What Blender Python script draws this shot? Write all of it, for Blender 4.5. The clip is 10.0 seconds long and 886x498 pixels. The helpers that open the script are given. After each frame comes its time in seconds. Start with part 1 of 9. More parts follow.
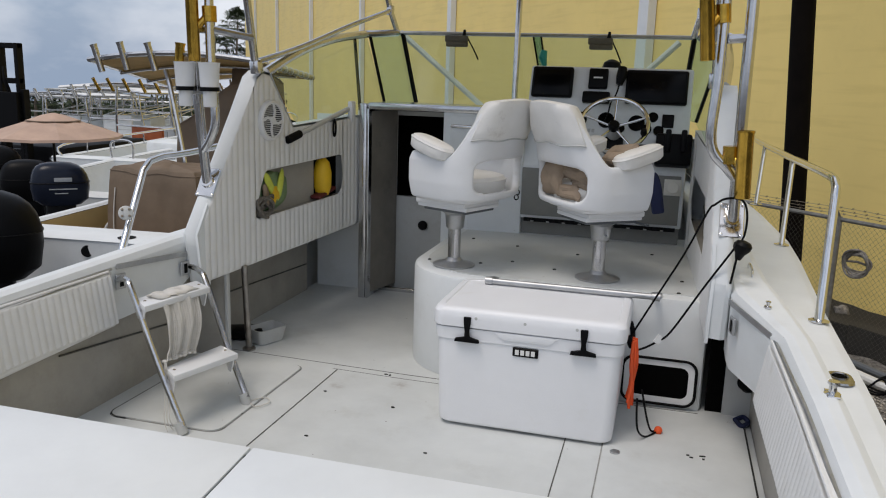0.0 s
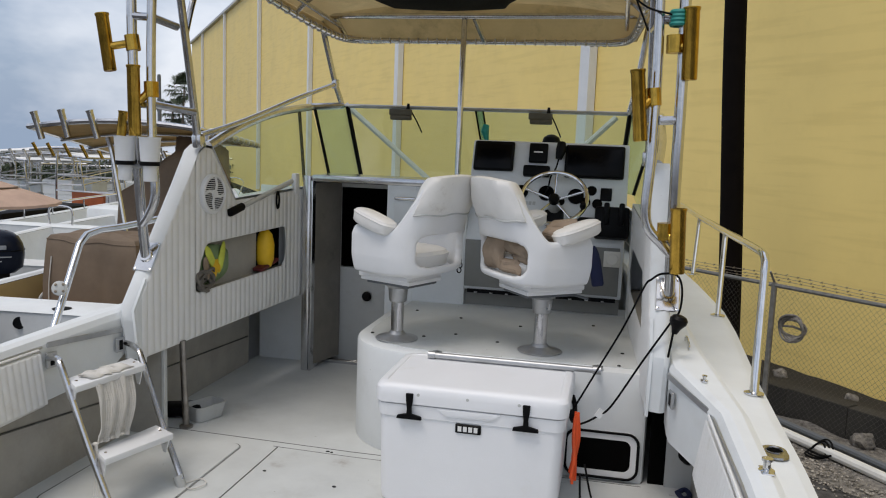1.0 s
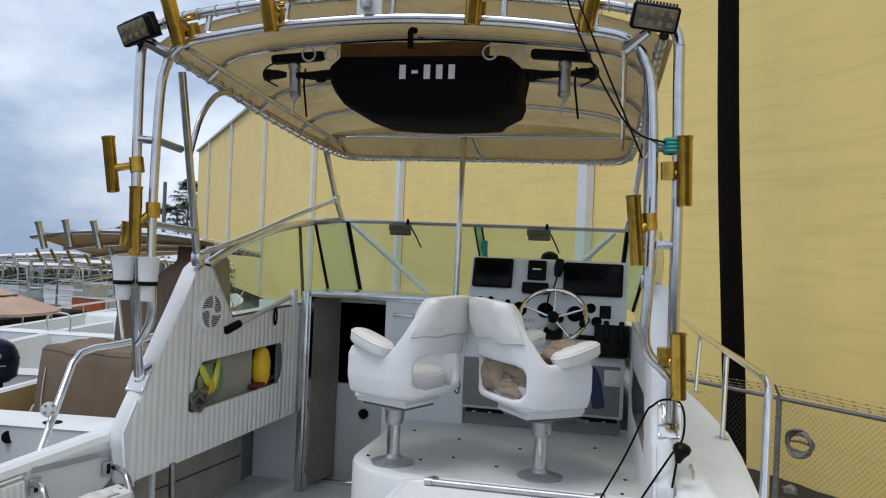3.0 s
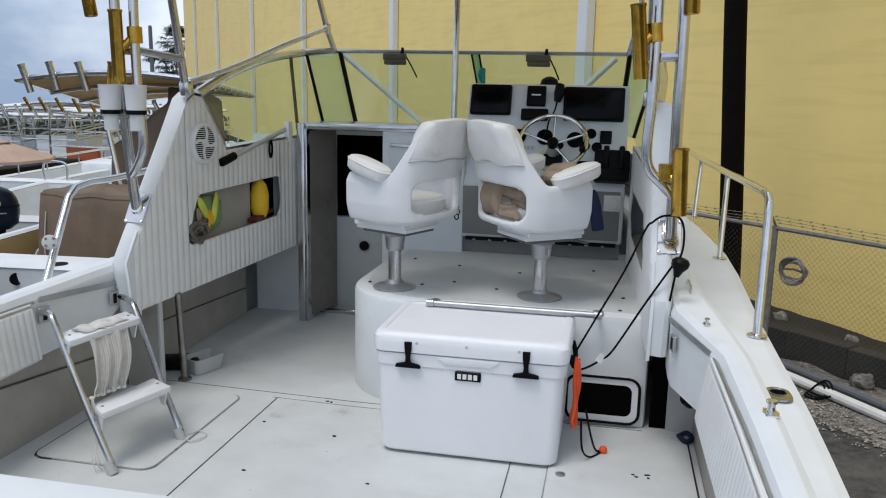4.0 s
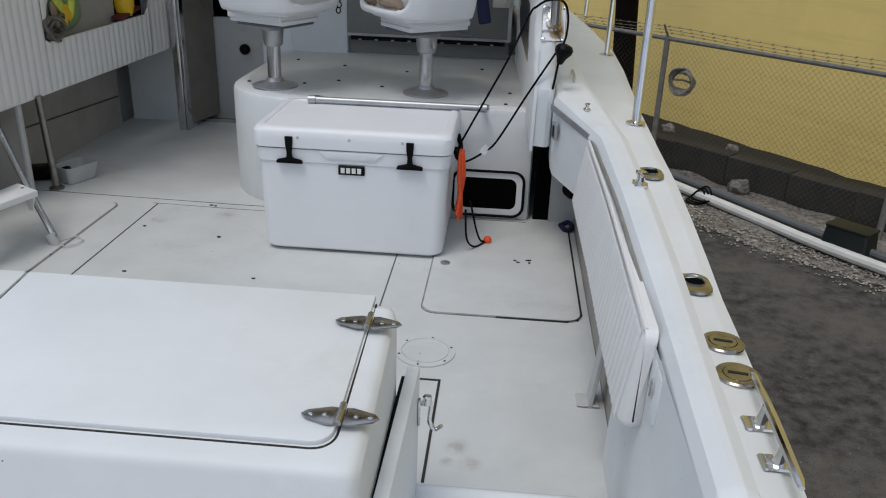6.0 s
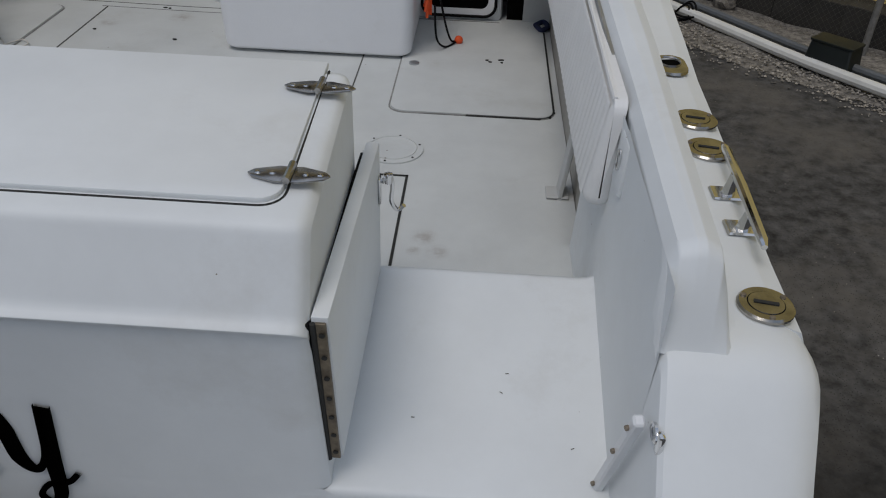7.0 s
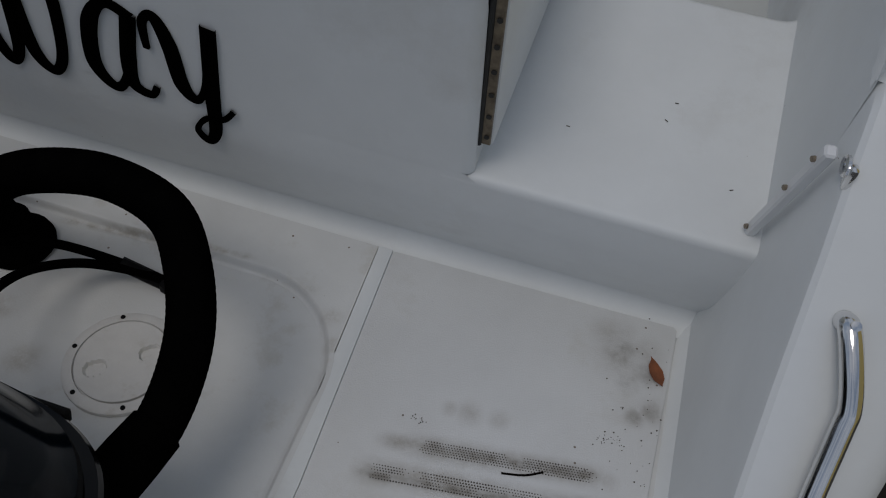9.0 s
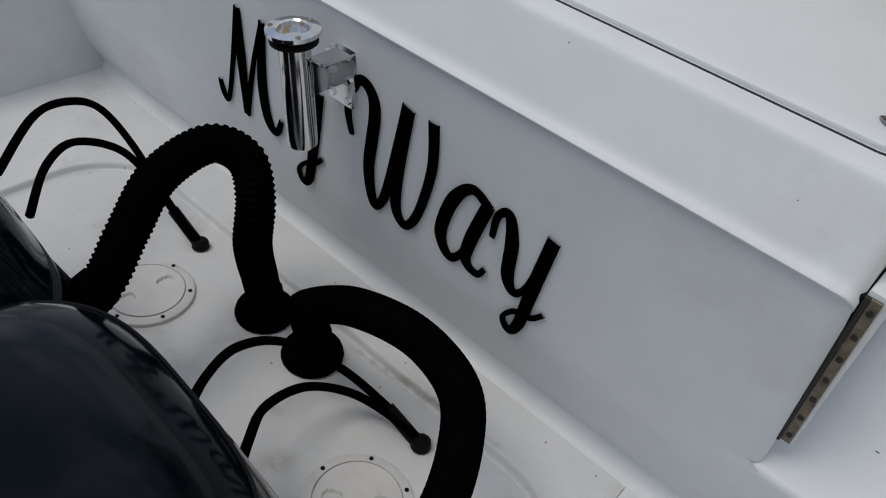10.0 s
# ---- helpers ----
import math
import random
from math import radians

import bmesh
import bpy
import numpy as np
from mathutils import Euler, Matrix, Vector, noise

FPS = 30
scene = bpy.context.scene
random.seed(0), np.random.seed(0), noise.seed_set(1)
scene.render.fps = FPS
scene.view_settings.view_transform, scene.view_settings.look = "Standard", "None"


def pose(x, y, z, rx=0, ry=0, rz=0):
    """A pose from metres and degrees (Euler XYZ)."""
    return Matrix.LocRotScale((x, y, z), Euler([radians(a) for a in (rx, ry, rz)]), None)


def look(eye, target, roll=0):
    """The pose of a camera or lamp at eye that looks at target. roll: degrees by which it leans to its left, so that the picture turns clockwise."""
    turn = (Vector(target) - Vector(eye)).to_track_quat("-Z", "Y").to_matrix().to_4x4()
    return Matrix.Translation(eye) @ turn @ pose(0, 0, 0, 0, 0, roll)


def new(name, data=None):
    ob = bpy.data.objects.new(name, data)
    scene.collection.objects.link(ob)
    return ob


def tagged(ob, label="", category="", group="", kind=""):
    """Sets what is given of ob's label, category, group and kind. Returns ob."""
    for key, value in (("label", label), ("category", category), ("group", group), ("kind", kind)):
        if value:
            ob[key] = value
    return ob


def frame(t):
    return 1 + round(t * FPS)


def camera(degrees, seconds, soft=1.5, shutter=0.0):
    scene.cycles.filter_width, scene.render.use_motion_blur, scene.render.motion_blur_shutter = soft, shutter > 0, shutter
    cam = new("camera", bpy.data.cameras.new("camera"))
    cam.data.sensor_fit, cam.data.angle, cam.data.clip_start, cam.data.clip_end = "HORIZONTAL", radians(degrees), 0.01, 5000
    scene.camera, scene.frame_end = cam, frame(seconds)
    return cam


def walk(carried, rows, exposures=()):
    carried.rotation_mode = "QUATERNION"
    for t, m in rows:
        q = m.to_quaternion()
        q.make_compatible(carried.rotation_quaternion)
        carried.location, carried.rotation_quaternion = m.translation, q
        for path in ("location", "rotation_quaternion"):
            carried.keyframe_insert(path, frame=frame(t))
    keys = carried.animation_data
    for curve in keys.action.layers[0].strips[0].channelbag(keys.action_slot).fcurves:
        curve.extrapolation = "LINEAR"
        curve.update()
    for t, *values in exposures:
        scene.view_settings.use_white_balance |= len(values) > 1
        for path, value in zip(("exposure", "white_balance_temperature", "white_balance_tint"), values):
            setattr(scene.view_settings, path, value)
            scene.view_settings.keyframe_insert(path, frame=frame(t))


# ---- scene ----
cam = camera(57.7, 10.0, soft=1.1)
PATH = [
    (0, (0.098, -0.348, 1.326), (-0.423, 1.536, 0.906), 1.8),
    (0.5, (0.112, -0.344, 1.338), (-0.31, 1.568, 0.931), 2.5),
    (1, (0.118, -0.345, 1.372), (-0.289, 1.596, 1.112), 2.2),
    (1.5, (0.12, -0.334, 1.416), (-0.298, 1.62, 1.327), 2.2),
    (2, (0.122, -0.332, 1.467), (-0.298, 1.622, 1.545), 2.2),
    (2.2, (0.123, -0.337, 1.477), (-0.304, 1.614, 1.584), 2.0),
    (3.3, (0.122, -0.311, 1.41), (-0.297, 1.642, 1.305), 2.3),
    (3.5, (0.12, -0.301, 1.387), (-0.289, 1.647, 1.196), 1.8),
    (4, (0.117, -0.281, 1.349), (-0.282, 1.641, 0.966), 1.2),
    (4.5, (0.118, -0.276, 1.33), (-0.278, 1.632, 0.877), 1.2),
    (5, (0.128, -0.284, 1.302), (-0.243, 1.61, 0.778), 1.0),
    (5.5, (0.162, -0.283, 1.263), (-0.084, 1.587, 0.597), 1.0),
    (5.7, (0.172, -0.276, 1.248), (-0.021, 1.583, 0.536), 1.6),
    (6.8, (0.217, -0.253, 1.126), (0.155, 1.443, 0.067), 1.8),
    (7, (0.224, -0.258, 1.097), (0.166, 1.382, -0.047), 2.3),
    (7.5, (0.233, -0.278, 1.012), (0.229, 1.206, -0.329), 4.3),
    (8, (0.231, -0.296, 0.971), (0.212, 1.079, -0.481), 4.6),
    (8.5, (0.222, -0.303, 0.939), (0.168, 0.93, -0.635), 5.3),
    (9, (0.188, -0.314, 0.94), (-0.083, 0.93, -0.603), 6.5),
    (9.5, (0.139, -0.296, 0.956), (-0.508, 0.943, -0.475), 8.6),
    (10, (0.064, -0.349, 0.997), (-0.84, 0.879, -0.297), 9.8),
]
EXPO = [(0.0, 0.31, 7200, 13), (2.0, 0.45, 6980, 12), (3.5, 0.47, 6680, 11), (4.5, 0.50, 6680, 11), (5.7, 0.26, 6760, 11), (7.0, -0.30, 6860, 12), (7.5, -0.64, 6900, 12), (8.5, -0.87, 6900, 12), (9.0, -0.87, 6900, 12), (9.5, -0.52, 6900, 12), (10.0, -0.09, 7000, 12)]
walk(cam, [(t, look(eye, target, roll)) for t, eye, target, roll in PATH], EXPO)

# ---- world and light: a bright overcast day ----
world = bpy.data.worlds.new("overcast_sky")
scene.world = world
world.use_nodes = True
wt = world.node_tree
for nd in list(wt.nodes):
    wt.nodes.remove(nd)
w_out = wt.nodes.new("ShaderNodeOutputWorld")
w_bg = wt.nodes.new("ShaderNodeBackground")
w_sky = wt.nodes.new("ShaderNodeTexSky")
w_sky.sky_type = "NISHITA"
w_sky.sun_disc = False
w_sky.sun_elevation = radians(66)
w_sky.sun_rotation = radians(211)
w_sky.dust_density = 3.0
w_co = wt.nodes.new("ShaderNodeTexCoord")
w_map = wt.nodes.new("ShaderNodeMapping")
w_map.inputs["Scale"].default_value = (2.2, 2.2, 4.5)
w_noise = wt.nodes.new("ShaderNodeTexNoise")
w_noise.inputs["Scale"].default_value = 1.3
w_noise.inputs["Detail"].default_value = 6.0
w_noise.inputs["Roughness"].default_value = 0.54
w_ramp = wt.nodes.new("ShaderNodeValToRGB")
w_ramp.color_ramp.elements[0].position, w_ramp.color_ramp.elements[0].color = 0.39, (2.5, 3.5, 5.15, 1)
w_ramp.color_ramp.elements[1].position, w_ramp.color_ramp.elements[1].color = 0.63, (6.6, 7.45, 8.8, 1)
w_mix = wt.nodes.new("ShaderNodeMixRGB")
w_mix.inputs["Fac"].default_value = 0.82
wt.links.new(w_co.outputs["Generated"], w_map.inputs["Vector"])
wt.links.new(w_map.outputs["Vector"], w_noise.inputs["Vector"])
wt.links.new(w_noise.outputs["Fac"], w_ramp.inputs["Fac"])
wt.links.new(w_sky.outputs["Color"], w_mix.inputs["Color1"])
wt.links.new(w_ramp.outputs["Color"], w_mix.inputs["Color2"])
wt.links.new(w_mix.outputs["Color"], w_bg.inputs["Color"])
wt.links.new(w_bg.outputs["Background"], w_out.inputs["Surface"])
w_bg.inputs["Strength"].default_value = 0.101
sun_data = bpy.data.lights.new("sun", "SUN")
sun_data.energy, sun_data.angle, sun_data.color = 1.05, radians(25), (1.0, 0.985, 0.965)
sun_lamp = new("sun", sun_data)
sun_lamp.matrix_world = look((-6.0, -10.0, 26.2), (0.0, 0.0, 0))

# ---- materials ----
def mat(name, color, rough=0.5, metal=0.0, vary=0.06, scale=6.0, bump=0.0, bscale=200.0, dirt=None, dscale=2.0, dlow=0.55, dhigh=0.75, coat=0.0, spec=0.5, island=False):
    """A surface with its colour varied at two scales, stains of a second colour and a fine relief."""
    m = bpy.data.materials.new(name)
    m.use_nodes = True
    nt = m.node_tree
    b = nt.nodes["Principled BSDF"]
    b.inputs["Roughness"].default_value = rough
    b.inputs["Metallic"].default_value = metal
    b.inputs["Coat Weight"].default_value = coat
    b.inputs["Specular IOR Level"].default_value = spec
    co = nt.nodes.new("ShaderNodeTexCoord")
    n1 = nt.nodes.new("ShaderNodeTexNoise")
    n1.inputs["Scale"].default_value = scale
    n1.inputs["Detail"].default_value = 8
    n1.inputs["Roughness"].default_value = 0.65
    nt.links.new(co.outputs["Object"], n1.inputs["Vector"])
    r1 = nt.nodes.new("ShaderNodeValToRGB")
    lo = [max(0, c * (1 - vary * 1.6)) for c in color]
    hi = [min(1, c * (1 + vary)) for c in color]
    r1.color_ramp.elements[0].position, r1.color_ramp.elements[0].color = 0.3, (*lo, 1)
    r1.color_ramp.elements[1].position, r1.color_ramp.elements[1].color = 0.7, (*hi, 1)
    nt.links.new(n1.outputs["Fac"], r1.inputs["Fac"])
    last = r1.outputs["Color"]
    if island:
        oi = nt.nodes.new("ShaderNodeObjectInfo")
        hv = nt.nodes.new("ShaderNodeHueSaturation")
        mr = nt.nodes.new("ShaderNodeMapRange")
        mr.inputs["To Min"].default_value, mr.inputs["To Max"].default_value = 0.8, 1.2
        nt.links.new(oi.outputs["Random"], mr.inputs["Value"])
        nt.links.new(mr.outputs["Result"], hv.inputs["Value"])
        nt.links.new(last, hv.inputs["Color"])
        last = hv.outputs["Color"]
    if dirt:
        n2 = nt.nodes.new("ShaderNodeTexNoise")
        n2.inputs["Scale"].default_value = dscale
        n2.inputs["Detail"].default_value = 10
        n2.inputs["Roughness"].default_value = 0.7
        nt.links.new(co.outputs["Object"], n2.inputs["Vector"])
        r2 = nt.nodes.new("ShaderNodeMapRange")
        r2.inputs["From Min"].default_value, r2.inputs["From Max"].default_value = dlow, dhigh
        nt.links.new(n2.outputs["Fac"], r2.inputs["Value"])
        mx = nt.nodes.new("ShaderNodeMixRGB")
        mx.inputs["Color2"].default_value = (*dirt, 1)
        nt.links.new(r2.outputs["Result"], mx.inputs["Fac"])
        nt.links.new(last, mx.inputs["Color1"])
        last = mx.outputs["Color"]
    nt.links.new(last, b.inputs["Base Color"])
    rr = nt.nodes.new("ShaderNodeMapRange")
    rr.inputs["To Min"].default_value, rr.inputs["To Max"].default_value = max(0.02, rough * 0.8), min(1, rough * 1.25)
    nt.links.new(n1.outputs["Fac"], rr.inputs["Value"])
    nt.links.new(rr.outputs["Result"], b.inputs["Roughness"])
    if bump:
        n3 = nt.nodes.new("ShaderNodeTexNoise")
        n3.inputs["Scale"].default_value = bscale
        n3.inputs["Detail"].default_value = 3
        nt.links.new(co.outputs["Object"], n3.inputs["Vector"])
        bp = nt.nodes.new("ShaderNodeBump")
        bp.inputs["Strength"].default_value = bump
        bp.inputs["Distance"].default_value = 0.002
        nt.links.new(n3.outputs["Fac"], bp.inputs["Height"])
        nt.links.new(bp.outputs["Normal"], b.inputs["Normal"])
    return m


def glass_mat(name, tint, alpha):
    """Thin tinted glazing: mostly clear, with a glossy reflection."""
    m = bpy.data.materials.new(name)
    m.use_nodes = True
    nt = m.node_tree
    nt.nodes.remove(nt.nodes["Principled BSDF"])
    tr = nt.nodes.new("ShaderNodeBsdfTransparent")
    tr.inputs["Color"].default_value = (*tint, 1)
    gl = nt.nodes.new("ShaderNodeBsdfGlossy")
    gl.inputs["Roughness"].default_value = 0.04
    df = nt.nodes.new("ShaderNodeBsdfDiffuse")
    df.inputs["Color"].default_value = (0.62, 0.74, 0.62, 1)
    m1 = nt.nodes.new("ShaderNodeMixShader")
    m1.inputs["Fac"].default_value = alpha
    nt.links.new(tr.outputs[0], m1.inputs[1])
    nt.links.new(df.outputs[0], m1.inputs[2])
    m2 = nt.nodes.new("ShaderNodeMixShader")
    m2.inputs["Fac"].default_value = 0.07
    nt.links.new(m1.outputs[0], m2.inputs[1])
    nt.links.new(gl.outputs[0], m2.inputs[2])
    nt.links.new(m2.outputs[0], nt.nodes["Material Output"].inputs["Surface"])
    return m



def cloth_mat(name, color):
    """Canvas that lets some daylight through."""
    m = mat(name, color, 0.9, vary=0.08, scale=3, bump=0.3, bscale=300, dirt=[c * 0.45 for c in color], dscale=3.2, dlow=0.50, dhigh=0.80)
    nt = m.node_tree
    b = nt.nodes["Principled BSDF"]
    tl = nt.nodes.new("ShaderNodeBsdfTranslucent")
    mx = nt.nodes.new("ShaderNodeMixShader")
    mx.inputs["Fac"].default_value = 0.24
    src = b.inputs["Base Color"].links[0].from_socket
    nt.links.new(src, tl.inputs["Color"])
    nt.links.new(b.outputs[0], mx.inputs[1])
    nt.links.new(tl.outputs[0], mx.inputs[2])
    nt.links.new(mx.outputs[0], nt.nodes["Material Output"].inputs["Surface"])
    return m


TAUPE = mat("taupe_laminate", (0.20, 0.183, 0.158), 0.6, vary=0.15, scale=5, dirt=(0.07, 0.06, 0.05), dscale=3)
# Console gelcoat greyed to stand for the shade under the dash.
SHADED = mat("grey_panel_gelcoat", (0.22, 0.22, 0.205), 0.5, vary=0.08, scale=5, dirt=(0.22, 0.21, 0.19), dscale=3)
GEL = mat("white_gelcoat", (0.72, 0.745, 0.752), 0.46, vary=0.035, scale=4, dirt=(0.605, 0.61, 0.595), dscale=3.0, dlow=0.56, dhigh=0.86, bump=0.05, bscale=30, spec=0.25)
GELW = mat("yellowed_gelcoat", (0.72, 0.70, 0.64), 0.35, vary=0.04, scale=4, dirt=(0.55, 0.5, 0.42), dscale=3.5)
SOLE = mat("nonskid_gelcoat", (0.60, 0.62, 0.61), 0.55, vary=0.05, scale=5, bump=0.35, bscale=420, dirt=(0.46, 0.46, 0.43), dscale=2.6, dlow=0.56, dhigh=0.85)
PLAT = mat("platform_gelcoat", (0.66, 0.67, 0.665), 0.42, vary=0.05, scale=4, bump=0.15, bscale=300, dirt=(0.48, 0.455, 0.40), dscale=5, dlow=0.56, dhigh=0.78)
GREY = mat("grey_gelcoat", (0.50, 0.51, 0.50), 0.45, vary=0.06, scale=5, dirt=(0.36, 0.35, 0.32), dscale=2.5)
VINYL = mat("white_vinyl", (0.76, 0.76, 0.75), 0.42, vary=0.03, scale=9, bump=0.2, bscale=350, dirt=(0.62, 0.60, 0.55), dscale=7, dlow=0.58, dhigh=0.85)
COVER = mat("aged_vinyl", (0.76, 0.75, 0.725), 0.5, vary=0.04, scale=7, bump=0.3, bscale=220, dirt=(0.46, 0.42, 0.38), dscale=9, dlow=0.60, dhigh=0.84)
SHELL = mat("moulded_white_plastic", (0.74, 0.75, 0.76), 0.3, vary=0.02, scale=6, dirt=(0.6, 0.58, 0.53), dscale=5, dlow=0.6, dhigh=0.9)
ROTO = mat("rotomoulded_white_plastic", (0.80, 0.81, 0.83), 0.4, vary=0.015, scale=6, bump=0.25, bscale=260, dirt=(0.7, 0.69, 0.66), dscale=5, dlow=0.62, dhigh=0.9)
CHROME = mat("polished_steel", (0.72, 0.72, 0.72), 0.12, 1.0, vary=0.08, scale=12)
ALU = mat("anodised_aluminium", (0.62, 0.62, 0.63), 0.2, 1.0, vary=0.1, scale=14, bump=0.08, bscale=120)
DULL = mat("dull_aluminium", (0.50, 0.51, 0.52), 0.45, 1.0, vary=0.12, scale=12, bump=0.1, bscale=150)
GOLD = mat("gold_anodised_aluminium", (0.56, 0.345, 0.065), 0.24, 1.0, vary=0.25, scale=14)
BRASS = mat("tarnished_brass", (0.40, 0.385, 0.36), 0.2, 1.0, vary=0.25, scale=30)
RUST = mat("stained_steel", (0.32, 0.27, 0.21), 0.5, 0.8, vary=0.3, scale=40)
BLACK = mat("black_plastic", (0.0025, 0.0025, 0.003), 0.45, vary=0.2, scale=20, bump=0.1, spec=0.14)
RUBBER = mat("black_rubber", (0.0025, 0.0025, 0.003), 0.6, vary=0.2, scale=20, bump=0.15, spec=0.12)
SCREEN = mat("black_screen", (0.003, 0.003, 0.0035), 0.2, vary=0.1, scale=5, spec=0.12)
# Near-black colour that stands in for deep shade inside openings.
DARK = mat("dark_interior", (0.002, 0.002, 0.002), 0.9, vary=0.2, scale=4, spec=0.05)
COWL = mat("dark_blue_cowling", (0.0014, 0.0032, 0.0062), 0.11, vary=0.15, scale=3, spec=0.16)
PANM = mat("black_gloss_pan", (0.0012, 0.0013, 0.0015), 0.15, vary=0.15, scale=5, spec=0.2)
NAVYC = mat("navy_cowling", (0.010, 0.014, 0.026), 0.25, vary=0.1, scale=3, spec=0.2)
BLACKC = mat("black_cowling", (0.003, 0.003, 0.0035), 0.42, vary=0.1, scale=3, spec=0.12)
CANVAS = cloth_mat("cream_canvas", (0.62, 0.48, 0.25))
BAGBLK = mat("black_canvas", (0.004, 0.004, 0.005), 0.95, vary=0.15, scale=8, bump=0.4, bscale=200, spec=0.1)
WALLY = mat("yellow_painted_metal", (0.90, 0.682, 0.238), 0.6, vary=0.03, scale=0.6, dirt=(0.80, 0.60, 0.205), dscale=0.5, dlow=0.5, dhigh=0.8)
WHITEM = mat("white_painted_metal", (0.72, 0.74, 0.75), 0.5, vary=0.04, scale=2)
wy = WALLY.node_tree
wy_co = wy.nodes.new("ShaderNodeTexCoord")
wy_map = wy.nodes.new("ShaderNodeMapping")
wy_map.inputs["Scale"].default_value = (0.35, 0.35, 5.5)
wy_noise = wy.nodes.new("ShaderNodeTexNoise")
wy_noise.inputs["Scale"].default_value = 1.6
wy_noise.inputs["Detail"].default_value = 7
wy_ramp = wy.nodes.new("ShaderNodeValToRGB")
wy_ramp.color_ramp.elements[0].position, wy_ramp.color_ramp.elements[0].color = 0.36, (0.80, 0.78, 0.74, 1)
wy_ramp.color_ramp.elements[1].position, wy_ramp.color_ramp.elements[1].color = 0.50, (1, 1, 1, 1)
wy_mul = wy.nodes.new("ShaderNodeMixRGB")
wy_mul.blend_type = "MULTIPLY"
wy_mul.inputs["Fac"].default_value = 0.28
wy_base = wy.nodes["Principled BSDF"].inputs["Base Color"]
wy.links.new(wy_co.outputs["Object"], wy_map.inputs["Vector"])
wy.links.new(wy_map.outputs["Vector"], wy_noise.inputs["Vector"])
wy.links.new(wy_noise.outputs["Fac"], wy_ramp.inputs["Fac"])
wy.links.new(wy_base.links[0].from_socket, wy_mul.inputs["Color1"])
wy.links.new(wy_ramp.outputs["Color"], wy_mul.inputs["Color2"])
wy.links.new(wy_mul.outputs["Color"], wy_base)
POLE = mat("creosoted_timber", (0.005, 0.0035, 0.0028), 0.95, vary=0.35, scale=6, bump=0.5, bscale=60, spec=0.1)
GALV = mat("galvanised_steel", (0.27, 0.265, 0.25), 0.6, 0.6, vary=0.2, scale=15)
WIREM = mat("weathered_wire", (0.13, 0.125, 0.11), 0.7, 0.4, vary=0.2, scale=20)
ASPH = mat("asphalt", (0.078, 0.077, 0.077), 0.95, vary=0.45, scale=9, bump=0.8, bscale=90, dirt=(0.115, 0.108, 0.10), dscale=0.9, dlow=0.48, dhigh=0.66, spec=0.2)
GRAVEL = mat("pale_gravel", (0.20, 0.185, 0.165), 0.95, vary=0.5, scale=18, bump=1.0, bscale=45)
VALVE = mat("dark_green_plastic", (0.004, 0.008, 0.008), 0.5, vary=0.2, scale=6, bump=0.1)
STONES = mat("loose_stone", (0.30, 0.275, 0.24), 0.95, vary=0.3, scale=20)
nt = STONES.node_tree
geo, hsv, rng_map = nt.nodes.new("ShaderNodeNewGeometry"), nt.nodes.new("ShaderNodeHueSaturation"), nt.nodes.new("ShaderNodeMapRange")
rng_map.inputs["To Min"].default_value, rng_map.inputs["To Max"].default_value = 0.35, 1.5
nt.links.new(geo.outputs["Random Per Island"], rng_map.inputs["Value"])
nt.links.new(rng_map.outputs["Result"], hsv.inputs["Value"])
stone_in = nt.nodes["Principled BSDF"].inputs["Base Color"]
nt.links.new(stone_in.links[0].from_socket, hsv.inputs["Color"])
nt.links.new(hsv.outputs["Color"], stone_in)
CONC = mat("stained_concrete", (0.044, 0.041, 0.036), 0.9, vary=0.35, scale=4, bump=0.5, bscale=50, dirt=(0.028, 0.025, 0.021), dscale=2, dlow=0.45, dhigh=0.65)
SOIL = mat("dark_soil", (0.010, 0.008, 0.006), 1.0, vary=0.5, scale=12, bump=1.0, bscale=30)
PVC = mat("white_pipe", (0.66, 0.66, 0.63), 0.4, vary=0.06, scale=5)
GPIPE = mat("grey_pipe", (0.10, 0.11, 0.12), 0.5, vary=0.1, scale=5)
TAN = mat("tan_canvas_cover", (0.185, 0.135, 0.095), 0.95, vary=0.15, scale=3, bump=0.4, bscale=120)
KHAKI = mat("khaki_towel", (0.31, 0.235, 0.17), 0.95, vary=0.15, scale=9, bump=0.6, bscale=150)
GOLDHULL = mat("buff_gelcoat", (0.50, 0.36, 0.16), 0.4, vary=0.06, scale=3)
ORANGE = mat("orange_cord", (0.85, 0.10, 0.02), 0.6, vary=0.1, scale=12)
YEL = mat("yellow_plastic", (0.82, 0.50, 0.02), 0.5, vary=0.08, scale=8)
GREEN = mat("green_bag", (0.22, 0.33, 0.17), 0.6, vary=0.15, scale=9)
LIME = mat("lime_fabric", (0.62, 0.68, 0.10), 0.6, vary=0.15, scale=9)
TEAL = mat("teal_cord", (0.01, 0.28, 0.24), 0.6, vary=0.1, scale=9)
NAVY = mat("navy_cloth", (0.012, 0.02, 0.07), 0.9, vary=0.2, scale=9)
NET = mat("off_white_mesh", (0.62, 0.60, 0.56), 0.9, vary=0.08, scale=15)
PEACH = mat("peach_fabric", (0.50, 0.345, 0.265), 0.9, vary=0.10, scale=3, bump=0.3, bscale=20)
LEAFM = mat("dry_leaf", (0.22, 0.07, 0.025), 0.7, vary=0.3, scale=30)
PALM = mat("palm_leaf", (0.035, 0.055, 0.02), 0.7, vary=0.4, scale=3)
BARK = mat("palm_trunk", (0.16, 0.13, 0.10), 0.9, vary=0.3, scale=6, bump=0.6, bscale=30)
LETTER = mat("black_vinyl_lettering", (0.0015, 0.0014, 0.0012), 0.8, vary=0.1, scale=9, spec=0.0)
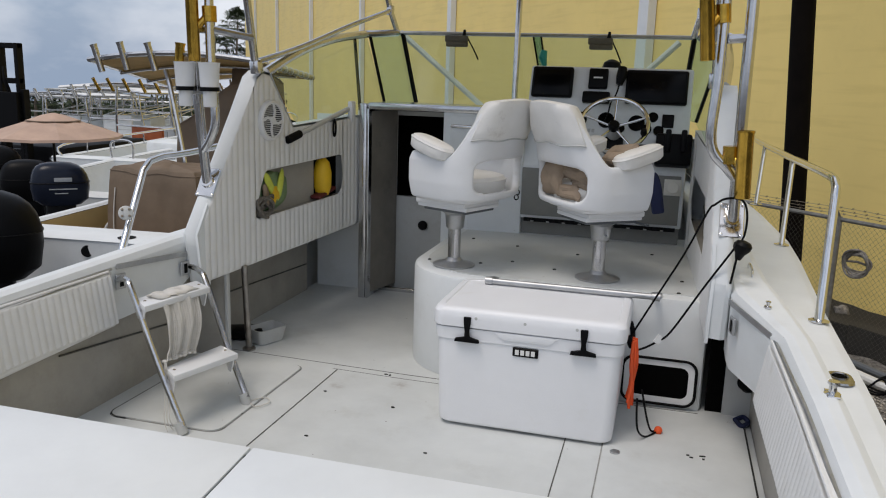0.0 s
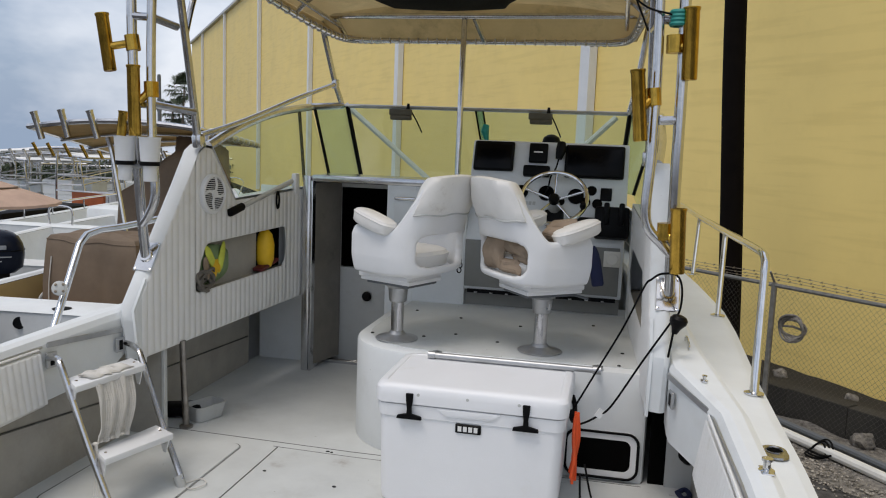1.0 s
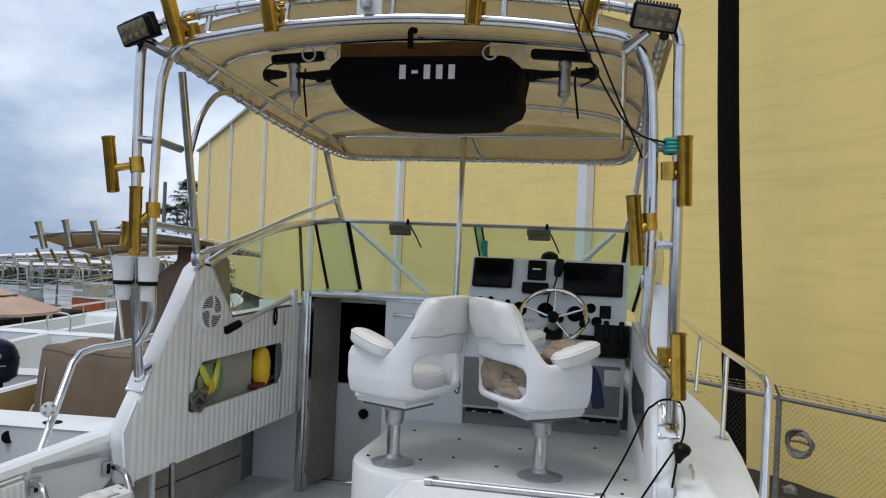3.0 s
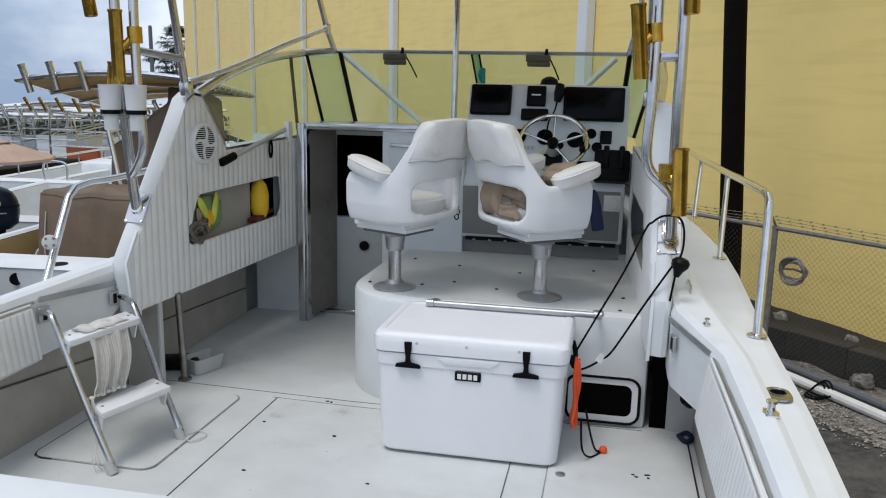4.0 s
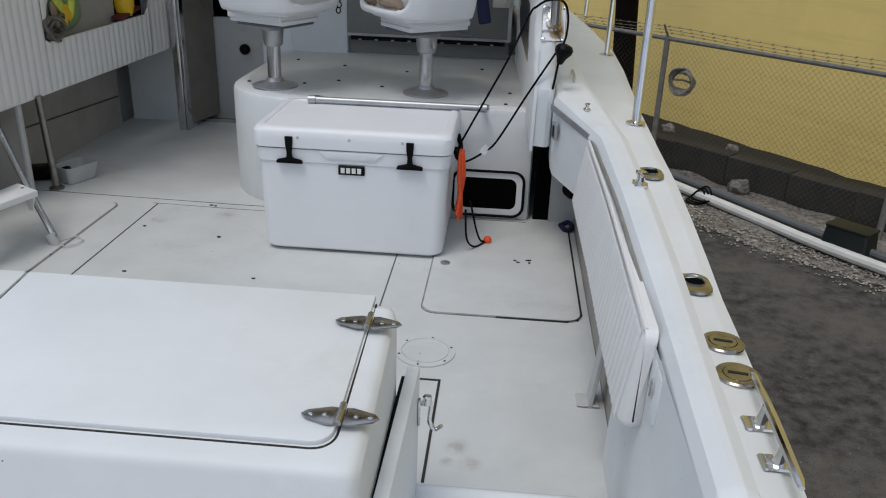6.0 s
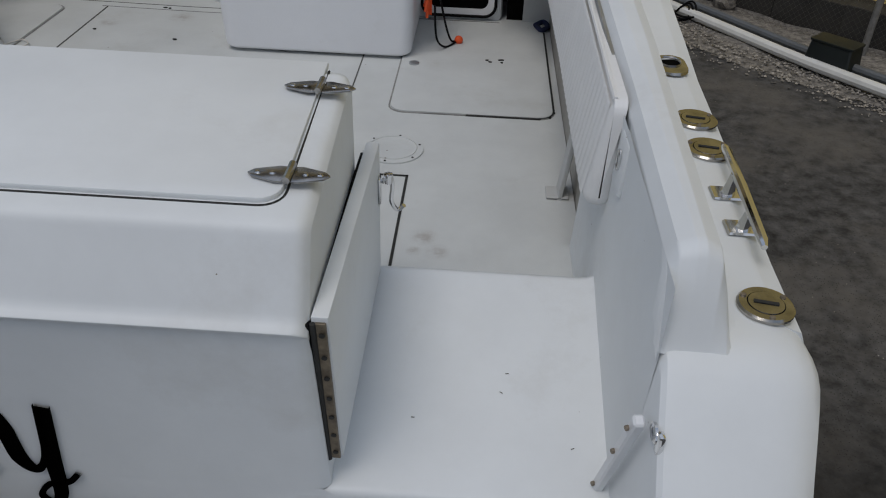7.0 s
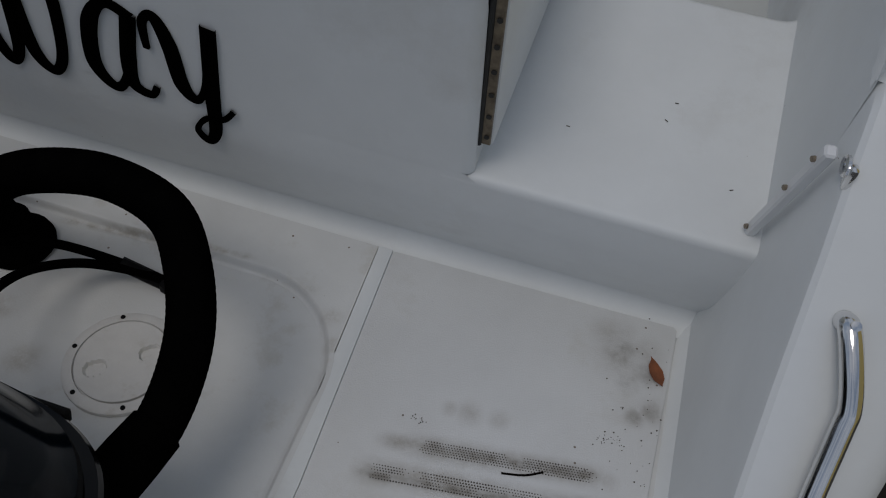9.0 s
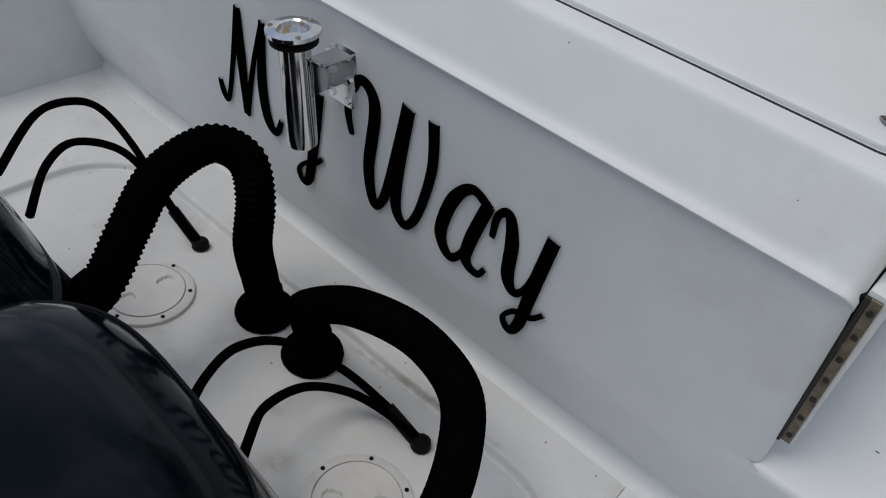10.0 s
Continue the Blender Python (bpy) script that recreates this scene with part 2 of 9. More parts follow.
PRINT = mat("white_print", (0.75, 0.75, 0.74), 0.6, vary=0.03, scale=9)
# Warm grey lining, its colour taken darker for the shade under the side decks.
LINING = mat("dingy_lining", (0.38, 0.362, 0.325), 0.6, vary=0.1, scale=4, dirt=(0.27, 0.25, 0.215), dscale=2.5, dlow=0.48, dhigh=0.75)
ROPE = mat("grey_brown_rope", (0.16, 0.145, 0.125), 0.95, vary=0.35, scale=60, bump=0.6, bscale=180)
FSEAM = mat("grey_sealant", (0.10, 0.10, 0.092), 0.8, vary=0.4, scale=12)
PALESEAM = mat("pale_sealant", (0.30, 0.30, 0.285), 0.8, vary=0.3, scale=12)
SEAM = mat("dark_sealant", (0.025, 0.025, 0.023), 0.8, vary=0.3, scale=20)
GLASS = glass_mat("green_tinted_glass", (0.80, 0.91, 0.80), 0.14)
GLASSG = glass_mat("strong_green_glass", (0.66, 0.88, 0.76), 0.30)


def scuffs_and_blots(m, bands, blots, color, least=0.12, most=0.8):
    """Adds dirty streaks (x0, y0, x1, y1, half width) and round blots (x, y, radius) to a flat surface's colour."""
    nt = m.node_tree
    b = nt.nodes["Principled BSDF"]
    src = b.inputs["Base Color"].links[0].from_socket
    co = nt.nodes.new("ShaderNodeTexCoord")
    sep = nt.nodes.new("ShaderNodeSeparateXYZ")
    nt.links.new(co.outputs["Object"], sep.inputs[0])

    def calc(op, a, c=None):
        nd = nt.nodes.new("ShaderNodeMath")
        nd.operation = op
        for k, v in enumerate((a, c)):
            if v is None:
                continue
            if isinstance(v, (int, float)):
                nd.inputs[k].default_value = v
            else:
                nt.links.new(v, nd.inputs[k])
        return nd.outputs[0]

    def ramp(v, f0, f1, t0, t1):
        nd = nt.nodes.new("ShaderNodeMapRange")
        nd.interpolation_type = "SMOOTHSTEP"
        for k, val in zip(("From Min", "From Max", "To Min", "To Max"), (f0, f1, t0, t1)):
            nd.inputs[k].default_value = val
        nt.links.new(v, nd.inputs["Value"])
        return nd.outputs[0]

    total = None
    x, y = sep.outputs[0], sep.outputs[1]
    for x0, y0, x1, y1, hw in bands:
        k = (y1 - y0) / (x1 - x0)
        d = calc("ABSOLUTE", calc("SUBTRACT", calc("SUBTRACT", y, y0), calc("MULTIPLY", calc("SUBTRACT", x, x0), k)))
        along_x = calc("ABSOLUTE", calc("SUBTRACT", x, (x0 + x1) / 2))
        v = calc("MULTIPLY", ramp(d, 0, hw, 1, 0), ramp(along_x, (x1 - x0) / 2 - 0.03, (x1 - x0) / 2 + 0.02, 1, 0))
        total = v if total is None else calc("MAXIMUM", total, v)
    for cx, cy, r in blots:
        d = calc("SQRT", calc("ADD", calc("POWER", calc("SUBTRACT", x, cx), 2), calc("POWER", calc("SUBTRACT", y, cy), 2)))
        v = ramp(d, 0, r, most, 0)
        total = v if total is None else calc("MAXIMUM", total, v)
    n = nt.nodes.new("ShaderNodeTexNoise")
    n.inputs["Scale"].default_value = 26
    n.inputs["Detail"].default_value = 9
    n.inputs["Roughness"].default_value = 0.7
    nt.links.new(co.outputs["Object"], n.inputs["Vector"])
    fac = calc("MULTIPLY", total, ramp(n.outputs["Fac"], 0.36, 0.66, least, 1.0))
    mx = nt.nodes.new("ShaderNodeMixRGB")
    mx.inputs["Color2"].default_value = (*color, 1)
    nt.links.new(fac, mx.inputs["Fac"])
    nt.links.new(src, mx.inputs["Color1"])
    nt.links.new(mx.outputs["Color"], b.inputs["Base Color"])
    return m


TREAD = scuffs_and_blots(mat("platform_tread", (0.68, 0.69, 0.69), 0.42, vary=0.04, scale=4, bump=0.3, bscale=420, dirt=(0.56, 0.55, 0.51), dscale=5, dlow=0.56, dhigh=0.85),
               [(0.045, 0.233, 0.350, 0.278, 0.030), (0.005, 0.228, 0.120, 0.245, 0.022), (-0.010, 0.170, 0.376, 0.224, 0.032)],
               [(0.093, 0.314, 0.022), (0.125, 0.317, 0.034), (0.172, 0.322, 0.028), (0.363, 0.276, 0.024), (0.345, 0.51, 0.07), (0.325, 0.55, 0.06), (0.385, 0.53, 0.05), (0.385, 0.40, 0.03), (0.41, 0.42, 0.04)],
               (0.35, 0.33, 0.30), 0.5, 0.55)
TREAD = scuffs_and_blots(TREAD, [(0.085, 0.239, 0.335, 0.276, 0.012), (-0.006, 0.165, 0.372, 0.219, 0.011)],
               [(0.345, 0.52, 0.04), (0.365, 0.46, 0.03), (0.385, 0.40, 0.022), (0.395, 0.49, 0.04), (0.41, 0.42, 0.025)], (0.22, 0.205, 0.18), 0.25, 0.6)

# A brownish streak, and blots along the well's rim and between the plates.
PLAT = scuffs_and_blots(PLAT, [(-0.72, 0.455, -0.34, 0.485, 0.012)], [(-0.154, 0.413, 0.028), (-0.132, 0.36, 0.022), (-0.21, 0.455, 0.022), (-0.36, 0.30, 0.03), (-0.60, 0.17, 0.05), (-0.70, 0.25, 0.04)], (0.40, 0.375, 0.33))


def specks(m, scale, size, color):
    """Adds sparse small dark flecks of dirt to a surface's colour."""
    nt = m.node_tree
    b = nt.nodes["Principled BSDF"]
    src = b.inputs["Base Color"].links[0].from_socket
    co = nt.nodes.new("ShaderNodeTexCoord")
    vo = nt.nodes.new("ShaderNodeTexVoronoi")
    vo.inputs["Scale"].default_value = scale
    nt.links.new(co.outputs["Object"], vo.inputs["Vector"])
    near = nt.nodes.new("ShaderNodeMath")
    near.operation = "LESS_THAN"
    near.inputs[1].default_value = size * scale
    nt.links.new(vo.outputs["Distance"], near.inputs[0])
    some = nt.nodes.new("ShaderNodeMath")
    some.operation = "GREATER_THAN"
    some.inputs[1].default_value = 0.55
    sep = nt.nodes.new("ShaderNodeSeparateXYZ")
    nt.links.new(vo.outputs["Color"], sep.inputs[0])
    nt.links.new(sep.outputs[0], some.inputs[0])
    both = nt.nodes.new("ShaderNodeMath")
    both.operation = "MULTIPLY"
    nt.links.new(near.outputs[0], both.inputs[0])
    nt.links.new(some.outputs[0], both.inputs[1])
    mx = nt.nodes.new("ShaderNodeMixRGB")
    mx.inputs["Color2"].default_value = (*color, 1)
    nt.links.new(both.outputs[0], mx.inputs["Fac"])
    nt.links.new(src, mx.inputs["Color1"])
    nt.links.new(mx.outputs["Color"], b.inputs["Base Color"])


specks(GEL, 16, 0.0014, (0.22, 0.19, 0.16))
specks(PLAT, 22, 0.0022, (0.20, 0.17, 0.14))
specks(SOLE, 13, 0.0030, (0.26, 0.24, 0.21))
specks(TREAD, 26, 0.0020, (0.20, 0.17, 0.14))
# Broad near-black blots darken the asphalt beside the boat.
ASPH = scuffs_and_blots(ASPH, [], [(2.3, 1.0, 1.5), (1.9, 0.2, 1.8), (1.6, -0.5, 1.8), (0.9, -0.8, 1.6), (1.3, 0.7, 1.3), (1.9, 1.5, 1.9), (2.0, 0.9, 1.6)], (0.007, 0.007, 0.007), 0.9, 1.0)
specks(ASPH, 70, 0.0035, (0.030, 0.029, 0.028))
SOLE = scuffs_and_blots(SOLE, [], [(0.12, 1.36, 0.045), (0.155, 1.30, 0.04), (0.10, 1.30, 0.025), (-0.95, 2.80, 0.07), (-1.20, 2.70, 0.05)], (0.34, 0.31, 0.285))

# ---- building helpers ----
CX = -0.75  # the boat's centre line


def flip(x):
    """The same place on the other side of the boat."""
    return 2 * CX - x


def link(name, bm, material, parent=None, angle=35, label=""):
    me = bpy.data.meshes.new(name)
    bmesh.ops.recalc_face_normals(bm, faces=bm.faces)
    bm.to_mesh(me)
    bm.free()
    me.materials.append(material)
    me.polygons.foreach_set("use_smooth", [True] * len(me.polygons))
    me.set_sharp_from_angle(angle=radians(angle))
    ob = new(name, me)
    if parent:
        ob.parent = parent
        ob.matrix_parent_inverse = parent.matrix_basis.inverted()
    if label:
        ob["label"] = label
    return ob


def part(name, bm, material, parent, label=""):
    return link(name, bm, material, parent, label=label)


def thing(name, label, category, at=(0, 0, 0), group="", kind=""):
    ob = new(name)
    ob.empty_display_size = 0.1
    ob.location = at
    return tagged(ob, label, category, group, kind)


def solid(name, bm, material, label, category, group="", kind=""):
    return tagged(link(name, bm, material), label, category, group, kind)


def struct(name, bm, material, label, angle=35):
    return tagged(link(name, bm, material, angle=angle), label, name.split("_")[0], kind="structure")


def B():
    return bmesh.new()


def box(bm, x0, x1, y0, y1, z0, z1, r=0.0, seg=2):
    t = bmesh.new()
    bmesh.ops.create_cube(t, size=1)
    for v in t.verts:
        v.co = ((x0 + x1) / 2 + v.co.x * (x1 - x0), (y0 + y1) / 2 + v.co.y * (y1 - y0), (z0 + z1) / 2 + v.co.z * (z1 - z0))
    if r:
        bmesh.ops.bevel(t, geom=list(t.edges), offset=r, segments=seg, affect="EDGES", profile=0.5)
    merge(bm, t)
    return bm


def merge(bm, t, m=None):
    """Adds the mesh t to bm."""
    if m is not None:
        bmesh.ops.transform(t, matrix=m, verts=t.verts)
    vs = [bm.verts.new(v.co) for v in t.verts]
    t.verts.index_update()
    for f in t.faces:
        try:
            bm.faces.new([vs[v.index] for v in f.verts])
        except ValueError:
            pass
    t.free()
    return bm


def obox(bm, c, size, rot=(0, 0, 0), r=0.0, seg=2):
    """A bevelled box round c, turned by degrees."""
    t = bmesh.new()
    s = size
    box(t, -s[0] / 2, s[0] / 2, -s[1] / 2, s[1] / 2, -s[2] / 2, s[2] / 2, r, seg)
    return merge(bm, t, pose(*c, *rot))


def prism(bm, poly, put, r=0.0):
    """A solid between two copies of a polygon; put(u, v, k) gives the place for k = 0 and 1."""
    t = bmesh.new()
    a = [t.verts.new(put(u, v, 0)) for u, v in poly]
    b = [t.verts.new(put(u, v, 1)) for u, v in poly]
    n = len(poly)
    t.faces.new(a[::-1])
    t.faces.new(b)
    for i in range(n):
        t.faces.new((a[i], a[(i + 1) % n], b[(i + 1) % n], b[i]))
    if r:
        bmesh.ops.recalc_face_normals(t, faces=t.faces)
        bmesh.ops.bevel(t, geom=list(t.edges), offset=r, segments=2, affect="EDGES", profile=0.5)
    return merge(bm, t)


def spline(pts, n=6, closed=False):
    """Catmull-Rom through the points."""
    P = [Vector(p) for p in pts]
    out = []
    m = len(P)
    for i in range(m if closed else m - 1):
        if closed:
            p0, p1, p2, p3 = P[i - 1], P[i], P[(i + 1) % m], P[(i + 2) % m]
        else:
            p0, p1, p2, p3 = P[max(i - 1, 0)], P[i], P[i + 1], P[min(i + 2, m - 1)]
        for k in range(n):
            u = k / n
            out.append(0.5 * ((2 * p1) + (p2 - p0) * u + (2 * p0 - 5 * p1 + 4 * p2 - p3) * u * u + (3 * p1 - p0 - 3 * p2 + p3) * u ** 3))
    if not closed:
        out.append(P[-1])
    return out


def tube(bm, pts, r, n=10, closed=False, cap=True, flat=1.0):
    """A pipe along the points; r is one radius or one for each point."""
    P = [Vector(p) for p in pts]
    m = len(P)
    rs = r if isinstance(r, (list, tuple)) else [r] * m
    tang = []
    for i in range(m):
        a = P[i - 1] if (i > 0 or closed) else P[i]
        b = P[(i + 1) % m] if (i < m - 1 or closed) else P[i]
        tang.append((b - a).normalized())
    up = Vector((0, 0, 1)) if abs(tang[0].z) < 0.9 else Vector((0, 1, 0))
    u = tang[0].cross(up).normalized()
    rings = []
    for i in range(m):
        u = (u - tang[i] * u.dot(tang[i])).normalized()
        w = tang[i].cross(u)
        rings.append([bm.verts.new(P[i] + (u * math.cos(2 * math.pi * k / n) + w * math.sin(2 * math.pi * k / n) * flat) * rs[i]) for k in range(n)])
    for i in range(m if closed else m - 1):
        a, b = rings[i], rings[(i + 1) % m]
        for k in range(n):
            bm.faces.new((a[k], a[(k + 1) % n], b[(k + 1) % n], b[k]))
    if cap and not closed:
        bm.faces.new(rings[0][::-1])
        bm.faces.new(rings[-1])
    return bm


def lathe(bm, prof, m=None, n=20):
    """Turns a profile of (radius, height) round z."""
    t = bmesh.new()
    rings = [[t.verts.new((max(r, 1e-5) * math.cos(2 * math.pi * k / n), max(r, 1e-5) * math.sin(2 * math.pi * k / n), z)) for k in range(n)] for r, z in prof]
    for a, b in zip(rings, rings[1:]):
        for k in range(n):
            t.faces.new((a[k], a[(k + 1) % n], b[(k + 1) % n], b[k]))
    t.faces.new(rings[0][::-1])
    t.faces.new(rings[-1])
    return merge(bm, t, m)


def support(prof, d=0.006):
    """Adds points next to the ends of a profile's long runs, so that its rounded corners stay tight."""
    out = [prof[0]]
    for a, b in zip(prof, prof[1:]):
        n = math.hypot(b[0] - a[0], b[1] - a[1])
        if n > 4 * d:
            out.append((lerp(a[0], b[0], d / n), lerp(a[1], b[1], d / n)))
            out.append((lerp(b[0], a[0], d / n), lerp(b[1], a[1], d / n)))
        out.append(b)
    return out


def loft(bm, sections, closed=False, caps=False):
    """Skins equal rows of points."""
    rows = [[bm.verts.new(p) for p in s] for s in sections]
    for a, b in zip(rows, rows[1:]):
        k = len(a)
        for i in range(k if closed else k - 1):
            bm.faces.new((a[i], a[(i + 1) % k], b[(i + 1) % k], b[i]))
    if caps:
        bm.faces.new(rows[0][::-1])
        bm.faces.new(rows[-1])
    return bm


def rrect(w, h, r, n=4):
    """A rounded rectangle round the origin, as (u, v)."""
    out = []
    for cx, cy, a in ((w / 2 - r, h / 2 - r, 0), (-w / 2 + r, h / 2 - r, 90), (-w / 2 + r, -h / 2 + r, 180), (w / 2 - r, -h / 2 + r, 270)):
        for k in range(n + 1):
            t = radians(a + 90 * k / n)
            out.append((cx + r * math.cos(t), cy + r * math.sin(t)))
    return out


def lerp(a, b, t):
    return a + (b - a) * t


def interp(x, table):
    """Straight lines between (x, value) rows."""
    if x <= table[0][0]:
        return table[0][1]
    for (x0, y0), (x1, y1) in zip(table, table[1:]):
        if x <= x1:
            return lerp(y0, y1, (x - x0) / (x1 - x0))
    return table[-1][1]


def between(a, b):
    """The pose that lays z along a to b, at a."""
    d = Vector(b) - Vector(a)
    return Matrix.Translation(a) @ d.to_track_quat("Z", "Y").to_matrix().to_4x4()

# ---- yard: ground, bank, building ----
GZ = -1.87
bm = B()
bmesh.ops.create_grid(bm, x_segments=80, y_segments=80, size=1)
for v in bm.verts:
    r = max(abs(v.co.x), abs(v.co.y))
    s = 12 + 700 * r ** 4
    gx = v.co.x * s
    v.co = (gx, 10 + v.co.y * s, GZ - 0.055 * max(0.0, -gx - 4.0) + 0.02 * noise.noise(v.co * 9))
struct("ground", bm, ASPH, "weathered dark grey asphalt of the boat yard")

FD = Vector((0.70, -0.714, 0)).normalized()   # along the fence
FN = Vector((-FD.y, FD.x, 0))                 # away from the boat
FO = Vector((2.25, 9.79, 0))


def along(s, off, z):
    return FO + FD * s + FN * off + Vector((0, 0, z))


def strip(bm, offs, s0, s1, n, wob=0.0):
    """A ribbon along the fence through the given (offset, height) rows."""
    rows = []
    for i in range(n + 1):
        s = lerp(s0, s1, i / n)
        rows.append([along(s, o + wob * noise.noise(Vector((s * 1.7, o * 3, 0))), z + wob * 0.5 * noise.noise(Vector((s * 2.1, o * 5, 4)))) for o, z in offs])
    loft(bm, rows)
    return bm


bm = strip(B(), [(-1.20, GZ - 0.02), (-1.08, GZ + 0.012), (-0.75, GZ + 0.03), (-0.45, GZ + 0.04), (0.0, GZ + 0.05), (0.22, GZ + 0.05)], -25, 14, 400, 0.07)
struct("ground_gravel", bm, GRAVEL, "strip of pale loose gravel along the fence")
bm = strip(B(), [(0.46, GZ + 0.36), (0.8, GZ + 0.27), (1.3, GZ + 0.18), (3.2, GZ + 0.10)], -30, 16, 160, 0.08)
struct("ground_bank", bm, SOIL, "bank of dark soil below the building")

# blocks of the low retaining wall
kerb = thing("retaining_wall", "low stained concrete block wall below the fence", "wall", kind="structure")
bm = B()
box(bm, -0.396, 0.396, -0.11, 0.11, 0, 0.40, 0.008, 1)
first = link("block", bm, CONC, kerb)
first.matrix_world = Matrix.Translation(along(-14, 0.36, GZ)) @ Matrix.Rotation(math.atan2(FD.y, FD.x), 4, "Z")
for i in range(1, 34):
    ob = first.copy()
    scene.collection.objects.link(ob)
    ob.matrix_world = Matrix.Translation(along(-14 + i * 0.795, 0.36 + 0.01 * math.sin(i * 2.3), GZ - 0.01 * (i % 3))) @ Matrix.Rotation(math.atan2(FD.y, FD.x) + 0.01 * math.sin(i), 4, "Z")

PIPE_OFF = [(-12, -0.30), (0, -0.38), (2.45, -0.86), (4, -0.98), (12, -1.1)]
for nm, off, z, r, m, lab in (("water_pipe", 0.0, 0.10, 0.055, PVC, "white plastic pipe lying on the gravel"), ("conduit", 0.19, 0.13, 0.045, GPIPE, "dark grey conduit lying beside the fence")):
    bm = B()
    tube(bm, [along(s, off + interp(s, PIPE_OFF) + 0.02 * math.sin(s * 0.9), GZ + z) for s in np.linspace(-12, 12, 60)], r, 10)
    solid(nm, bm, m, lab, "pipe")
for i, (s, o, r) in enumerate(((1.0, 0.12, 0.13), (-0.9, 1.3, 0.10), (2.3, -0.6, 0.07), (0.2, 1.2, 0.08), (3.0, 0.15, 0.11), (-2.2, -0.9, 0.06))):
    bm = B()
    bmesh.ops.create_icosphere(bm, subdivisions=3, radius=r)
    for v in bm.verts:
        v.co *= 1 + 0.35 * noise.noise(v.co * 14 + Vector((i * 3.1, 0, 0)))
        v.co.z *= 0.75
    bmesh.ops.translate(bm, verts=bm.verts, vec=along(s, o, GZ + (0.18 if o > 1 else 0.04) + r * 0.5))
    solid("rock", bm, GRAVEL, "pale weathered rock on the ground", "rock", group="rocks by the fence")

# the big yellow shed
WD = Vector((0.578, -0.816, 0)).normalized()
WN = Vector((-WD.y, WD.x, 0))
WO = Vector((2.85, 11.9, 0))
EAVE = 10.58


def onwall(s, off, z):
    return WO + WD * s + WN * off + Vector((0, 0, z))


shed = thing("storage_building", "large yellow metal boat storage building with white downpipes", "building", onwall(0, 0, GZ))
bm = B()
S0, S1 = -80.0, 30.0
nseg = 40
rows = []
for i in range(nseg + 1):
    s = lerp(S0, S1, i / nseg)
    rows.append([onwall(s, 0, GZ - 0.2), onwall(s, 0, GZ + 5), onwall(s, 0, EAVE), onwall(s, 0.3, EAVE), onwall(s, 0.3, GZ - 0.2)])
loft(bm, rows, closed=True, caps=True)
part("wall", bm, WALLY, shed)
bm = B()
prism(bm, [(0, EAVE), (30, EAVE + 2.5), (30, GZ - 0.2), (0, GZ - 0.2)], lambda u, v, k: onwall(S0 - 0.02 + 0.3 * k, u + 0.31, v))
part("end_wall", bm, WALLY, shed)
bm = B()
loft(bm, [[onwall(S0 - 0.5, -0.12, EAVE - 0.02), onwall(S0 - 0.5, 30, EAVE + 2.6), onwall(S0 - 0.5, 30, EAVE + 2.74), onwall(S0 - 0.5, -0.12, EAVE + 0.12)],
          [onwall(S1, -0.12, EAVE - 0.02), onwall(S1, 30, EAVE + 2.6), onwall(S1, 30, EAVE + 2.74), onwall(S1, -0.12, EAVE + 0.12)]], closed=True, caps=True)
part("roof", bm, WHITEM, shed)
bm = B()
loft(bm, [[onwall(s, o, z) for o, z in ((-0.14, EAVE + 0.12), (-0.14, EAVE - 0.02), (-0.24, EAVE - 0.02), (-0.27, EAVE + 0.12))] for s in (S0 - 0.5, S1)], closed=True, caps=True)
part("gutter", bm, WHITEM, shed)
for s in (-5.75, -17.0, -29.1, -41.9, -56.2, -70.1):
    bm = B()
    w = 0.17
    loft(bm, [[onwall(s + a, o, z) for a, o in ((-w, -0.02), (-w, -0.2), (w, -0.2), (w, -0.02))] for z in (GZ, EAVE)], closed=True, caps=True)
    part("downpipe", bm, WHITEM, shed)

bm = B()
px, py = 1.78, 10.9
tube(bm, [(px - 0.052 * z + 0.015 * math.sin(z), py, GZ + z) for z in np.linspace(-0.2, 11, 24)], [0.155 - 0.003 * z for z in np.linspace(0, 11, 24)], 14)
solid("utility_pole", bm, POLE, "dark creosoted timber utility pole beside the fence", "pole")

# chain-link fence with barbed wire
fence = thing("chain_link_fence", "galvanised chain-link fence topped with rusty barbed wire", "fence", along(0, 0, GZ))
FH = 1.72
for s in (-11.3, -8.3, -5.3, -2.6, -0.22, 2.7, 5.7, 8.7):
    bm = B()
    tube(bm, [along(s, 0, GZ - 0.05), along(s, 0, GZ + FH)], 0.035, 10)
    tube(bm, [along(s, 0, GZ + FH), along(s, -0.03, GZ + FH + 0.04), along(s, -0.10, GZ + FH + 0.14)], 0.014, 6)
    part("post", bm, GALV, fence)
bm = B()
tube(bm, [along(s, 0, GZ + FH - 0.03) for s in np.linspace(-11, 9, 21)], 0.026, 10)
part("top_rail", bm, GALV, fence)
bm = B()
pitch = 0.066
s = -3.2
while s < 4.6:
    for sg in (1, -1):
        pts = [along(s + sg * k * pitch / 2, 0.012 * sg * (k % 2), GZ + 0.03 + k * pitch / 2 * 1.06) for k in range(0, 51)]
        pts = [p for p in pts if p.z < GZ + FH - 0.02]
        tube(bm, pts[::2] + pts[-1:], 0.0013, 3, cap=False)
    s += pitch
ob = part("wire_mesh", bm, WIREM, fence)
ob["kind"] = "stuff"
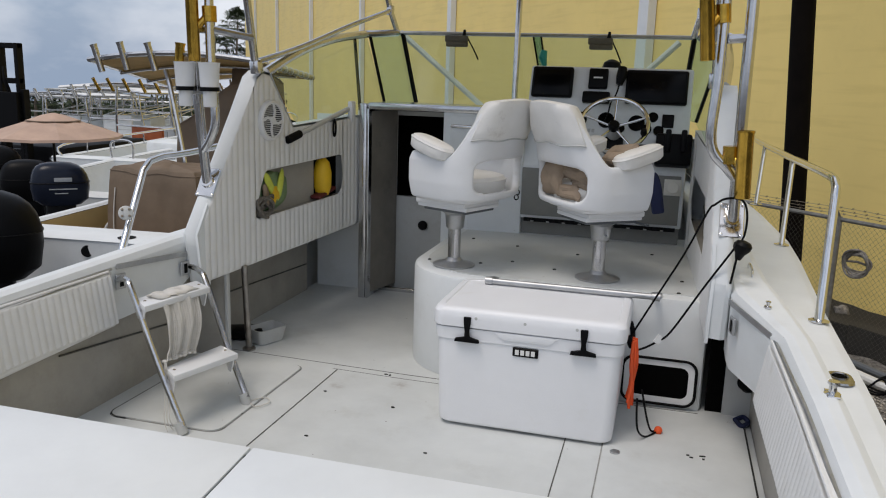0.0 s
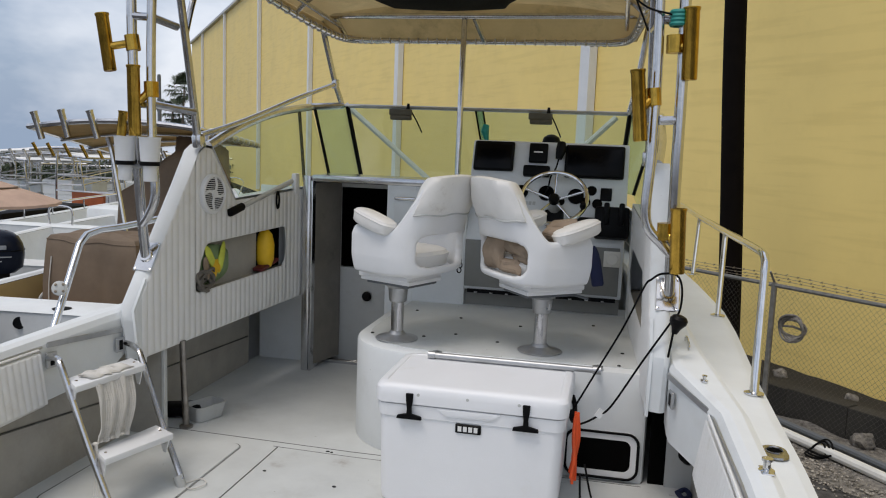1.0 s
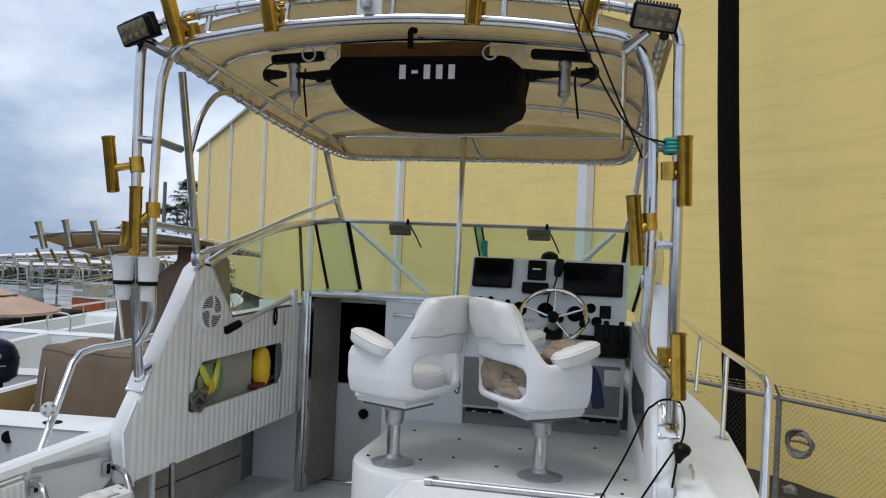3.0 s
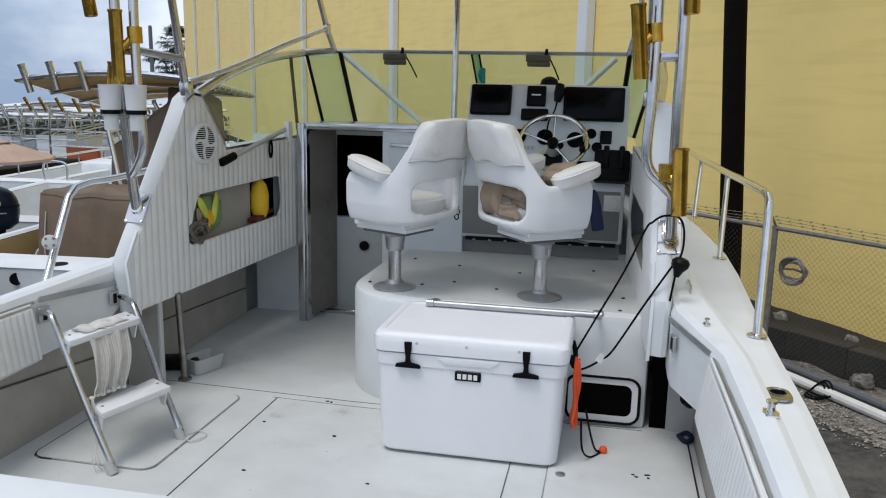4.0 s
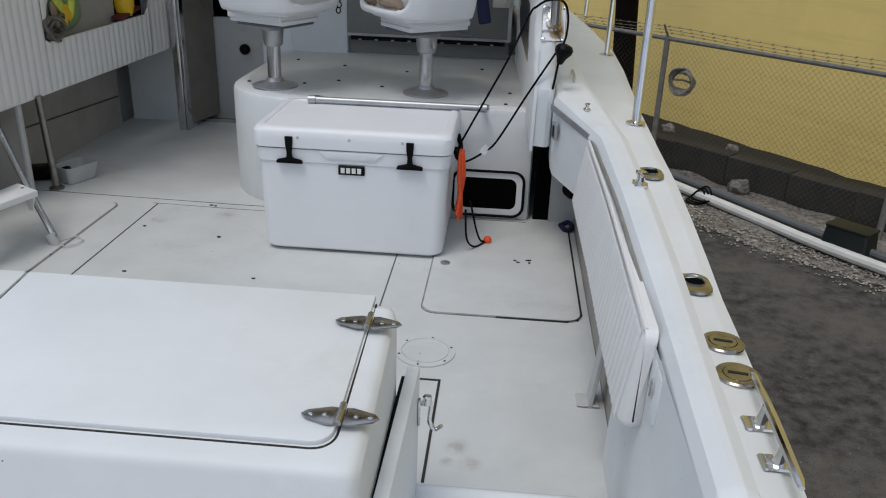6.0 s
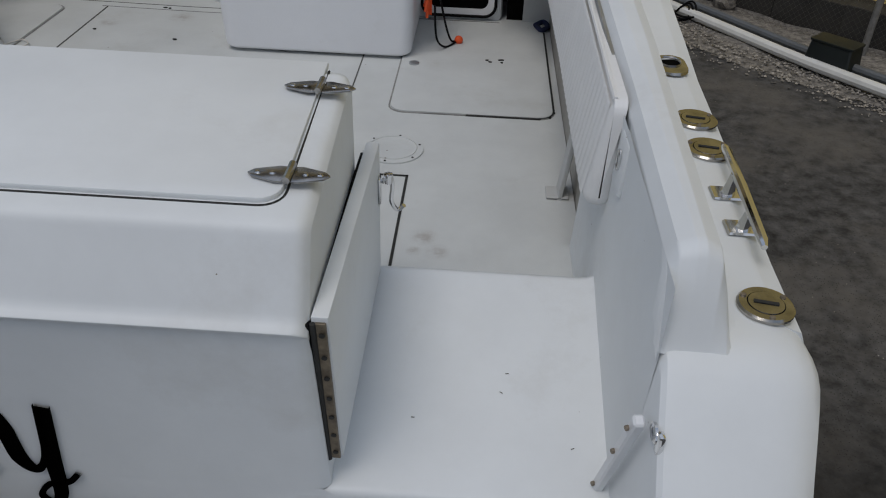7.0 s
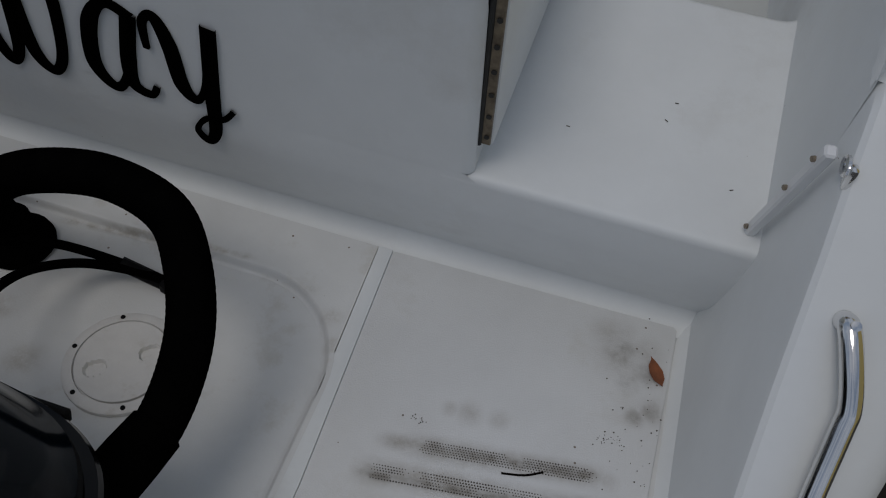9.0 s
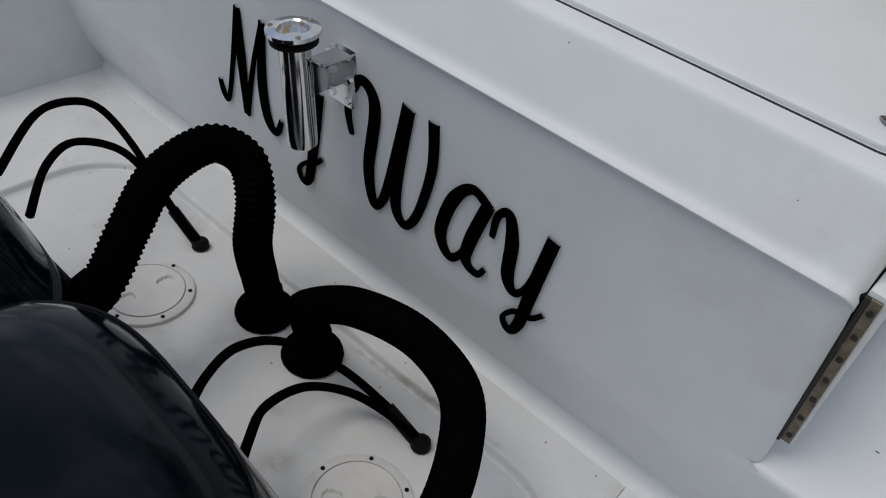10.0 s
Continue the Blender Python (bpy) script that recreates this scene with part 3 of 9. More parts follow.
for j, (o, z) in enumerate(((-0.03, 0.045), (-0.065, 0.085), (-0.10, 0.13))):
    bm = B()
    tube(bm, [along(s, o, GZ + FH + z - 0.03 * math.sin((s % 3) / 3 * math.pi)) for s in np.linspace(-11, 9, 60)], 0.003, 5)
    for k in range(-70, 60):
        p = along(k * 0.15, o, GZ + FH + z - 0.03 * math.sin(((k * 0.15) % 3) / 3 * math.pi))
        tube(bm, [p + Vector((-0.010, 0.01, -0.014)), p + Vector((0.010, -0.01, 0.014))], 0.003, 4)
        tube(bm, [p + Vector((0.010, 0.01, -0.012)), p + Vector((-0.010, -0.01, 0.012))], 0.003, 4)
    part("barbed_wire", bm, RUST, fence)
bm = B()
cr = along(0.12, -0.06, GZ + 1.23)
for k in range(5):
    tube(bm, [cr + FD * (0.15 + 0.02 * math.sin(k * 2)) * math.cos(a) + Vector((0, 0, (0.10 + 0.015 * k) * math.sin(a))) + FN * (-0.01 * k + 0.02 * math.sin(3 * a + k)) for a in np.linspace(0, 2 * math.pi, 24, endpoint=False)], 0.014, 6, closed=True)
tube(bm, [cr + FD * 0.15, cr + Vector((0, 0, 0.02)), cr - FD * 0.15], 0.014, 6)
solid("rope_coil", bm, GRAVEL, "coil of weathered rope hung on the fence", "rope")

# green valve box lying on the pipes
vb = thing("valve_box", "dark green plastic valve box standing on the gravel pipes", "valve box", along(2.70, -0.70, GZ))
m = Matrix.Translation(along(2.70, -0.70, GZ)) @ Matrix.Rotation(math.atan2(FD.y, FD.x), 4, "Z") @ Matrix.Diagonal((0.74, 0.80, 0.72, 1))
bm = B()
rows = [[(u * f, v * f, z) for u, v in rrect(0.62, 0.36, 0.04, 4)] for z, f in ((0.0, 1.1), (0.03, 1.1), (0.035, 1.03), (0.42, 0.90), (0.44, 0.87))]
loft(bm, rows, closed=True, caps=True)
bmesh.ops.transform(bm, matrix=m, verts=bm.verts)
part("body", bm, VALVE, vb)
bm = B()
prism(bm, rrect(0.58, 0.34, 0.03, 4), lambda u, v, k: (u, v, 0.438 + 0.03 * k), 0.006)
bmesh.ops.transform(bm, matrix=m, verts=bm.verts)
part("lid", bm, VALVE, vb)
bm = B()
for k in range(3):
    tube(bm, [along(0.92 + 0.02 * k + (0.10 + 0.010 * k) * math.cos(a), -0.66 + 0.10 * math.sin(a) + 0.02 * k, GZ + 0.06 + 0.02 * k + 0.12 * max(0, math.sin(a)) ** 2) for a in np.linspace(0, 2 * math.pi, 28, endpoint=False)], 0.011, 7, closed=True)
solid("rubber_hose", bm, RUBBER, "coiled black rubber hose on the gravel", "hose")

# loose stones of the gravel strip
rng = random.Random(21)
vv, ff = [], []
for i in range(9000):
    s = rng.uniform(-1.5, 6.5)
    o = rng.uniform(-1.22, -0.2) if rng.random() < 0.95 else rng.uniform(-1.4, -1.1)
    r = rng.uniform(0.007, 0.020)
    c = along(s, o, GZ + 0.035 if o > -1.05 else GZ + 0.012)
    if i > 8500:
        # strays on the asphalt
        o = rng.uniform(-4.5, -1.2)
        r = rng.uniform(0.003, 0.007)
        c = along(s, o, GZ + 0.002)
    base = len(vv)
    pts = [(1, 0, 0), (0, 1, 0), (-1, 0, 0), (0, -1, 0), (0, 0, 0.75), (0, 0, -0.6)]
    a = rng.uniform(0, 6.28)
    for px_, py_, pz_ in pts:
        k = r * rng.uniform(0.7, 1.2)
        vv.append((c.x + (px_ * math.cos(a) - py_ * math.sin(a)) * k, c.y + (px_ * math.sin(a) + py_ * math.cos(a)) * k, c.z + pz_ * k))
    for f in ((0, 1, 4), (1, 2, 4), (2, 3, 4), (3, 0, 4), (1, 0, 5), (2, 1, 5), (3, 2, 5), (0, 3, 5)):
        ff.append(tuple(base + q for q in f))
me = bpy.data.meshes.new("gravel_stones")
me.from_pydata(vv, [], ff)
me.materials.append(STONES)
tagged(new("gravel_stones", me), "loose pale stones along the pipes", "gravel", kind="stuff")

# ---- the boat's shell ----
# sole
bm = B()
box(bm, -2.02, 0.50, 1.10, 5.6, -0.05, 0.0)
struct("floor_cockpit", bm, SOLE, "light grey non-skid fibreglass cockpit floor")


def seam(bm, pts, w=0.006, z=0.004):
    """A thin line of sealant on the floor."""
    for a, b in zip(pts, pts[1:]):
        a, b = Vector(a), Vector(b)
        d = (b - a).normalized()
        n = Vector((-d.y, d.x)) * w / 2
        prism(bm, [a + n - d * w / 2, b + n + d * w / 2, b - n + d * w / 2, a - n - d * w / 2], lambda u, v, k: (u, v, z * k - 0.002))


def rr_path(x0, x1, y0, y1, r, n=5):
    pts = [(x0 + (x1 - x0) / 2 + u, y0 + (y1 - y0) / 2 + v) for u, v in rrect(x1 - x0, y1 - y0, r, n)]
    return pts + pts[:1]


bm = B()
seam(bm, [(-1.277, 2.875), (-1.277, 0.99)], 0.0045)
seam(bm, [(-0.19, 2.93), (-0.18, 1.0)], 0.004)
seam(bm, [(-1.98, 2.96), (-0.95, 2.925), (0.30, 2.925)], 0.004, 0.003)
seam(bm, [(-1.30, 2.885), (-0.95, 2.872), (-0.67, 2.87)], 0.0025, 0.003)
struct("trim_floor_seam", bm, FSEAM, "dark sealant lines between the floor panels")
for x0, x1, y0, y1, nm in ((-1.92, -1.43, 2.11, 2.86, "hatch_port"), (-0.05, 0.475, 2.05, 2.87, "hatch_starboard")):
    h = thing("floor_hatch", "flush light grey deck hatch set in the floor", "hatch", (x0, y0, 0), group="floor hatches")
    bm = B()
    prism(bm, rr_path(x0 + 0.004, x1 - 0.004, y0 + 0.004, y1 - 0.004, 0.05)[:-1], lambda u, v, k: (u, v, 0.0065 * k - 0.001))
    part("lid", bm, SOLE, h)
    bm = B()
    seam(bm, rr_path(x0, x1, y0, y1, 0.05), 0.004, 0.005)
    part("gasket", bm, PALESEAM, h, "rubber gasket")
    bm = B()
    seam(bm, rr_path(x0 + 0.028, x1 - 0.028, y0 + 0.028, y1 - 0.028, 0.04), 0.003, 0.0072)
    part("lid_groove", bm, PALESEAM, h)
    bm = B()
    if x0 < -1:
        seam(bm, [(x0 + 0.09, y0), (x0 + 0.05, y0), (x0 + 0.015, y0 + 0.015), (x0, y0 + 0.05), (x0, y1 - 0.06)], 0.0065, 0.0055)
    else:
        seam(bm, [(x0 + 0.25, y0), (x1 - 0.05, y0), (x1 - 0.015, y0 + 0.015), (x1, y0 + 0.05), (x1, y1 - 0.05), (x1 - 0.015, y1 - 0.015), (x1 - 0.06, y1)], 0.007, 0.0056)
    part("exposed_gasket", bm, SEAM, h, "black length of gasket")

# raised helm platform with a rounded corner
arc = [(-1.035 + 0.35 - 0.35 * math.sin(radians(a)), 2.95 + 0.35 - 0.35 * math.cos(radians(a))) for a in range(0, 91, 9)]
foot = [(0.31, 4.3), (0.31, 2.95)] + arc + [(-1.035, 4.3)]
bm = B()
prism(bm, foot, lambda u, v, k: (u, v, -0.01 if k == 0 else 0.47), 0.022)
struct("floor_helm_platform", bm, GEL, "raised white fibreglass helm platform with a rounded corner")
bm = B()
inner = [(0.26, 4.05), (0.26, 3.01)] + [(x + 0.05 * (1 if x < -0.6 else 0.3), y + 0.06) for x, y in arc] + [(-0.975, 4.05)]
prism(bm, inner, lambda u, v, k: (u, v, 0.465 + 0.008 * k))
struct("floor_helm_tread", bm, SOLE, "grey non-skid panel on the helm platform")


# side walls: a section swept from stern to bow, mirrored
def side_section(y, s):
    """Points across the side deck at y; s is 1 for starboard, -1 for port."""
    deck = interp(y, [(0.5, 0.385), (1.5, 0.395), (2.14, 0.472), (2.7, 0.503), (3.6, 0.55), (4.8, 0.622), (6, 0.70), (9, 0.95)])
    ridge = interp(y, [(0.5, 0.522), (1.13, 0.53), (1.7, 0.572), (2.2, 0.584), (2.6, 0.612), (3.2, 0.64), (6, 0.74), (9, 0.97)])
    xin = interp(y, [(0.5, 0.485), (1.13, 0.497), (1.7, 0.485), (2.2, 0.475), (2.62, 0.355), (2.87, 0.36), (4, 0.30), (6, 0.0), (9, -0.72)]) if s > 0 else \
        interp(y, [(0.5, 0.485), (1.13, 0.497), (1.7, 0.485), (2.2, 0.475), (2.85, 0.378), (2.87, 0.40), (4, 0.30), (6, 0.0), (9, -0.72)])
    xr = interp(y, [(0.5, 0.56), (1.2, 0.585), (2.2, 0.575), (2.8, 0.50), (4, 0.44), (6, 0.1), (9, -0.70)])
    xo = interp(y, [(0.5, 0.715), (0.85, 0.719), (1.15, 0.734), (1.45, 0.744), (1.8, 0.746), (2.1, 0.740), (2.5, 0.733), (2.9, 0.730), (3.6, 0.742), (4.1, 0.730), (5.0, 0.60), (6, 0.38), (9, -0.66)])
    lip = interp(y, [(1.05, 0.33), (2.3, 0.33), (2.86, 0.31), (2.87, 0.46), (9, 0.50)] if s > 0 else [(1.05, 0.33), (2.3, 0.33), (2.6, 0.36), (2.7, 0.42), (2.87, 0.46), (9, 0.50)]) if y > 1.02 else -0.02
    pts = [(xin + 0.01, lip), (xin, ridge - 0.035), (xin + 0.012, ridge - 0.01), (xin + 0.035, ridge), (xr - 0.03, ridge), (xr - 0.008, ridge - 0.012), (xr + 0.006, max(deck + 0.004, ridge - 0.06)),
           (xr + 0.022, deck + 0.003), (xr + 0.04, deck), (xo - 0.05, deck - 0.002), (xo - 0.015, deck - 0.016), (xo, deck - 0.05), (xo - 0.01, deck - 0.16), (xo + 0.012, deck - 0.175), (xo + 0.012, deck - 0.215), (xo - 0.02, deck - 0.235),
           (xo - 0.10, deck - 0.9), (xo - 0.25, deck - 1.25), (CX + (xo - CX) * 0.03, deck - 1.75)]
    pts = [pts[0]] + [q for i in range(len(pts) - 1) for q in ((lerp(pts[i][0], pts[i + 1][0], 0.12), lerp(pts[i][1], pts[i + 1][1], 0.12)), (lerp(pts[i][0], pts[i + 1][0], 0.88), lerp(pts[i][1], pts[i + 1][1], 0.88)), pts[i + 1])]
    return [(x if s > 0 else flip(x), y, z) for x, z in pts]


ys = [0.63, 0.7, 0.8, 1.02, 1.021, 1.13, 1.3, 1.5, 1.7, 1.9, 2.0, 2.1, 2.2, 2.3, 2.4, 2.5, 2.6, 2.7, 2.8, 2.86, 2.87, 3.0, 3.3, 3.6, 4, 4.6, 5.2, 6, 7, 8, 9]
for s, nm in ((1, "starboard"), (-1, "port")):
    bm = B()
    loft(bm, [side_section(y, s) for y in ys])
    bm.faces.new([bm.verts.new(p) for p in side_section(ys[0], s)[24:] if abs(p[0] - CX) > 1.30])
    struct("wall_side_" + nm, bm, GEL, "white fibreglass side deck, coaming and topside of the boat", 40)
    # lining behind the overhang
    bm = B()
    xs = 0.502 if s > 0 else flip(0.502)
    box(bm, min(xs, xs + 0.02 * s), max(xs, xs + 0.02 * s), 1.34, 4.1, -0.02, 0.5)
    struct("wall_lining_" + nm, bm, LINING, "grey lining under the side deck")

# foredeck
bm = B()
rows = []
for y in (5.0, 5.4, 6, 7, 8, 9):
    h = interp(y, [(5.0, 1.02), (6, 1.04), (9, 0.92)])
    xo = interp(y, [(3.6, 0.5), (4.6, 0.42), (6, 0.2), (9, -0.69)])
    zd = interp(y, [(3.6, 0.55), (6, 0.70), (9, 0.95)])
    rows.append([(flip(xo), y, zd), (flip(xo - 0.08), y, h - 0.04), (flip(xo - 0.3), y, h), (CX, y, h + 0.03), (xo - 0.3, y, h), (xo - 0.08, y, h - 0.04), (xo, y, zd)])
loft(bm, rows)
struct("floor_foredeck", bm, GEL, "white fibreglass foredeck beyond the windshield")


# cabin side wings with ribbed vinyl lining
def wing_x(y):
    return -1.80 + 0.12 * (y - 2.97)


WING = [(2.69, 0.40), (2.655, 0.62), (3.10, 1.295), (3.15, 1.325), (3.21, 1.315), (3.40, 1.06), (4.10, 1.09), (4.10, 0.45)]


def wing_low(y):
    return interp(y, [(2.69, 0.40), (4.10, 0.45)])


def wing_high(y):
    return interp(y, [(2.655, 0.62), (3.10, 1.295), (3.15, 1.325), (3.21, 1.315), (3.40, 1.06), (4.10, 1.09)])


def ribbed(bm, y0, y1, low, high, hole, place, pitch=0.042, depth=0.007):
    """A padded panel of upright ribs; hole(y) gives a gap (z0, z1) or None."""
    n = int((y1 - y0) / pitch * 8)
    prev = None
    for i in range(n + 1):
        y = lerp(y0, y1, i / n)
        d = depth * (abs(math.sin(math.pi * (y - y0) / pitch)) ** 0.6)
        gaps = hole(y)
        spans = [(low(y), high(y))] if not gaps else [(low(y), gaps[0]), (gaps[1], high(y))]
        cols = []
        for a, b in spans:
            cols.append([bm.verts.new(place(y, lerp(a, b, k), d * min(1, 40 * min(k, 1 - k) + 0.15))) for k in (0, 0.015, 0.04, 0.5, 0.96, 0.985, 1)])
        if prev and len(prev) == len(cols):
            for p, q in zip(prev, cols):
                for k in range(6):
                    bm.faces.new((p[k], p[k + 1], q[k + 1], q[k]))
        elif prev:
            one, two = (prev[0], cols) if len(prev) == 1 else (cols[0], prev)
            bm.faces.new((one[0], one[3], two[0][-1], two[0][0]))
            bm.faces.new((one[3], one[-1], two[1][-1], two[1][0]))
        prev = cols
    return bm


def pocket(y):
    if 3.074 < y < 3.895:
        lo = interp(y, [(3.074, 0.64), (3.10, 0.625), (3.86, 0.655), (3.895, 0.69)])
        hi = interp(y, [(3.074, 0.66), (3.145, 0.83), (3.175, 0.853), (3.875, 0.876), (3.895, 0.865)])
        return lo, hi
    return None


for s, nm in ((1, "starboard"), (-1, "port")):
    # the inner face's place at y, d metres further inboard
    wx = (lambda y, d: 0.285 - 0.044 * (y - 2.69) - d) if s > 0 else (lambda y, d: wing_x(y) + d)
    bm = B()
    ribbed(bm, 2.70, 4.09, wing_low, lambda y: wing_high(y) - 0.012, pocket, lambda y, z, d: (wx(y, d), y, z))
    struct("wall_wing_lining_" + nm, bm, VINYL, "ribbed white vinyl lining of the cabin side with an open pocket", 60)
    bm = B()
    n = len(WING)
    dense = []
    for i in range(n):
        a, b = WING[i], WING[(i + 1) % n]
        for k in range(4):
            dense.append((lerp(a[0], b[0], k / 4), lerp(a[1], b[1], k / 4)))
    rows = [[(wx(y, o), y + sh * (1 if y < 3.05 else 0), z) for y, z in dense] for o, sh in ((0.004, 0.012), (-0.010, 0.0), (-0.05, -0.012), (-0.066, -0.004), (-0.072, 0.01))]
    loft(bm, [r + r[:1] for r in rows])
    bm.faces.new([bm.verts.new(p) for p in rows[-1]])
    prism(bm, [(2.685, 0.38), (2.652, 0.62), (2.73, 0.75), (2.73, 0.38)], lambda u, v, k: (wx(u, 0.002 - 0.012 * k), u, v))
    struct("wall_wing_" + nm, bm, GEL, "white fibreglass cabin side sloping up to the windshield", 40)
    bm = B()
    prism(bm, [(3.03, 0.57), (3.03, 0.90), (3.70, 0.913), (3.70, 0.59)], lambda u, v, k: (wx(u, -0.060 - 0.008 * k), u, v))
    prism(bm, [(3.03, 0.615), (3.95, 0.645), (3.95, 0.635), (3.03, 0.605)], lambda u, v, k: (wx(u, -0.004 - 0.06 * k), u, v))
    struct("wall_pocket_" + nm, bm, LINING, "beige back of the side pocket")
    # Near-black panel paints the shade at the pocket's forward end.
    bm = B()
    prism(bm, [(3.70, 0.59), (3.70, 0.913), (3.95, 0.92), (3.95, 0.60)], lambda u, v, k: (wx(u, -0.066 - 0.006 * k), u, v))
    struct("wall_pocket_dark_" + nm, bm, DARK, "unlit end of the side pocket")

# bulkhead: lower panels, doorway, ledge
bm = B()
box(bm, -2.0, -1.62, 4.25, 4.28, 0.0, 1.08)
struct("wall_bulkhead_port", bm, GEL, "white bulkhead panel beside the companionway")
bm = B()
box(bm, -1.144, -0.98, 4.07, 4.40, 0.0, 1.13, 0.006)
box(bm, -1.144, -0.68, 4.075, 4.12, 0.44, 1.13, 0.006)
struct("wall_bulkhead_centre", bm, GEL, "white bulkhead between companionway and helm")
bm = B()
box(bm, -1.645, -1.60, 4.045, 4.09, 0.0, 1.16, 0.008)
box(bm, -1.600, -1.585, 4.05, 4.38, 0.0, 1.13, 0.003)
struct("wall_door_post", bm, ALU, "bright aluminium door post with folded door")
bm = B()
box(bm, -1.585, -1.525, 4.36, 4.40, 0.0, 1.14)
box(bm, -1.525, -1.12, 4.36, 4.40, 0.0, 0.59, 0.004)
box(bm, -1.525, -1.12, 4.36, 4.40, 1.085, 1.14, 0.002)
struct("door_companionway", bm, GREY, "grey lower half of the companionway door")
# Near-black panels paint in the cabin's shade behind the hatch.
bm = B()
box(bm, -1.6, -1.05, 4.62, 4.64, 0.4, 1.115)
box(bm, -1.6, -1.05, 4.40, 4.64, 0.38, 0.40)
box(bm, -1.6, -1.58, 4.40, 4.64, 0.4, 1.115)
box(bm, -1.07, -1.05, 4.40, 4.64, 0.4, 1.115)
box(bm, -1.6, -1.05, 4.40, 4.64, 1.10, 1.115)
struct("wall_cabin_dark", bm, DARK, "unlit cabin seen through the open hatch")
bm = B()
box(bm, -1.60, -0.60, 4.06, 4.40, 1.125, 1.165, 0.012)
struct("trim_ledge", bm, ALU, "aluminium trimmed ledge above the companionway")
bm = B()
prism(bm, [(-1.60, 4.10), (-1.525, 4.352), (-1.512, 4.348), (-1.586, 4.096)], lambda u, v, k: (u, v, 0.03 + 1.085 * k))
struct("door_folded", bm, TAUPE, "taupe folding door standing open beside the post")
# Grey lines paint the crease's shade where the overhang ends.
bm = B()
for pts in ([(-1.998, 1.98, 0.275), (-1.998, 2.72, 0.195)], [(-1.998, 2.90, 0.235), (-1.998, 4.08, 0.168)]):
    tube(bm, pts, 0.004, 6)
struct("trim_side_seam", bm, FSEAM, "grey seam along the port side lining")
bm = B()
box(bm, -1.585, -1.03, 4.262, 4.272, -0.004, 0.020, 0.002, 1)
box(bm, -1.585, -1.03, 4.288, 4.298, -0.004, 0.020, 0.002, 1)
box(bm, -1.585, -1.03, 4.272, 4.288, -0.004, 0.006)
struct("trim_door_sill", bm, ALU, "aluminium track of the companionway door")

# transom box, its sloping aft side and the platform
TE = lambda z: 0.513 + 0.12 * (0.416 - z)  # y of the raked transom at height z
PZ = -0.245
prof = [(0.985, 0.0), (0.985, 0.55), (0.982, 0.565), (0.972, 0.576), (0.955, 0.580), (0.586, 0.5422), (0.577, 0.5405), (0.5705, 0.5370), (0.5660, 0.5310), (0.5235, 0.4345), (0.5195, 0.4275), (0.5140, 0.4225), (0.5065, 0.4190), (0.5050, 0.4172), (0.5052, 0.4150), (0.5085, 0.4115), (TE(0.405), 0.405), (TE(0.3), 0.3), (TE(0.05), 0.05)]
prof = support(prof)
bm = B()
rows = []
for x, k in ((-2.02, 0), (-1.2, 0), (-0.5, 0), (-0.02, 0), (0.006, 0.0005), (0.014, 0.0022), (0.021, 0.0065), (0.026, 0.0145)):
    rows.append([(x + (-0.006 * max(0, y - 0.51) / 0.47 if x > 0 else 0) + (0.006 * max(0, 0.40 - z) / 0.35 if x > 0 and y < 0.7 else 0), y + (k if y < 0.7 else -k), z - (k if z > 0.4 else 0)) for y, z in prof])
loft(bm, rows)
bm.faces.new([bm.verts.new(p) for p in rows[-1]])
struct("wall_transom", bm, GEL, "white fibreglass transom box with a sloping upper edge", 40)

# lower face with its cove running on below the doorway
cove = [(TE(0.052) + 0.0005, 0.052), (TE(0.02), 0.02), (TE(-0.01) + 0.0003, -0.01), (TE(-0.04) + 0.002, -0.04), (0.5795, -0.08), (0.591, -0.12), (0.605, -0.155), (0.618, -0.18), (0.6285, -0.2)]
for a in range(0, 91, 10):
    cove.append((0.5905 + 0.04 * math.cos(radians(a)), PZ + 0.042 - 0.04 * math.sin(radians(a))))
cove = support(cove)
bm = B()
loft(bm, [[(x, TE(0.032) + 0.0005 if x > 0.022 and z > 0.03 else y, min(z, 0.032) if x > 0.022 else z) for y, z in cove] for x in (-2.02, -1.0, -0.3, 0.02, 0.045, 0.2, 0.475)])
struct("wall_transom_foot", bm, GEL, "white lower face of the transom curving into the platform", 60)

# sill and sides of the transom doorway
bm = B()
sp = [(1.06, -0.02), (1.055, 0.122), (1.05, 0.135), (1.035, 0.142), (0.5705, 0.0495), (0.5655, 0.0483), (0.5620, 0.0458), (0.5598, 0.0420), (TE(0.036), 0.036), (TE(0.0), 0.0)]
sp = support(sp)
loft(bm, [[(x, y, z + dz * (1 if z > 0.09 else 0.3)) for y, z in sp] for x, dz in ((-0.02, 0.0), (0.2, 0.0), (0.45, 0.0), (0.466, 0.002), (0.478, 0.008), (0.487, 0.018))])
struct("floor_door_sill", bm, GEL, "white raised sill of the transom doorway", 50)

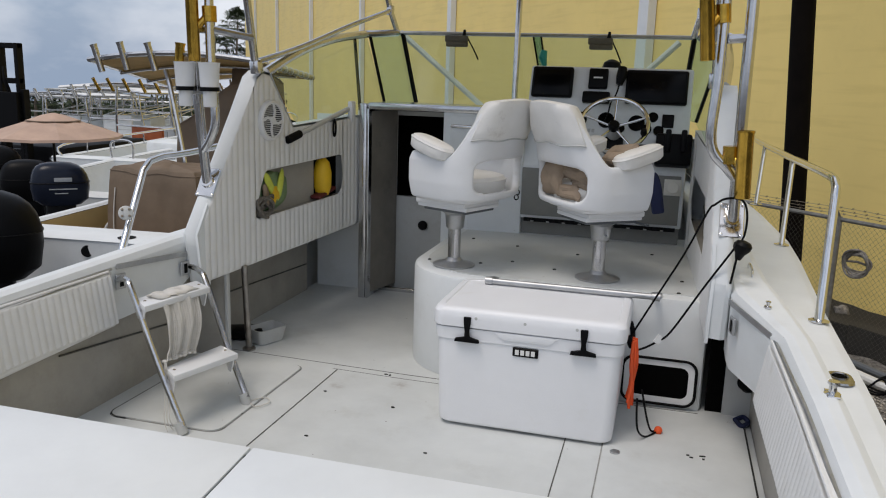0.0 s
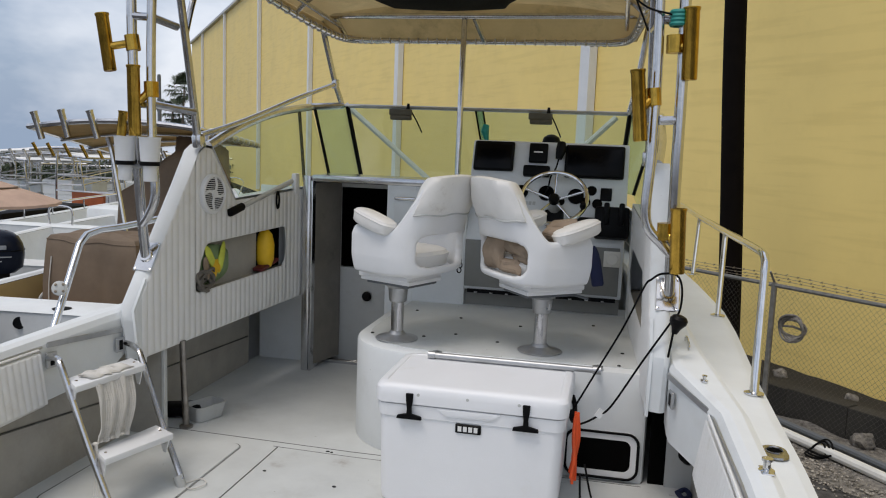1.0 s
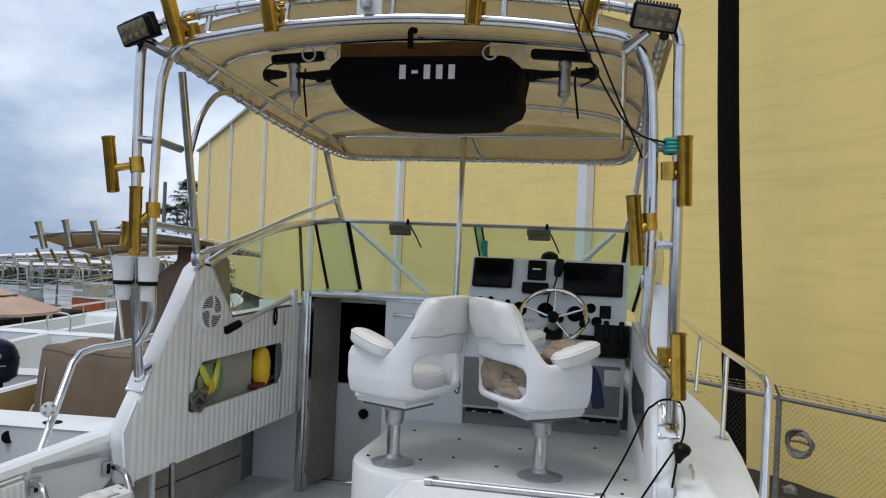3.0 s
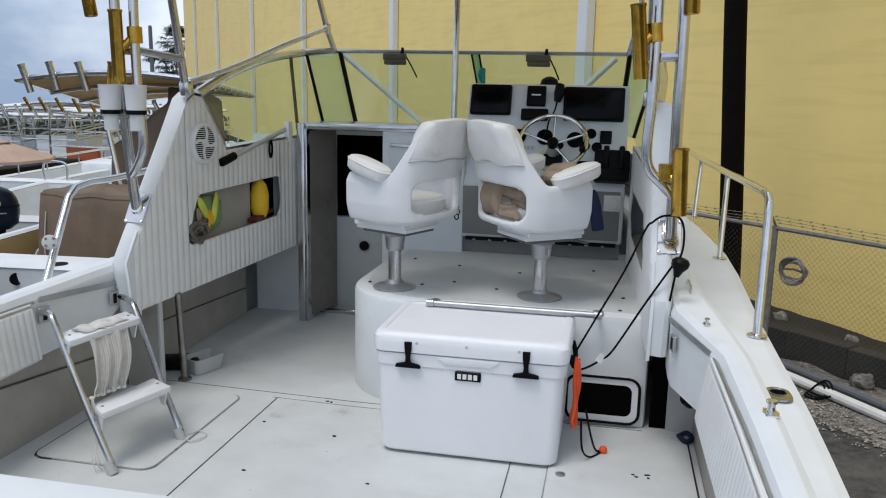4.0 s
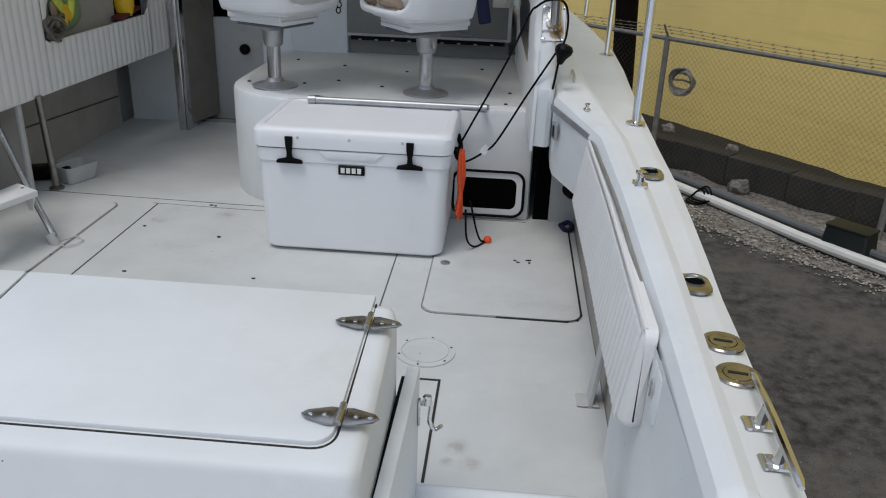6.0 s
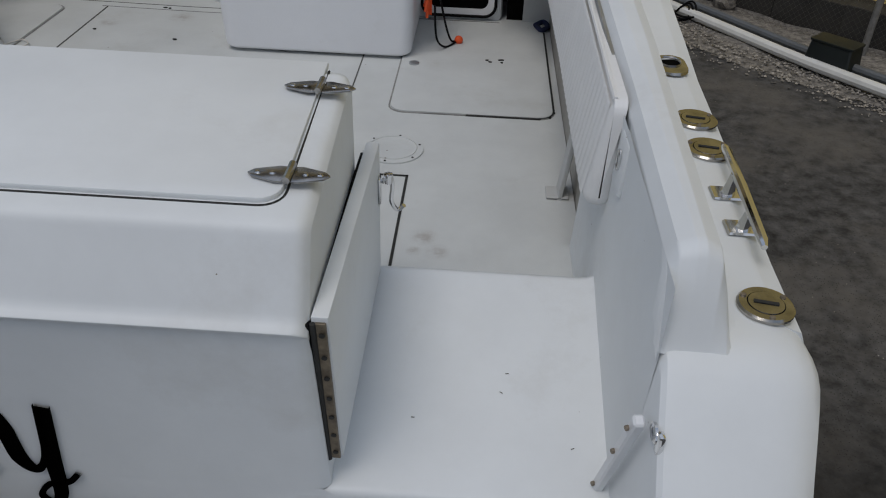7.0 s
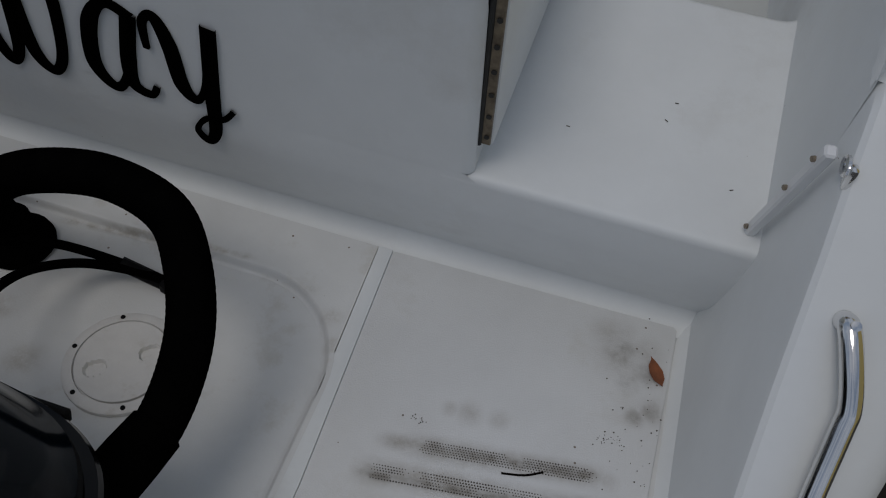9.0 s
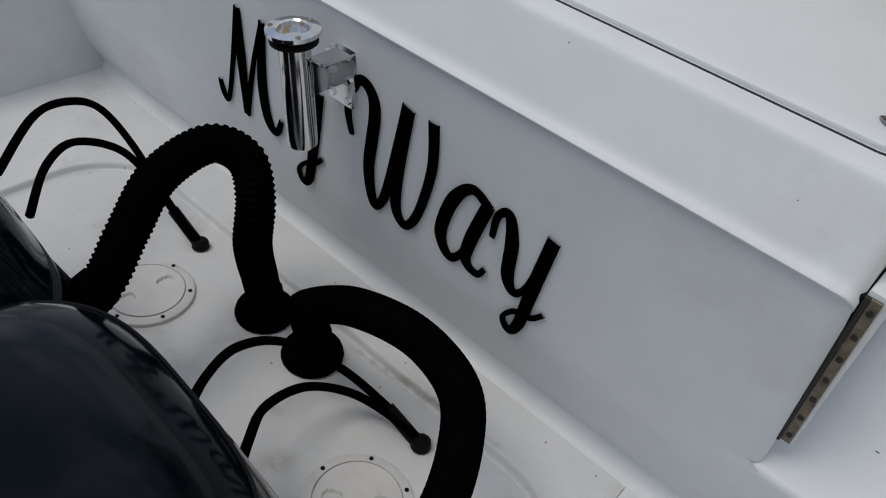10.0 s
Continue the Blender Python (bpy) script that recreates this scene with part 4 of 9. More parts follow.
# starboard and port quarters running down aft
for s, nm in ((1, "starboard"), (-1, "port")):
    fx = (lambda x: x) if s > 0 else flip
    rows = []
    for y, z, xi, xo in ((0.72, 0.383, 0.502, 0.7145), (0.66, 0.386, 0.500, 0.7165), (0.60, 0.388, 0.498, 0.719), (0.572, 0.386, 0.496, 0.718), (0.550, 0.379, 0.495, 0.716), (0.530, 0.366, 0.494, 0.713), (0.50, 0.338, 0.492, 0.709), (0.46, 0.30, 0.490, 0.703), (0.40, 0.243, 0.488, 0.695), (0.34, 0.1835, 0.485, 0.679), (0.28, 0.124, 0.482, 0.659), (0.20, 0.042, 0.480, 0.637), (0.12, -0.04, 0.479, 0.624), (-0.05, -0.18, 0.478, 0.602), (-0.6, -0.21, 0.478, 0.575)):
        zi = max(z, PZ + 0.03)
        rows.append([(fx(0.425), y, PZ - 0.006), (fx(0.442), y, PZ + 0.004), (fx(0.454), y, PZ + 0.016), (fx(lerp(0.460, xi, 0.1)), y, lerp(PZ + 0.035, zi, 0.1)), (fx(xi - 0.006), y, zi - 0.022), (fx(xi - 0.003), y, zi - 0.010), (fx(xi + 0.004), y, zi - 0.002), (fx(xi + 0.014), y, zi), (fx(xo - 0.075), y, z - 0.001), (fx(xo - 0.045), y, z - 0.006), (fx(xo - 0.022), y, z - 0.018), (fx(xo - 0.006), y, z - 0.038), (fx(xo), y, z - 0.07), (fx(xo - 0.04), y, z - 0.6), (fx(xo - 0.15), y, -1.2)])
    bm = B()
    loft(bm, rows)
    struct("wall_quarter_" + nm, bm, GEL, "white fibreglass stern quarter sloping down beside the platform", 30)

    # the doorway's side wall, up to the coaming
    bm = B()
    loft(bm, [[(fx(x), y, z) for x, z in ((0.462, PZ), (0.476, 0.08), (0.486, 0.30), (0.488, 0.37), (0.488, 0.49))] for y in (0.555, 0.7, 0.85, 1.03, 1.36)])
    struct("wall_doorway_" + nm, bm, GEL, "white side wall of the transom doorway", 60)

    # the coaming's rounded aft end
    rows = []
    full = side_section(0.63, s)
    full = [(full[3][0] + s * 0.001, 0.63, 0.30)] + full[3:25]
    deck = 0.386
    for y, k in ((0.63, 1.0), (0.628, 1.0), (0.620, 0.99), (0.609, 0.955), (0.600, 0.88), (0.582, 0.45), (0.567, 0.08), (0.560, -0.07)):
        rows.append([(x + (s * 0.006 * (1 - k) if j > 14 else 0), y, (deck + (z - deck) * k if z > deck else z) - (0.016 * min(1, max(0, (0.605 - y) / 0.03)) if j > 17 else 0)) for j, (x, _, z) in enumerate(full)])
    bm = B()
    loft(bm, rows)
    struct("trim_coaming_end_" + nm, bm, GEL, "rounded aft end of the white coaming", 80)

bm = B()
box(bm, -2.12, 0.54, -0.75, 0.66, -0.32, PZ)
struct("floor_swim_platform", bm, PLAT, "white fibreglass outboard platform floor")
# Near-black panel paints the shade inside the open locker.
bm = B()
box(bm, 0.33, 0.395, 2.97, 2.99, 0.0, 0.32)
struct("wall_locker_dark", bm, DARK, "dark open locker beside the helm platform")
bm = B()
box(bm, 0.395, 0.502, 2.955, 2.985, 0.0, 0.46)
struct("wall_locker_side", bm, GREY, "grey panel under the side deck")

# ---- windshield ----
PALEALU = mat("oxidised_aluminium", (0.55, 0.56, 0.56), 0.6, 0.4, vary=0.08, scale=10)
shield = thing("windshield", "green-tinted wraparound windshield in an aluminium frame with black gaskets", "windshield", (CX, 4.9, 1.1))
WS_SIDE = [(-1.79, 3.20, 1.315), (-1.82, 3.62, 1.425), (-1.835, 4.10, 1.515), (-1.865, 4.72, 1.578)]
top = [Vector(p) for p in spline(WS_SIDE, 5)]
for s in (-1, 1):
    fx = (lambda x: x) if s < 0 else flip
    tops = [(fx(p.x), p.y, p.z) for p in top]
    bots = [(fx(-1.755 + 0.02 * (i / len(top))), lerp(3.36, 4.75, i / (len(top) - 1)), lerp(1.06, 1.09, i / (len(top) - 1))) for i in range(len(top))]
    bots[0] = (fx(-1.78), 3.24, 1.30)
    bm = B()
    loft(bm, [tops, bots])
    part("side_pane", bm, GLASS, shield).visible_shadow = False
    bm = B()
    tube(bm, tops + [(fx(-1.72), 4.92, 1.60)], 0.024, 10)
    part("top_rail", bm, ALU, shield)
    bm = B()
    for a, b in (((-1.862, 4.50, 1.575), (-1.79, 4.43, 1.10)), ((-1.852, 4.74, 1.585), (-1.735, 4.75, 1.10))):
        tube(bm, [(fx(a[0]), a[1], a[2]), (fx(b[0]), b[1], b[2])], 0.011, 6)
    part("gasket", bm, BLACK, shield)
    bm = B()
    loft(bm, [[(fx(-1.852), 4.74, 1.585), (fx(-1.685), 4.92, 1.60)], [(fx(-1.735), 4.75, 1.10), (fx(-1.645), 5.15, 1.10)]])
    part("corner_pane", bm, GLASSG, shield).visible_shadow = False
    bm = B()
    tube(bm, [(fx(-1.685), 4.92, 1.60), (fx(-1.645), 5.15, 1.10)], 0.016, 6)
    part("corner_post", bm, BLACK, shield)
bm = B()
loft(bm, [[(-1.685, 4.92, 1.60), (flip(-1.685), 4.92, 1.60)], [(-1.645, 5.15, 1.10), (flip(-1.645), 5.15, 1.10)]])
part("front_pane", bm, GLASS, shield).visible_shadow = False
bm = B()
tube(bm, [(-1.72, 4.92, 1.60), (flip(-1.72), 4.92, 1.60)], 0.013, 8)
part("front_rail", bm, DULL, shield)
bm = B()
for xt, xb in ((-0.802, -0.735), (-0.753, -0.690)):
    tube(bm, [(xt, 4.915, 1.59), (xb, 5.13, 1.12)], 0.006, 6)
part("mullion_gasket", bm, BLACK, shield)
part("mullion", loft(B(), [[(-0.800, 4.918, 1.59), (-0.755, 4.918, 1.59)], [(-0.733, 5.133, 1.12), (-0.692, 5.133, 1.12)], [(-0.733, 5.140, 1.12), (-0.692, 5.140, 1.12)], [(-0.800, 4.925, 1.59), (-0.755, 4.925, 1.59)]], closed=False), GLASSG, shield)
OLIVE = mat("dull_olive_plastic", (0.115, 0.105, 0.075), 0.6, vary=0.15, scale=20)
for x in (-1.300, -0.374):
    bm = B()
    box(bm, x - 0.076, x + 0.076, 4.86, 4.90, 1.545, 1.588, 0.008)
    box(bm, x - 0.066, x + 0.078, 4.85, 4.89, 1.515, 1.548, 0.010)
    motor = part("wiper_motor", bm, OLIVE, shield, "dull olive wiper motor below the top rail")
    bm = tube(B(), [(x + 0.05, 4.88, 1.585), (x + 0.052, 4.88, 1.625)], [0.014, 0.008], 8)
    tube(bm, [(x + 0.07, 4.90, 1.57), (x + 0.10, 4.93, 1.51), (x + 0.13, 4.96, 1.44)], 0.005, 5)
    part("wiper_arm", bm, BLACK, motor)
for a, b in (((-1.93, 5.6, 1.64), (-1.262, 5.6, 1.10)), ((0.10, 5.5, 1.60), (-0.30, 5.5, 1.20))):
    bm = B()
    tube(bm, [a, b], 0.021, 8)
    solid("support_strut", bm, PALEALU, "pale aluminium strut in front of the windshield", "strut", group="struts before the windshield")
bm = B()
tube(bm, [(-0.71, 4.8, 1.5), (-0.715, 4.79, 1.46), (-0.70, 4.8, 1.40)], [0.02, 0.026, 0.012], 8)
solid("green_strap", bm, TEAL, "green strap tied to the windshield post", "strap")

# ---- helm console ----
helm = thing("helm_console", "white fibreglass helm console with instruments and switches", "console", (-0.2, 4.3, 0.47))
bm = B()
prism(bm, [(4.08, 0.56), (4.08, 0.86), (4.13, 0.95), (4.24, 1.17), (4.25, 1.20), (4.325, 1.400), (4.39, 1.402), (4.75, 1.16), (4.75, 0.56)], lambda u, v, k: (-0.70 + 0.89 * k, u, v), 0.012)
part("body", bm, GEL, helm)
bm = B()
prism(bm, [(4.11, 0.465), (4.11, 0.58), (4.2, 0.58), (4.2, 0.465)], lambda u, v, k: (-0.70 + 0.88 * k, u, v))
part("kick_board", bm, SHADED, helm)
# Thin panel added to carry the painted shade below the dash.
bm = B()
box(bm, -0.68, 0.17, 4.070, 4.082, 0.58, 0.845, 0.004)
part("knee_panel", bm, SHADED, helm, "grey panel below the dash")
bm = B()
box(bm, -0.66, 0.16, 4.07, 4.085, 0.545, 0.565)
for k in range(26):
    tube(bm, [(-0.65 + k * 0.031, 4.068, 0.562), (-0.64 + k * 0.031, 4.066, 0.548)], 0.006, 5)
rail = part("toe_rail", bm, BLACK, helm, "dark corroded trim strip above the kick board")
for k in range(9):
    part("tab", box(B(), -0.62 + 0.088 * k, -0.602 + 0.088 * k, 4.060, 4.069, 0.546, 0.553, 0.002, 1), DULL, rail)


def dash(x, z, off=0.0):
    """A place on the sloping instrument panels: x across, z up."""
    y = interp(z, [(0.86, 4.08), (0.95, 4.13), (1.17, 4.24), (1.20, 4.25), (1.415, 4.33)])
    return (x, y - off, z)


def panel(bm, x0, x1, z0, z1, thick, r, tilt):
    obox(bm, dash((x0 + x1) / 2, (z0 + z1) / 2, thick / 2), (x1 - x0, thick, z1 - z0), (-tilt, 0, 0), r, 3)


for x0, x1, z0, z1, m, lab in ((-0.685, -0.455, 1.225, 1.40, SCREEN, "black chart plotter with a blank screen"), (-0.165, 0.165, 1.205, 1.395, SCREEN, "large black chart plotter with a blank screen")):
    bm = B()
    panel(bm, x0, x1, z0, z1, 0.035, 0.012, 20)
    plot = part("chart_plotter", bm, BLACK, helm, lab)
    bm = B()
    obox(bm, dash((x0 + x1) / 2, (z0 + z1) / 2, 0.037), (x1 - x0 - 0.03, 0.004, z1 - z0 - 0.03), (-20, 0, 0), 0.002)
    part("screen", bm, SCREEN, plot)
bm = B()
panel(bm, -0.37, -0.265, 1.28, 1.395, 0.03, 0.008, 20)
rad = part("depth_display", bm, BLACK, helm, "small black square display")
bm = B()
obox(bm, dash(-0.318, 1.345, 0.032), (0.05, 0.003, 0.008), (-20, 0, 0))
part("caption_bar", bm, PRINT, rad)
bm = B()
panel(bm, -0.395, -0.245, 1.205, 1.268, 0.04, 0.01, 20)
part("vhf_radio", bm, BLACK, helm, "black marine radio")
bm = B()
tube(bm, [dash(-0.19, 1.40, 0.04), dash(-0.19, 1.36, 0.045), dash(-0.2, 1.31, 0.04)], [0.024, 0.03, 0.018], 10)
tube(bm, spline([dash(-0.2, 1.31, 0.04), dash(-0.21, 1.26, 0.05), dash(-0.235, 1.21, 0.05), dash(-0.245, 1.15, 0.04), dash(-0.26, 1.11, 0.02)], 5), 0.005, 6)
part("microphone", bm, BLACK, helm, "black hand microphone with a coiled lead")
bm = B()
lathe(bm, [(0.0, 0.0), (0.05, 0.0), (0.055, 0.03), (0.045, 0.06), (0.02, 0.075), (0, 0.078)], pose(-0.262, 4.45, 1.372))
solid("compass", bm, BLACK, "black domed compass on top of the dash", "compass")
for x, z, r in ((-0.40, 1.115, 0.042), (-0.255, 1.115, 0.045), (-0.09, 1.105, 0.045), (-0.175, 1.075, 0.026), (-0.005, 1.14, 0.028), (-0.035, 1.075, 0.028), (0.03, 1.07, 0.028), (-0.47, 1.15, 0.014), (-0.57, 1.16, 0.016), (-0.63, 1.16, 0.014)):
    bm = B()
    lathe(bm, [(0, 0), (r, 0), (r, 0.01), (r * 0.85, 0.014), (r * 0.8, 0.008), (0, 0.008)], Matrix.Translation(dash(x, z, 0.0)) @ pose(0, 0, 0, 90 - 26, 0, 0), 18)
    part("gauge", bm, SCREEN, helm)
bm = B()
obox(bm, dash(0.075, 1.125, 0.006), (0.062, 0.014, 0.075), (-26, 0, 0), 0.004)
part("switch_panel", bm, BLACK, helm, "black rocker switch panel")
bm = B()
for k in range(4):
    obox(bm, dash(-0.385 + 0.022 * k, 1.058, 0.002), (0.016, 0.003, 0.020), (-26, 0, 0))
part("maker_mark", bm, GREY, helm, "faded grey marks on the dash")
bm = B()
obox(bm, (0.115, 4.10, 0.975), (0.185, 0.11, 0.17), (-15, 0, 0), 0.015, 2)
obox(bm, (0.085, 4.06, 1.03), (0.03, 0.05, 0.12), (-10, 0, 0), 0.01)
obox(bm, (0.165, 4.06, 1.03), (0.03, 0.05, 0.12), (-10, 0, 0), 0.01)
part("throttle_control", bm, BLACK, helm, "black twin-lever engine control box")
bm = B()
obox(bm, dash(-0.045, 0.985, 0.003), (0.14, 0.01, 0.028), (-26, 0, 0), 0.003)
part("stereo", bm, BLACK, helm, "black stereo slot")
bm = B()
lathe(bm, [(0, 0), (0.036, 0), (0.036, 0.006), (0.028, 0.012), (0, 0.012)], Matrix.Translation((0.13, 4.066, 0.785)) @ pose(0, 0, 0, 90, 0, 0))
box(bm, 0.085, 0.175, 4.060, 4.0705, 0.742, 0.828, 0.003)
part("power_socket", bm, GELW, helm, "cream power socket plate")
wc = Vector((-0.200, 4.060, 1.103))
wr = Matrix.Translation(wc) @ pose(0, 0, 0, 90 - 42, 0, 0)
wheel = part("steering_hub", lathe(B(), [(0, 0.012), (0.022, 0.010), (0.030, 0.0), (0.030, -0.02), (0.026, -0.035), (0, -0.035)], wr), BLACK, helm, "black steering wheel hub")
part("steering_column", lathe(B(), [(0.022, -0.03), (0.028, -0.05), (0.046, -0.125), (0, -0.125)], wr), DULL, wheel, "grey cast steering column")
bm = B()
obox(bm, (-0.200, 4.125, 0.985), (0.105, 0.07, 0.085), (-26, 0, 0), 0.014, 2)
part("column_base", bm, BLACK, helm, "black boot below the steering column")
bm = B()
tube(bm, [wr @ Vector((0.178 * math.cos(a), 0.178 * math.sin(a), 0)) for a in np.linspace(0, 2 * math.pi, 48, endpoint=False)], 0.012, 10, closed=True)
part("wheel_rim", bm, CHROME, wheel, "polished steel wheel rim")
for k in range(5):
    bm = B()
    a = 2 * math.pi * k / 5 + 0.31
    tube(bm, [wr @ Vector((0.02 * math.cos(a), 0.02 * math.sin(a), -0.02)), wr @ Vector((0.174 * math.cos(a), 0.174 * math.sin(a), 0))], 0.006, 8)
    part("wheel_spoke", bm, CHROME, wheel)
bm = B()
lathe(bm, [(0, 0), (0.012, 0), (0.018, 0.02), (0.014, 0.045), (0, 0.05)], wr @ Matrix.Translation((0.160, -0.065, 0)))
part("wheel_knob", bm, BLACK, wheel)
bm = B()
box(bm, -1.10, -0.72, 4.062, 4.070, 0.92, 1.105, 0.003)
glove = solid("glove_box", bm, GEL, "white glove box door with a steel latch on the bulkhead", "cabinet")
bm = B()
obox(bm, (-1.035, 4.056, 1.054), (0.125, 0.016, 0.020), (0, 0, 0), 0.007, 3)
part("handle", bm, CHROME, glove, "polished steel latch handle")

# ---- pilot seats ----


FLANGE = mat("cast_aluminium", (0.48, 0.48, 0.48), 0.42, 0.8, vary=0.1, scale=20, bump=0.15)


def pad(bm, length, width, thick, m):
    """A stuffed pad with a piped seam round its edge."""
    n = 28
    rows = []
    for f, z in ((0.86, -0.5), (0.97, -0.36), (1.0, -0.05), (1.02, 0.12), (1.02, 0.2), (0.99, 0.26), (0.95, 0.40), (0.82, 0.5), (0.5, 0.56), (0.05, 0.57)):
        rows.append([(math.copysign(abs(math.cos(a)) ** 0.7, math.cos(a)) * width / 2 * f, math.copysign(abs(math.sin(a)) ** 0.7, math.sin(a)) * length / 2 * f, z * thick) for a in np.linspace(0, 2 * math.pi, n, endpoint=False)])
    t = loft(B(), rows, closed=True, caps=True)
    tube(t, [(math.copysign(abs(math.cos(a)) ** 0.7, math.cos(a)) * width / 2 * 1.01, math.copysign(abs(math.sin(a)) ** 0.7, math.sin(a)) * length / 2 * 1.01, 0.22 * thick) for a in np.linspace(0, 2 * math.pi, n, endpoint=False)], 0.0035, 6, closed=True)
    return merge(bm, t, m)


def seat(at, turn, hole, arm, label):
    s = thing("helm_chair", label, "chair", at, group="helm chairs")
    plan = [Vector(p) for p in spline([(-0.226, 0.150, 0), (-0.240, 0.03, 0), (-0.234, -0.10, 0), (-0.165, -0.182, 0), (0, -0.200, 0), (0.165, -0.182, 0), (0.234, -0.10, 0), (0.240, 0.03, 0), (0.226, 0.150, 0)], 22)]
    nu, nv = len(plan), 64
    lo = 0.330

    def high(u):
        k = abs(u - 0.5)
        t = min(1, max(0, (0.285 - k) / 0.105))
        return 0.180 + 0.03 * min(1, k / 0.5) ** 2 + 0.245 * (t * t * (3 - 2 * t)) - 0.02 * min(1, k / 0.2) ** 2 * t

    def place(i, j, off):
        u, v = i / (nu - 1), j / (nv - 1)
        z = v * high(u)
        p = plan[i]
        taper = 0.91 + 0.09 * min(1, z / 0.08) ** 0.5
        up = max(0, z - 0.17)
        q = Vector((p.x * (taper - 1.25 * up), p.y * taper - 0.30 * up, z))
        c = Vector((0, 0.03, z))
        d = (c - q)
        d.z = 0
        return q + d.normalized() * off

    def open_cell(i, j):
        u, v = (i + 0.5) / (nu - 1), (j + 0.5) / (nv - 1) * high((i + 0.5) / (nu - 1))
        return (abs(u - 0.5 - hole[0]) / hole[1]) ** 4 + (abs(v - 0.108) / 0.068) ** 4 < 1

    bm = B()
    O = [[bm.verts.new(place(i, j, 0)) for j in range(nv)] for i in range(nu)]
    I = [[bm.verts.new(place(i, j, 0.036)) for j in range(nv)] for i in range(nu)]
    solidc = {(i, j) for i in range(nu - 1) for j in range(nv - 1) if not open_cell(i, j)}
    for i, j in solidc:
        bm.faces.new((O[i][j], O[i + 1][j], O[i + 1][j + 1], O[i][j + 1]))
        bm.faces.new((I[i][j], I[i][j + 1], I[i + 1][j + 1], I[i + 1][j]))
        for di, dj, a, b in ((-1, 0, (0, 0), (0, 1)), (1, 0, (1, 0), (1, 1)), (0, -1, (0, 0), (1, 0)), (0, 1, (0, 1), (1, 1))):
            if (i + di, j + dj) not in solidc:
                bm.faces.new((O[i + a[0]][j + a[1]], O[i + b[0]][j + b[1]], I[i + b[0]][j + b[1]], I[i + a[0]][j + a[1]]))
    bmesh.ops.delete(bm, geom=[v for v in bm.verts if not v.link_faces], context="VERTS")
    bmesh.ops.recalc_face_normals(bm, faces=bm.faces)
    for _ in range(8):
        bmesh.ops.smooth_vert(bm, verts=bm.verts, factor=0.5, use_axis_x=True, use_axis_y=True, use_axis_z=True)
    prism(bm, [(-0.165, 0.16), (-0.185, 0.0), (-0.14, -0.135), (0.14, -0.135), (0.185, 0.0), (0.165, 0.16)], lambda u, v, k: (u, v, -0.012 + 0.045 * k), 0.012)
    m = Matrix.Translation(at) @ Matrix.Rotation(radians(turn), 4, "Z") @ Matrix.Translation((0, -0.055, lo))
    bmesh.ops.transform(bm, matrix=m, verts=bm.verts)
    link("shell", bm, SHELL, s, 60)
    # vinyl slip cover over the top of the back
    bm = B()
    rows = []
    ii = [i for i in range(nu) if abs(i / (nu - 1) - 0.5) < 0.205]
    for i in ii:
        col = []
        u = i / (nu - 1)
        h = high(u)
        z0 = min(h - 0.03, 0.268 + 0.012 * math.sin(u * 40) * 0.3)

        def rim(z, off):
            j = z / max(h, 1e-3) * (nv - 1)
            j0 = min(nv - 2, max(0, int(j)))
            return place(i, j0, off).lerp(place(i, j0 + 1, off), j - j0)
        for k in range(9):
            z = lerp(z0, h + 0.010, k / 8)
            sag = 0.004 * noise.noise(Vector((u * 14, z * 18, at[0])))
            col.append(rim(z, -(0.004 + 0.010 * min(1, k / 2) + sag - 0.006 * (k == 8))))
        col.append(rim(h + 0.017, 0.018))
        for k in range(6, -1, -1):
            col.append(rim(lerp(z0, h + 0.010, k / 6), 0.066 - 0.01 * (k == 6)))
        rows.append(col)
    loft(bm, rows, closed=True, caps=True)
    bmesh.ops.transform(bm, matrix=m, verts=bm.verts)
    cov = link("back_cover", bm, COVER, s, 60, "off-white vinyl slip cover with grey stains")
    bm = B()
    tube(bm, [m @ (r[0] + Vector((0, -0.002, 0))) for r in rows], 0.0035, 6)
    part("hem", bm, GREY, cov)
    for sg in (-1, 1):
        bm = pad(B(), 0.225, 0.112, 0.062, m @ pose(sg * 0.212, 0.048 + arm, high(0) + 0.018, 15, sg * -6, sg * 5))
        part("arm_pad", bm, COVER, s, "piped vinyl arm pad")
    bm = pad(B(), 0.36, 0.37, 0.085, m @ pose(0, 0.030, 0.062))
    part("seat_cushion", bm, COVER, s)
    mt = Matrix.Translation(at) @ Matrix.Rotation(radians(turn), 4, "Z")
    bm = B()
    box(bm, -0.130, 0.130, -0.15, 0.13, lo - 0.036, lo - 0.014, 0.004, 1)
    box(bm, -0.120, 0.120, -0.155, 0.125, lo - 0.052, lo - 0.034, 0.003, 1)
    bmesh.ops.transform(bm, matrix=mt, verts=bm.verts)
    part("slide_plate", bm, SHELL, s)
    bm = B()
    box(bm, -0.105, 0.105, -0.14, 0.10, lo - 0.066, lo - 0.053, 0.003, 1)
    tube(bm, [(0.10, 0.1, lo - 0.062), (0.17, 0.12, lo - 0.066)], 0.006, 6)
    bmesh.ops.transform(bm, matrix=mt, verts=bm.verts)
    part("slide_rail", bm, GPIPE, s)
    bm = lathe(B(), [(0.036, lo - 0.155), (0.040, lo - 0.15), (0.046, lo - 0.09), (0.075, lo - 0.068), (0.0, lo - 0.067)], Matrix.Translation(at), 20)
    tube(bm, [mt @ Vector(p) for p in ((0.03, 0, lo - 0.13), (0.06, 0.0, lo - 0.13), (0.062, 0, lo - 0.10))], 0.006, 6)
    part("swivel", bm, DULL, s, "grey cast aluminium swivel")
    bm = B()
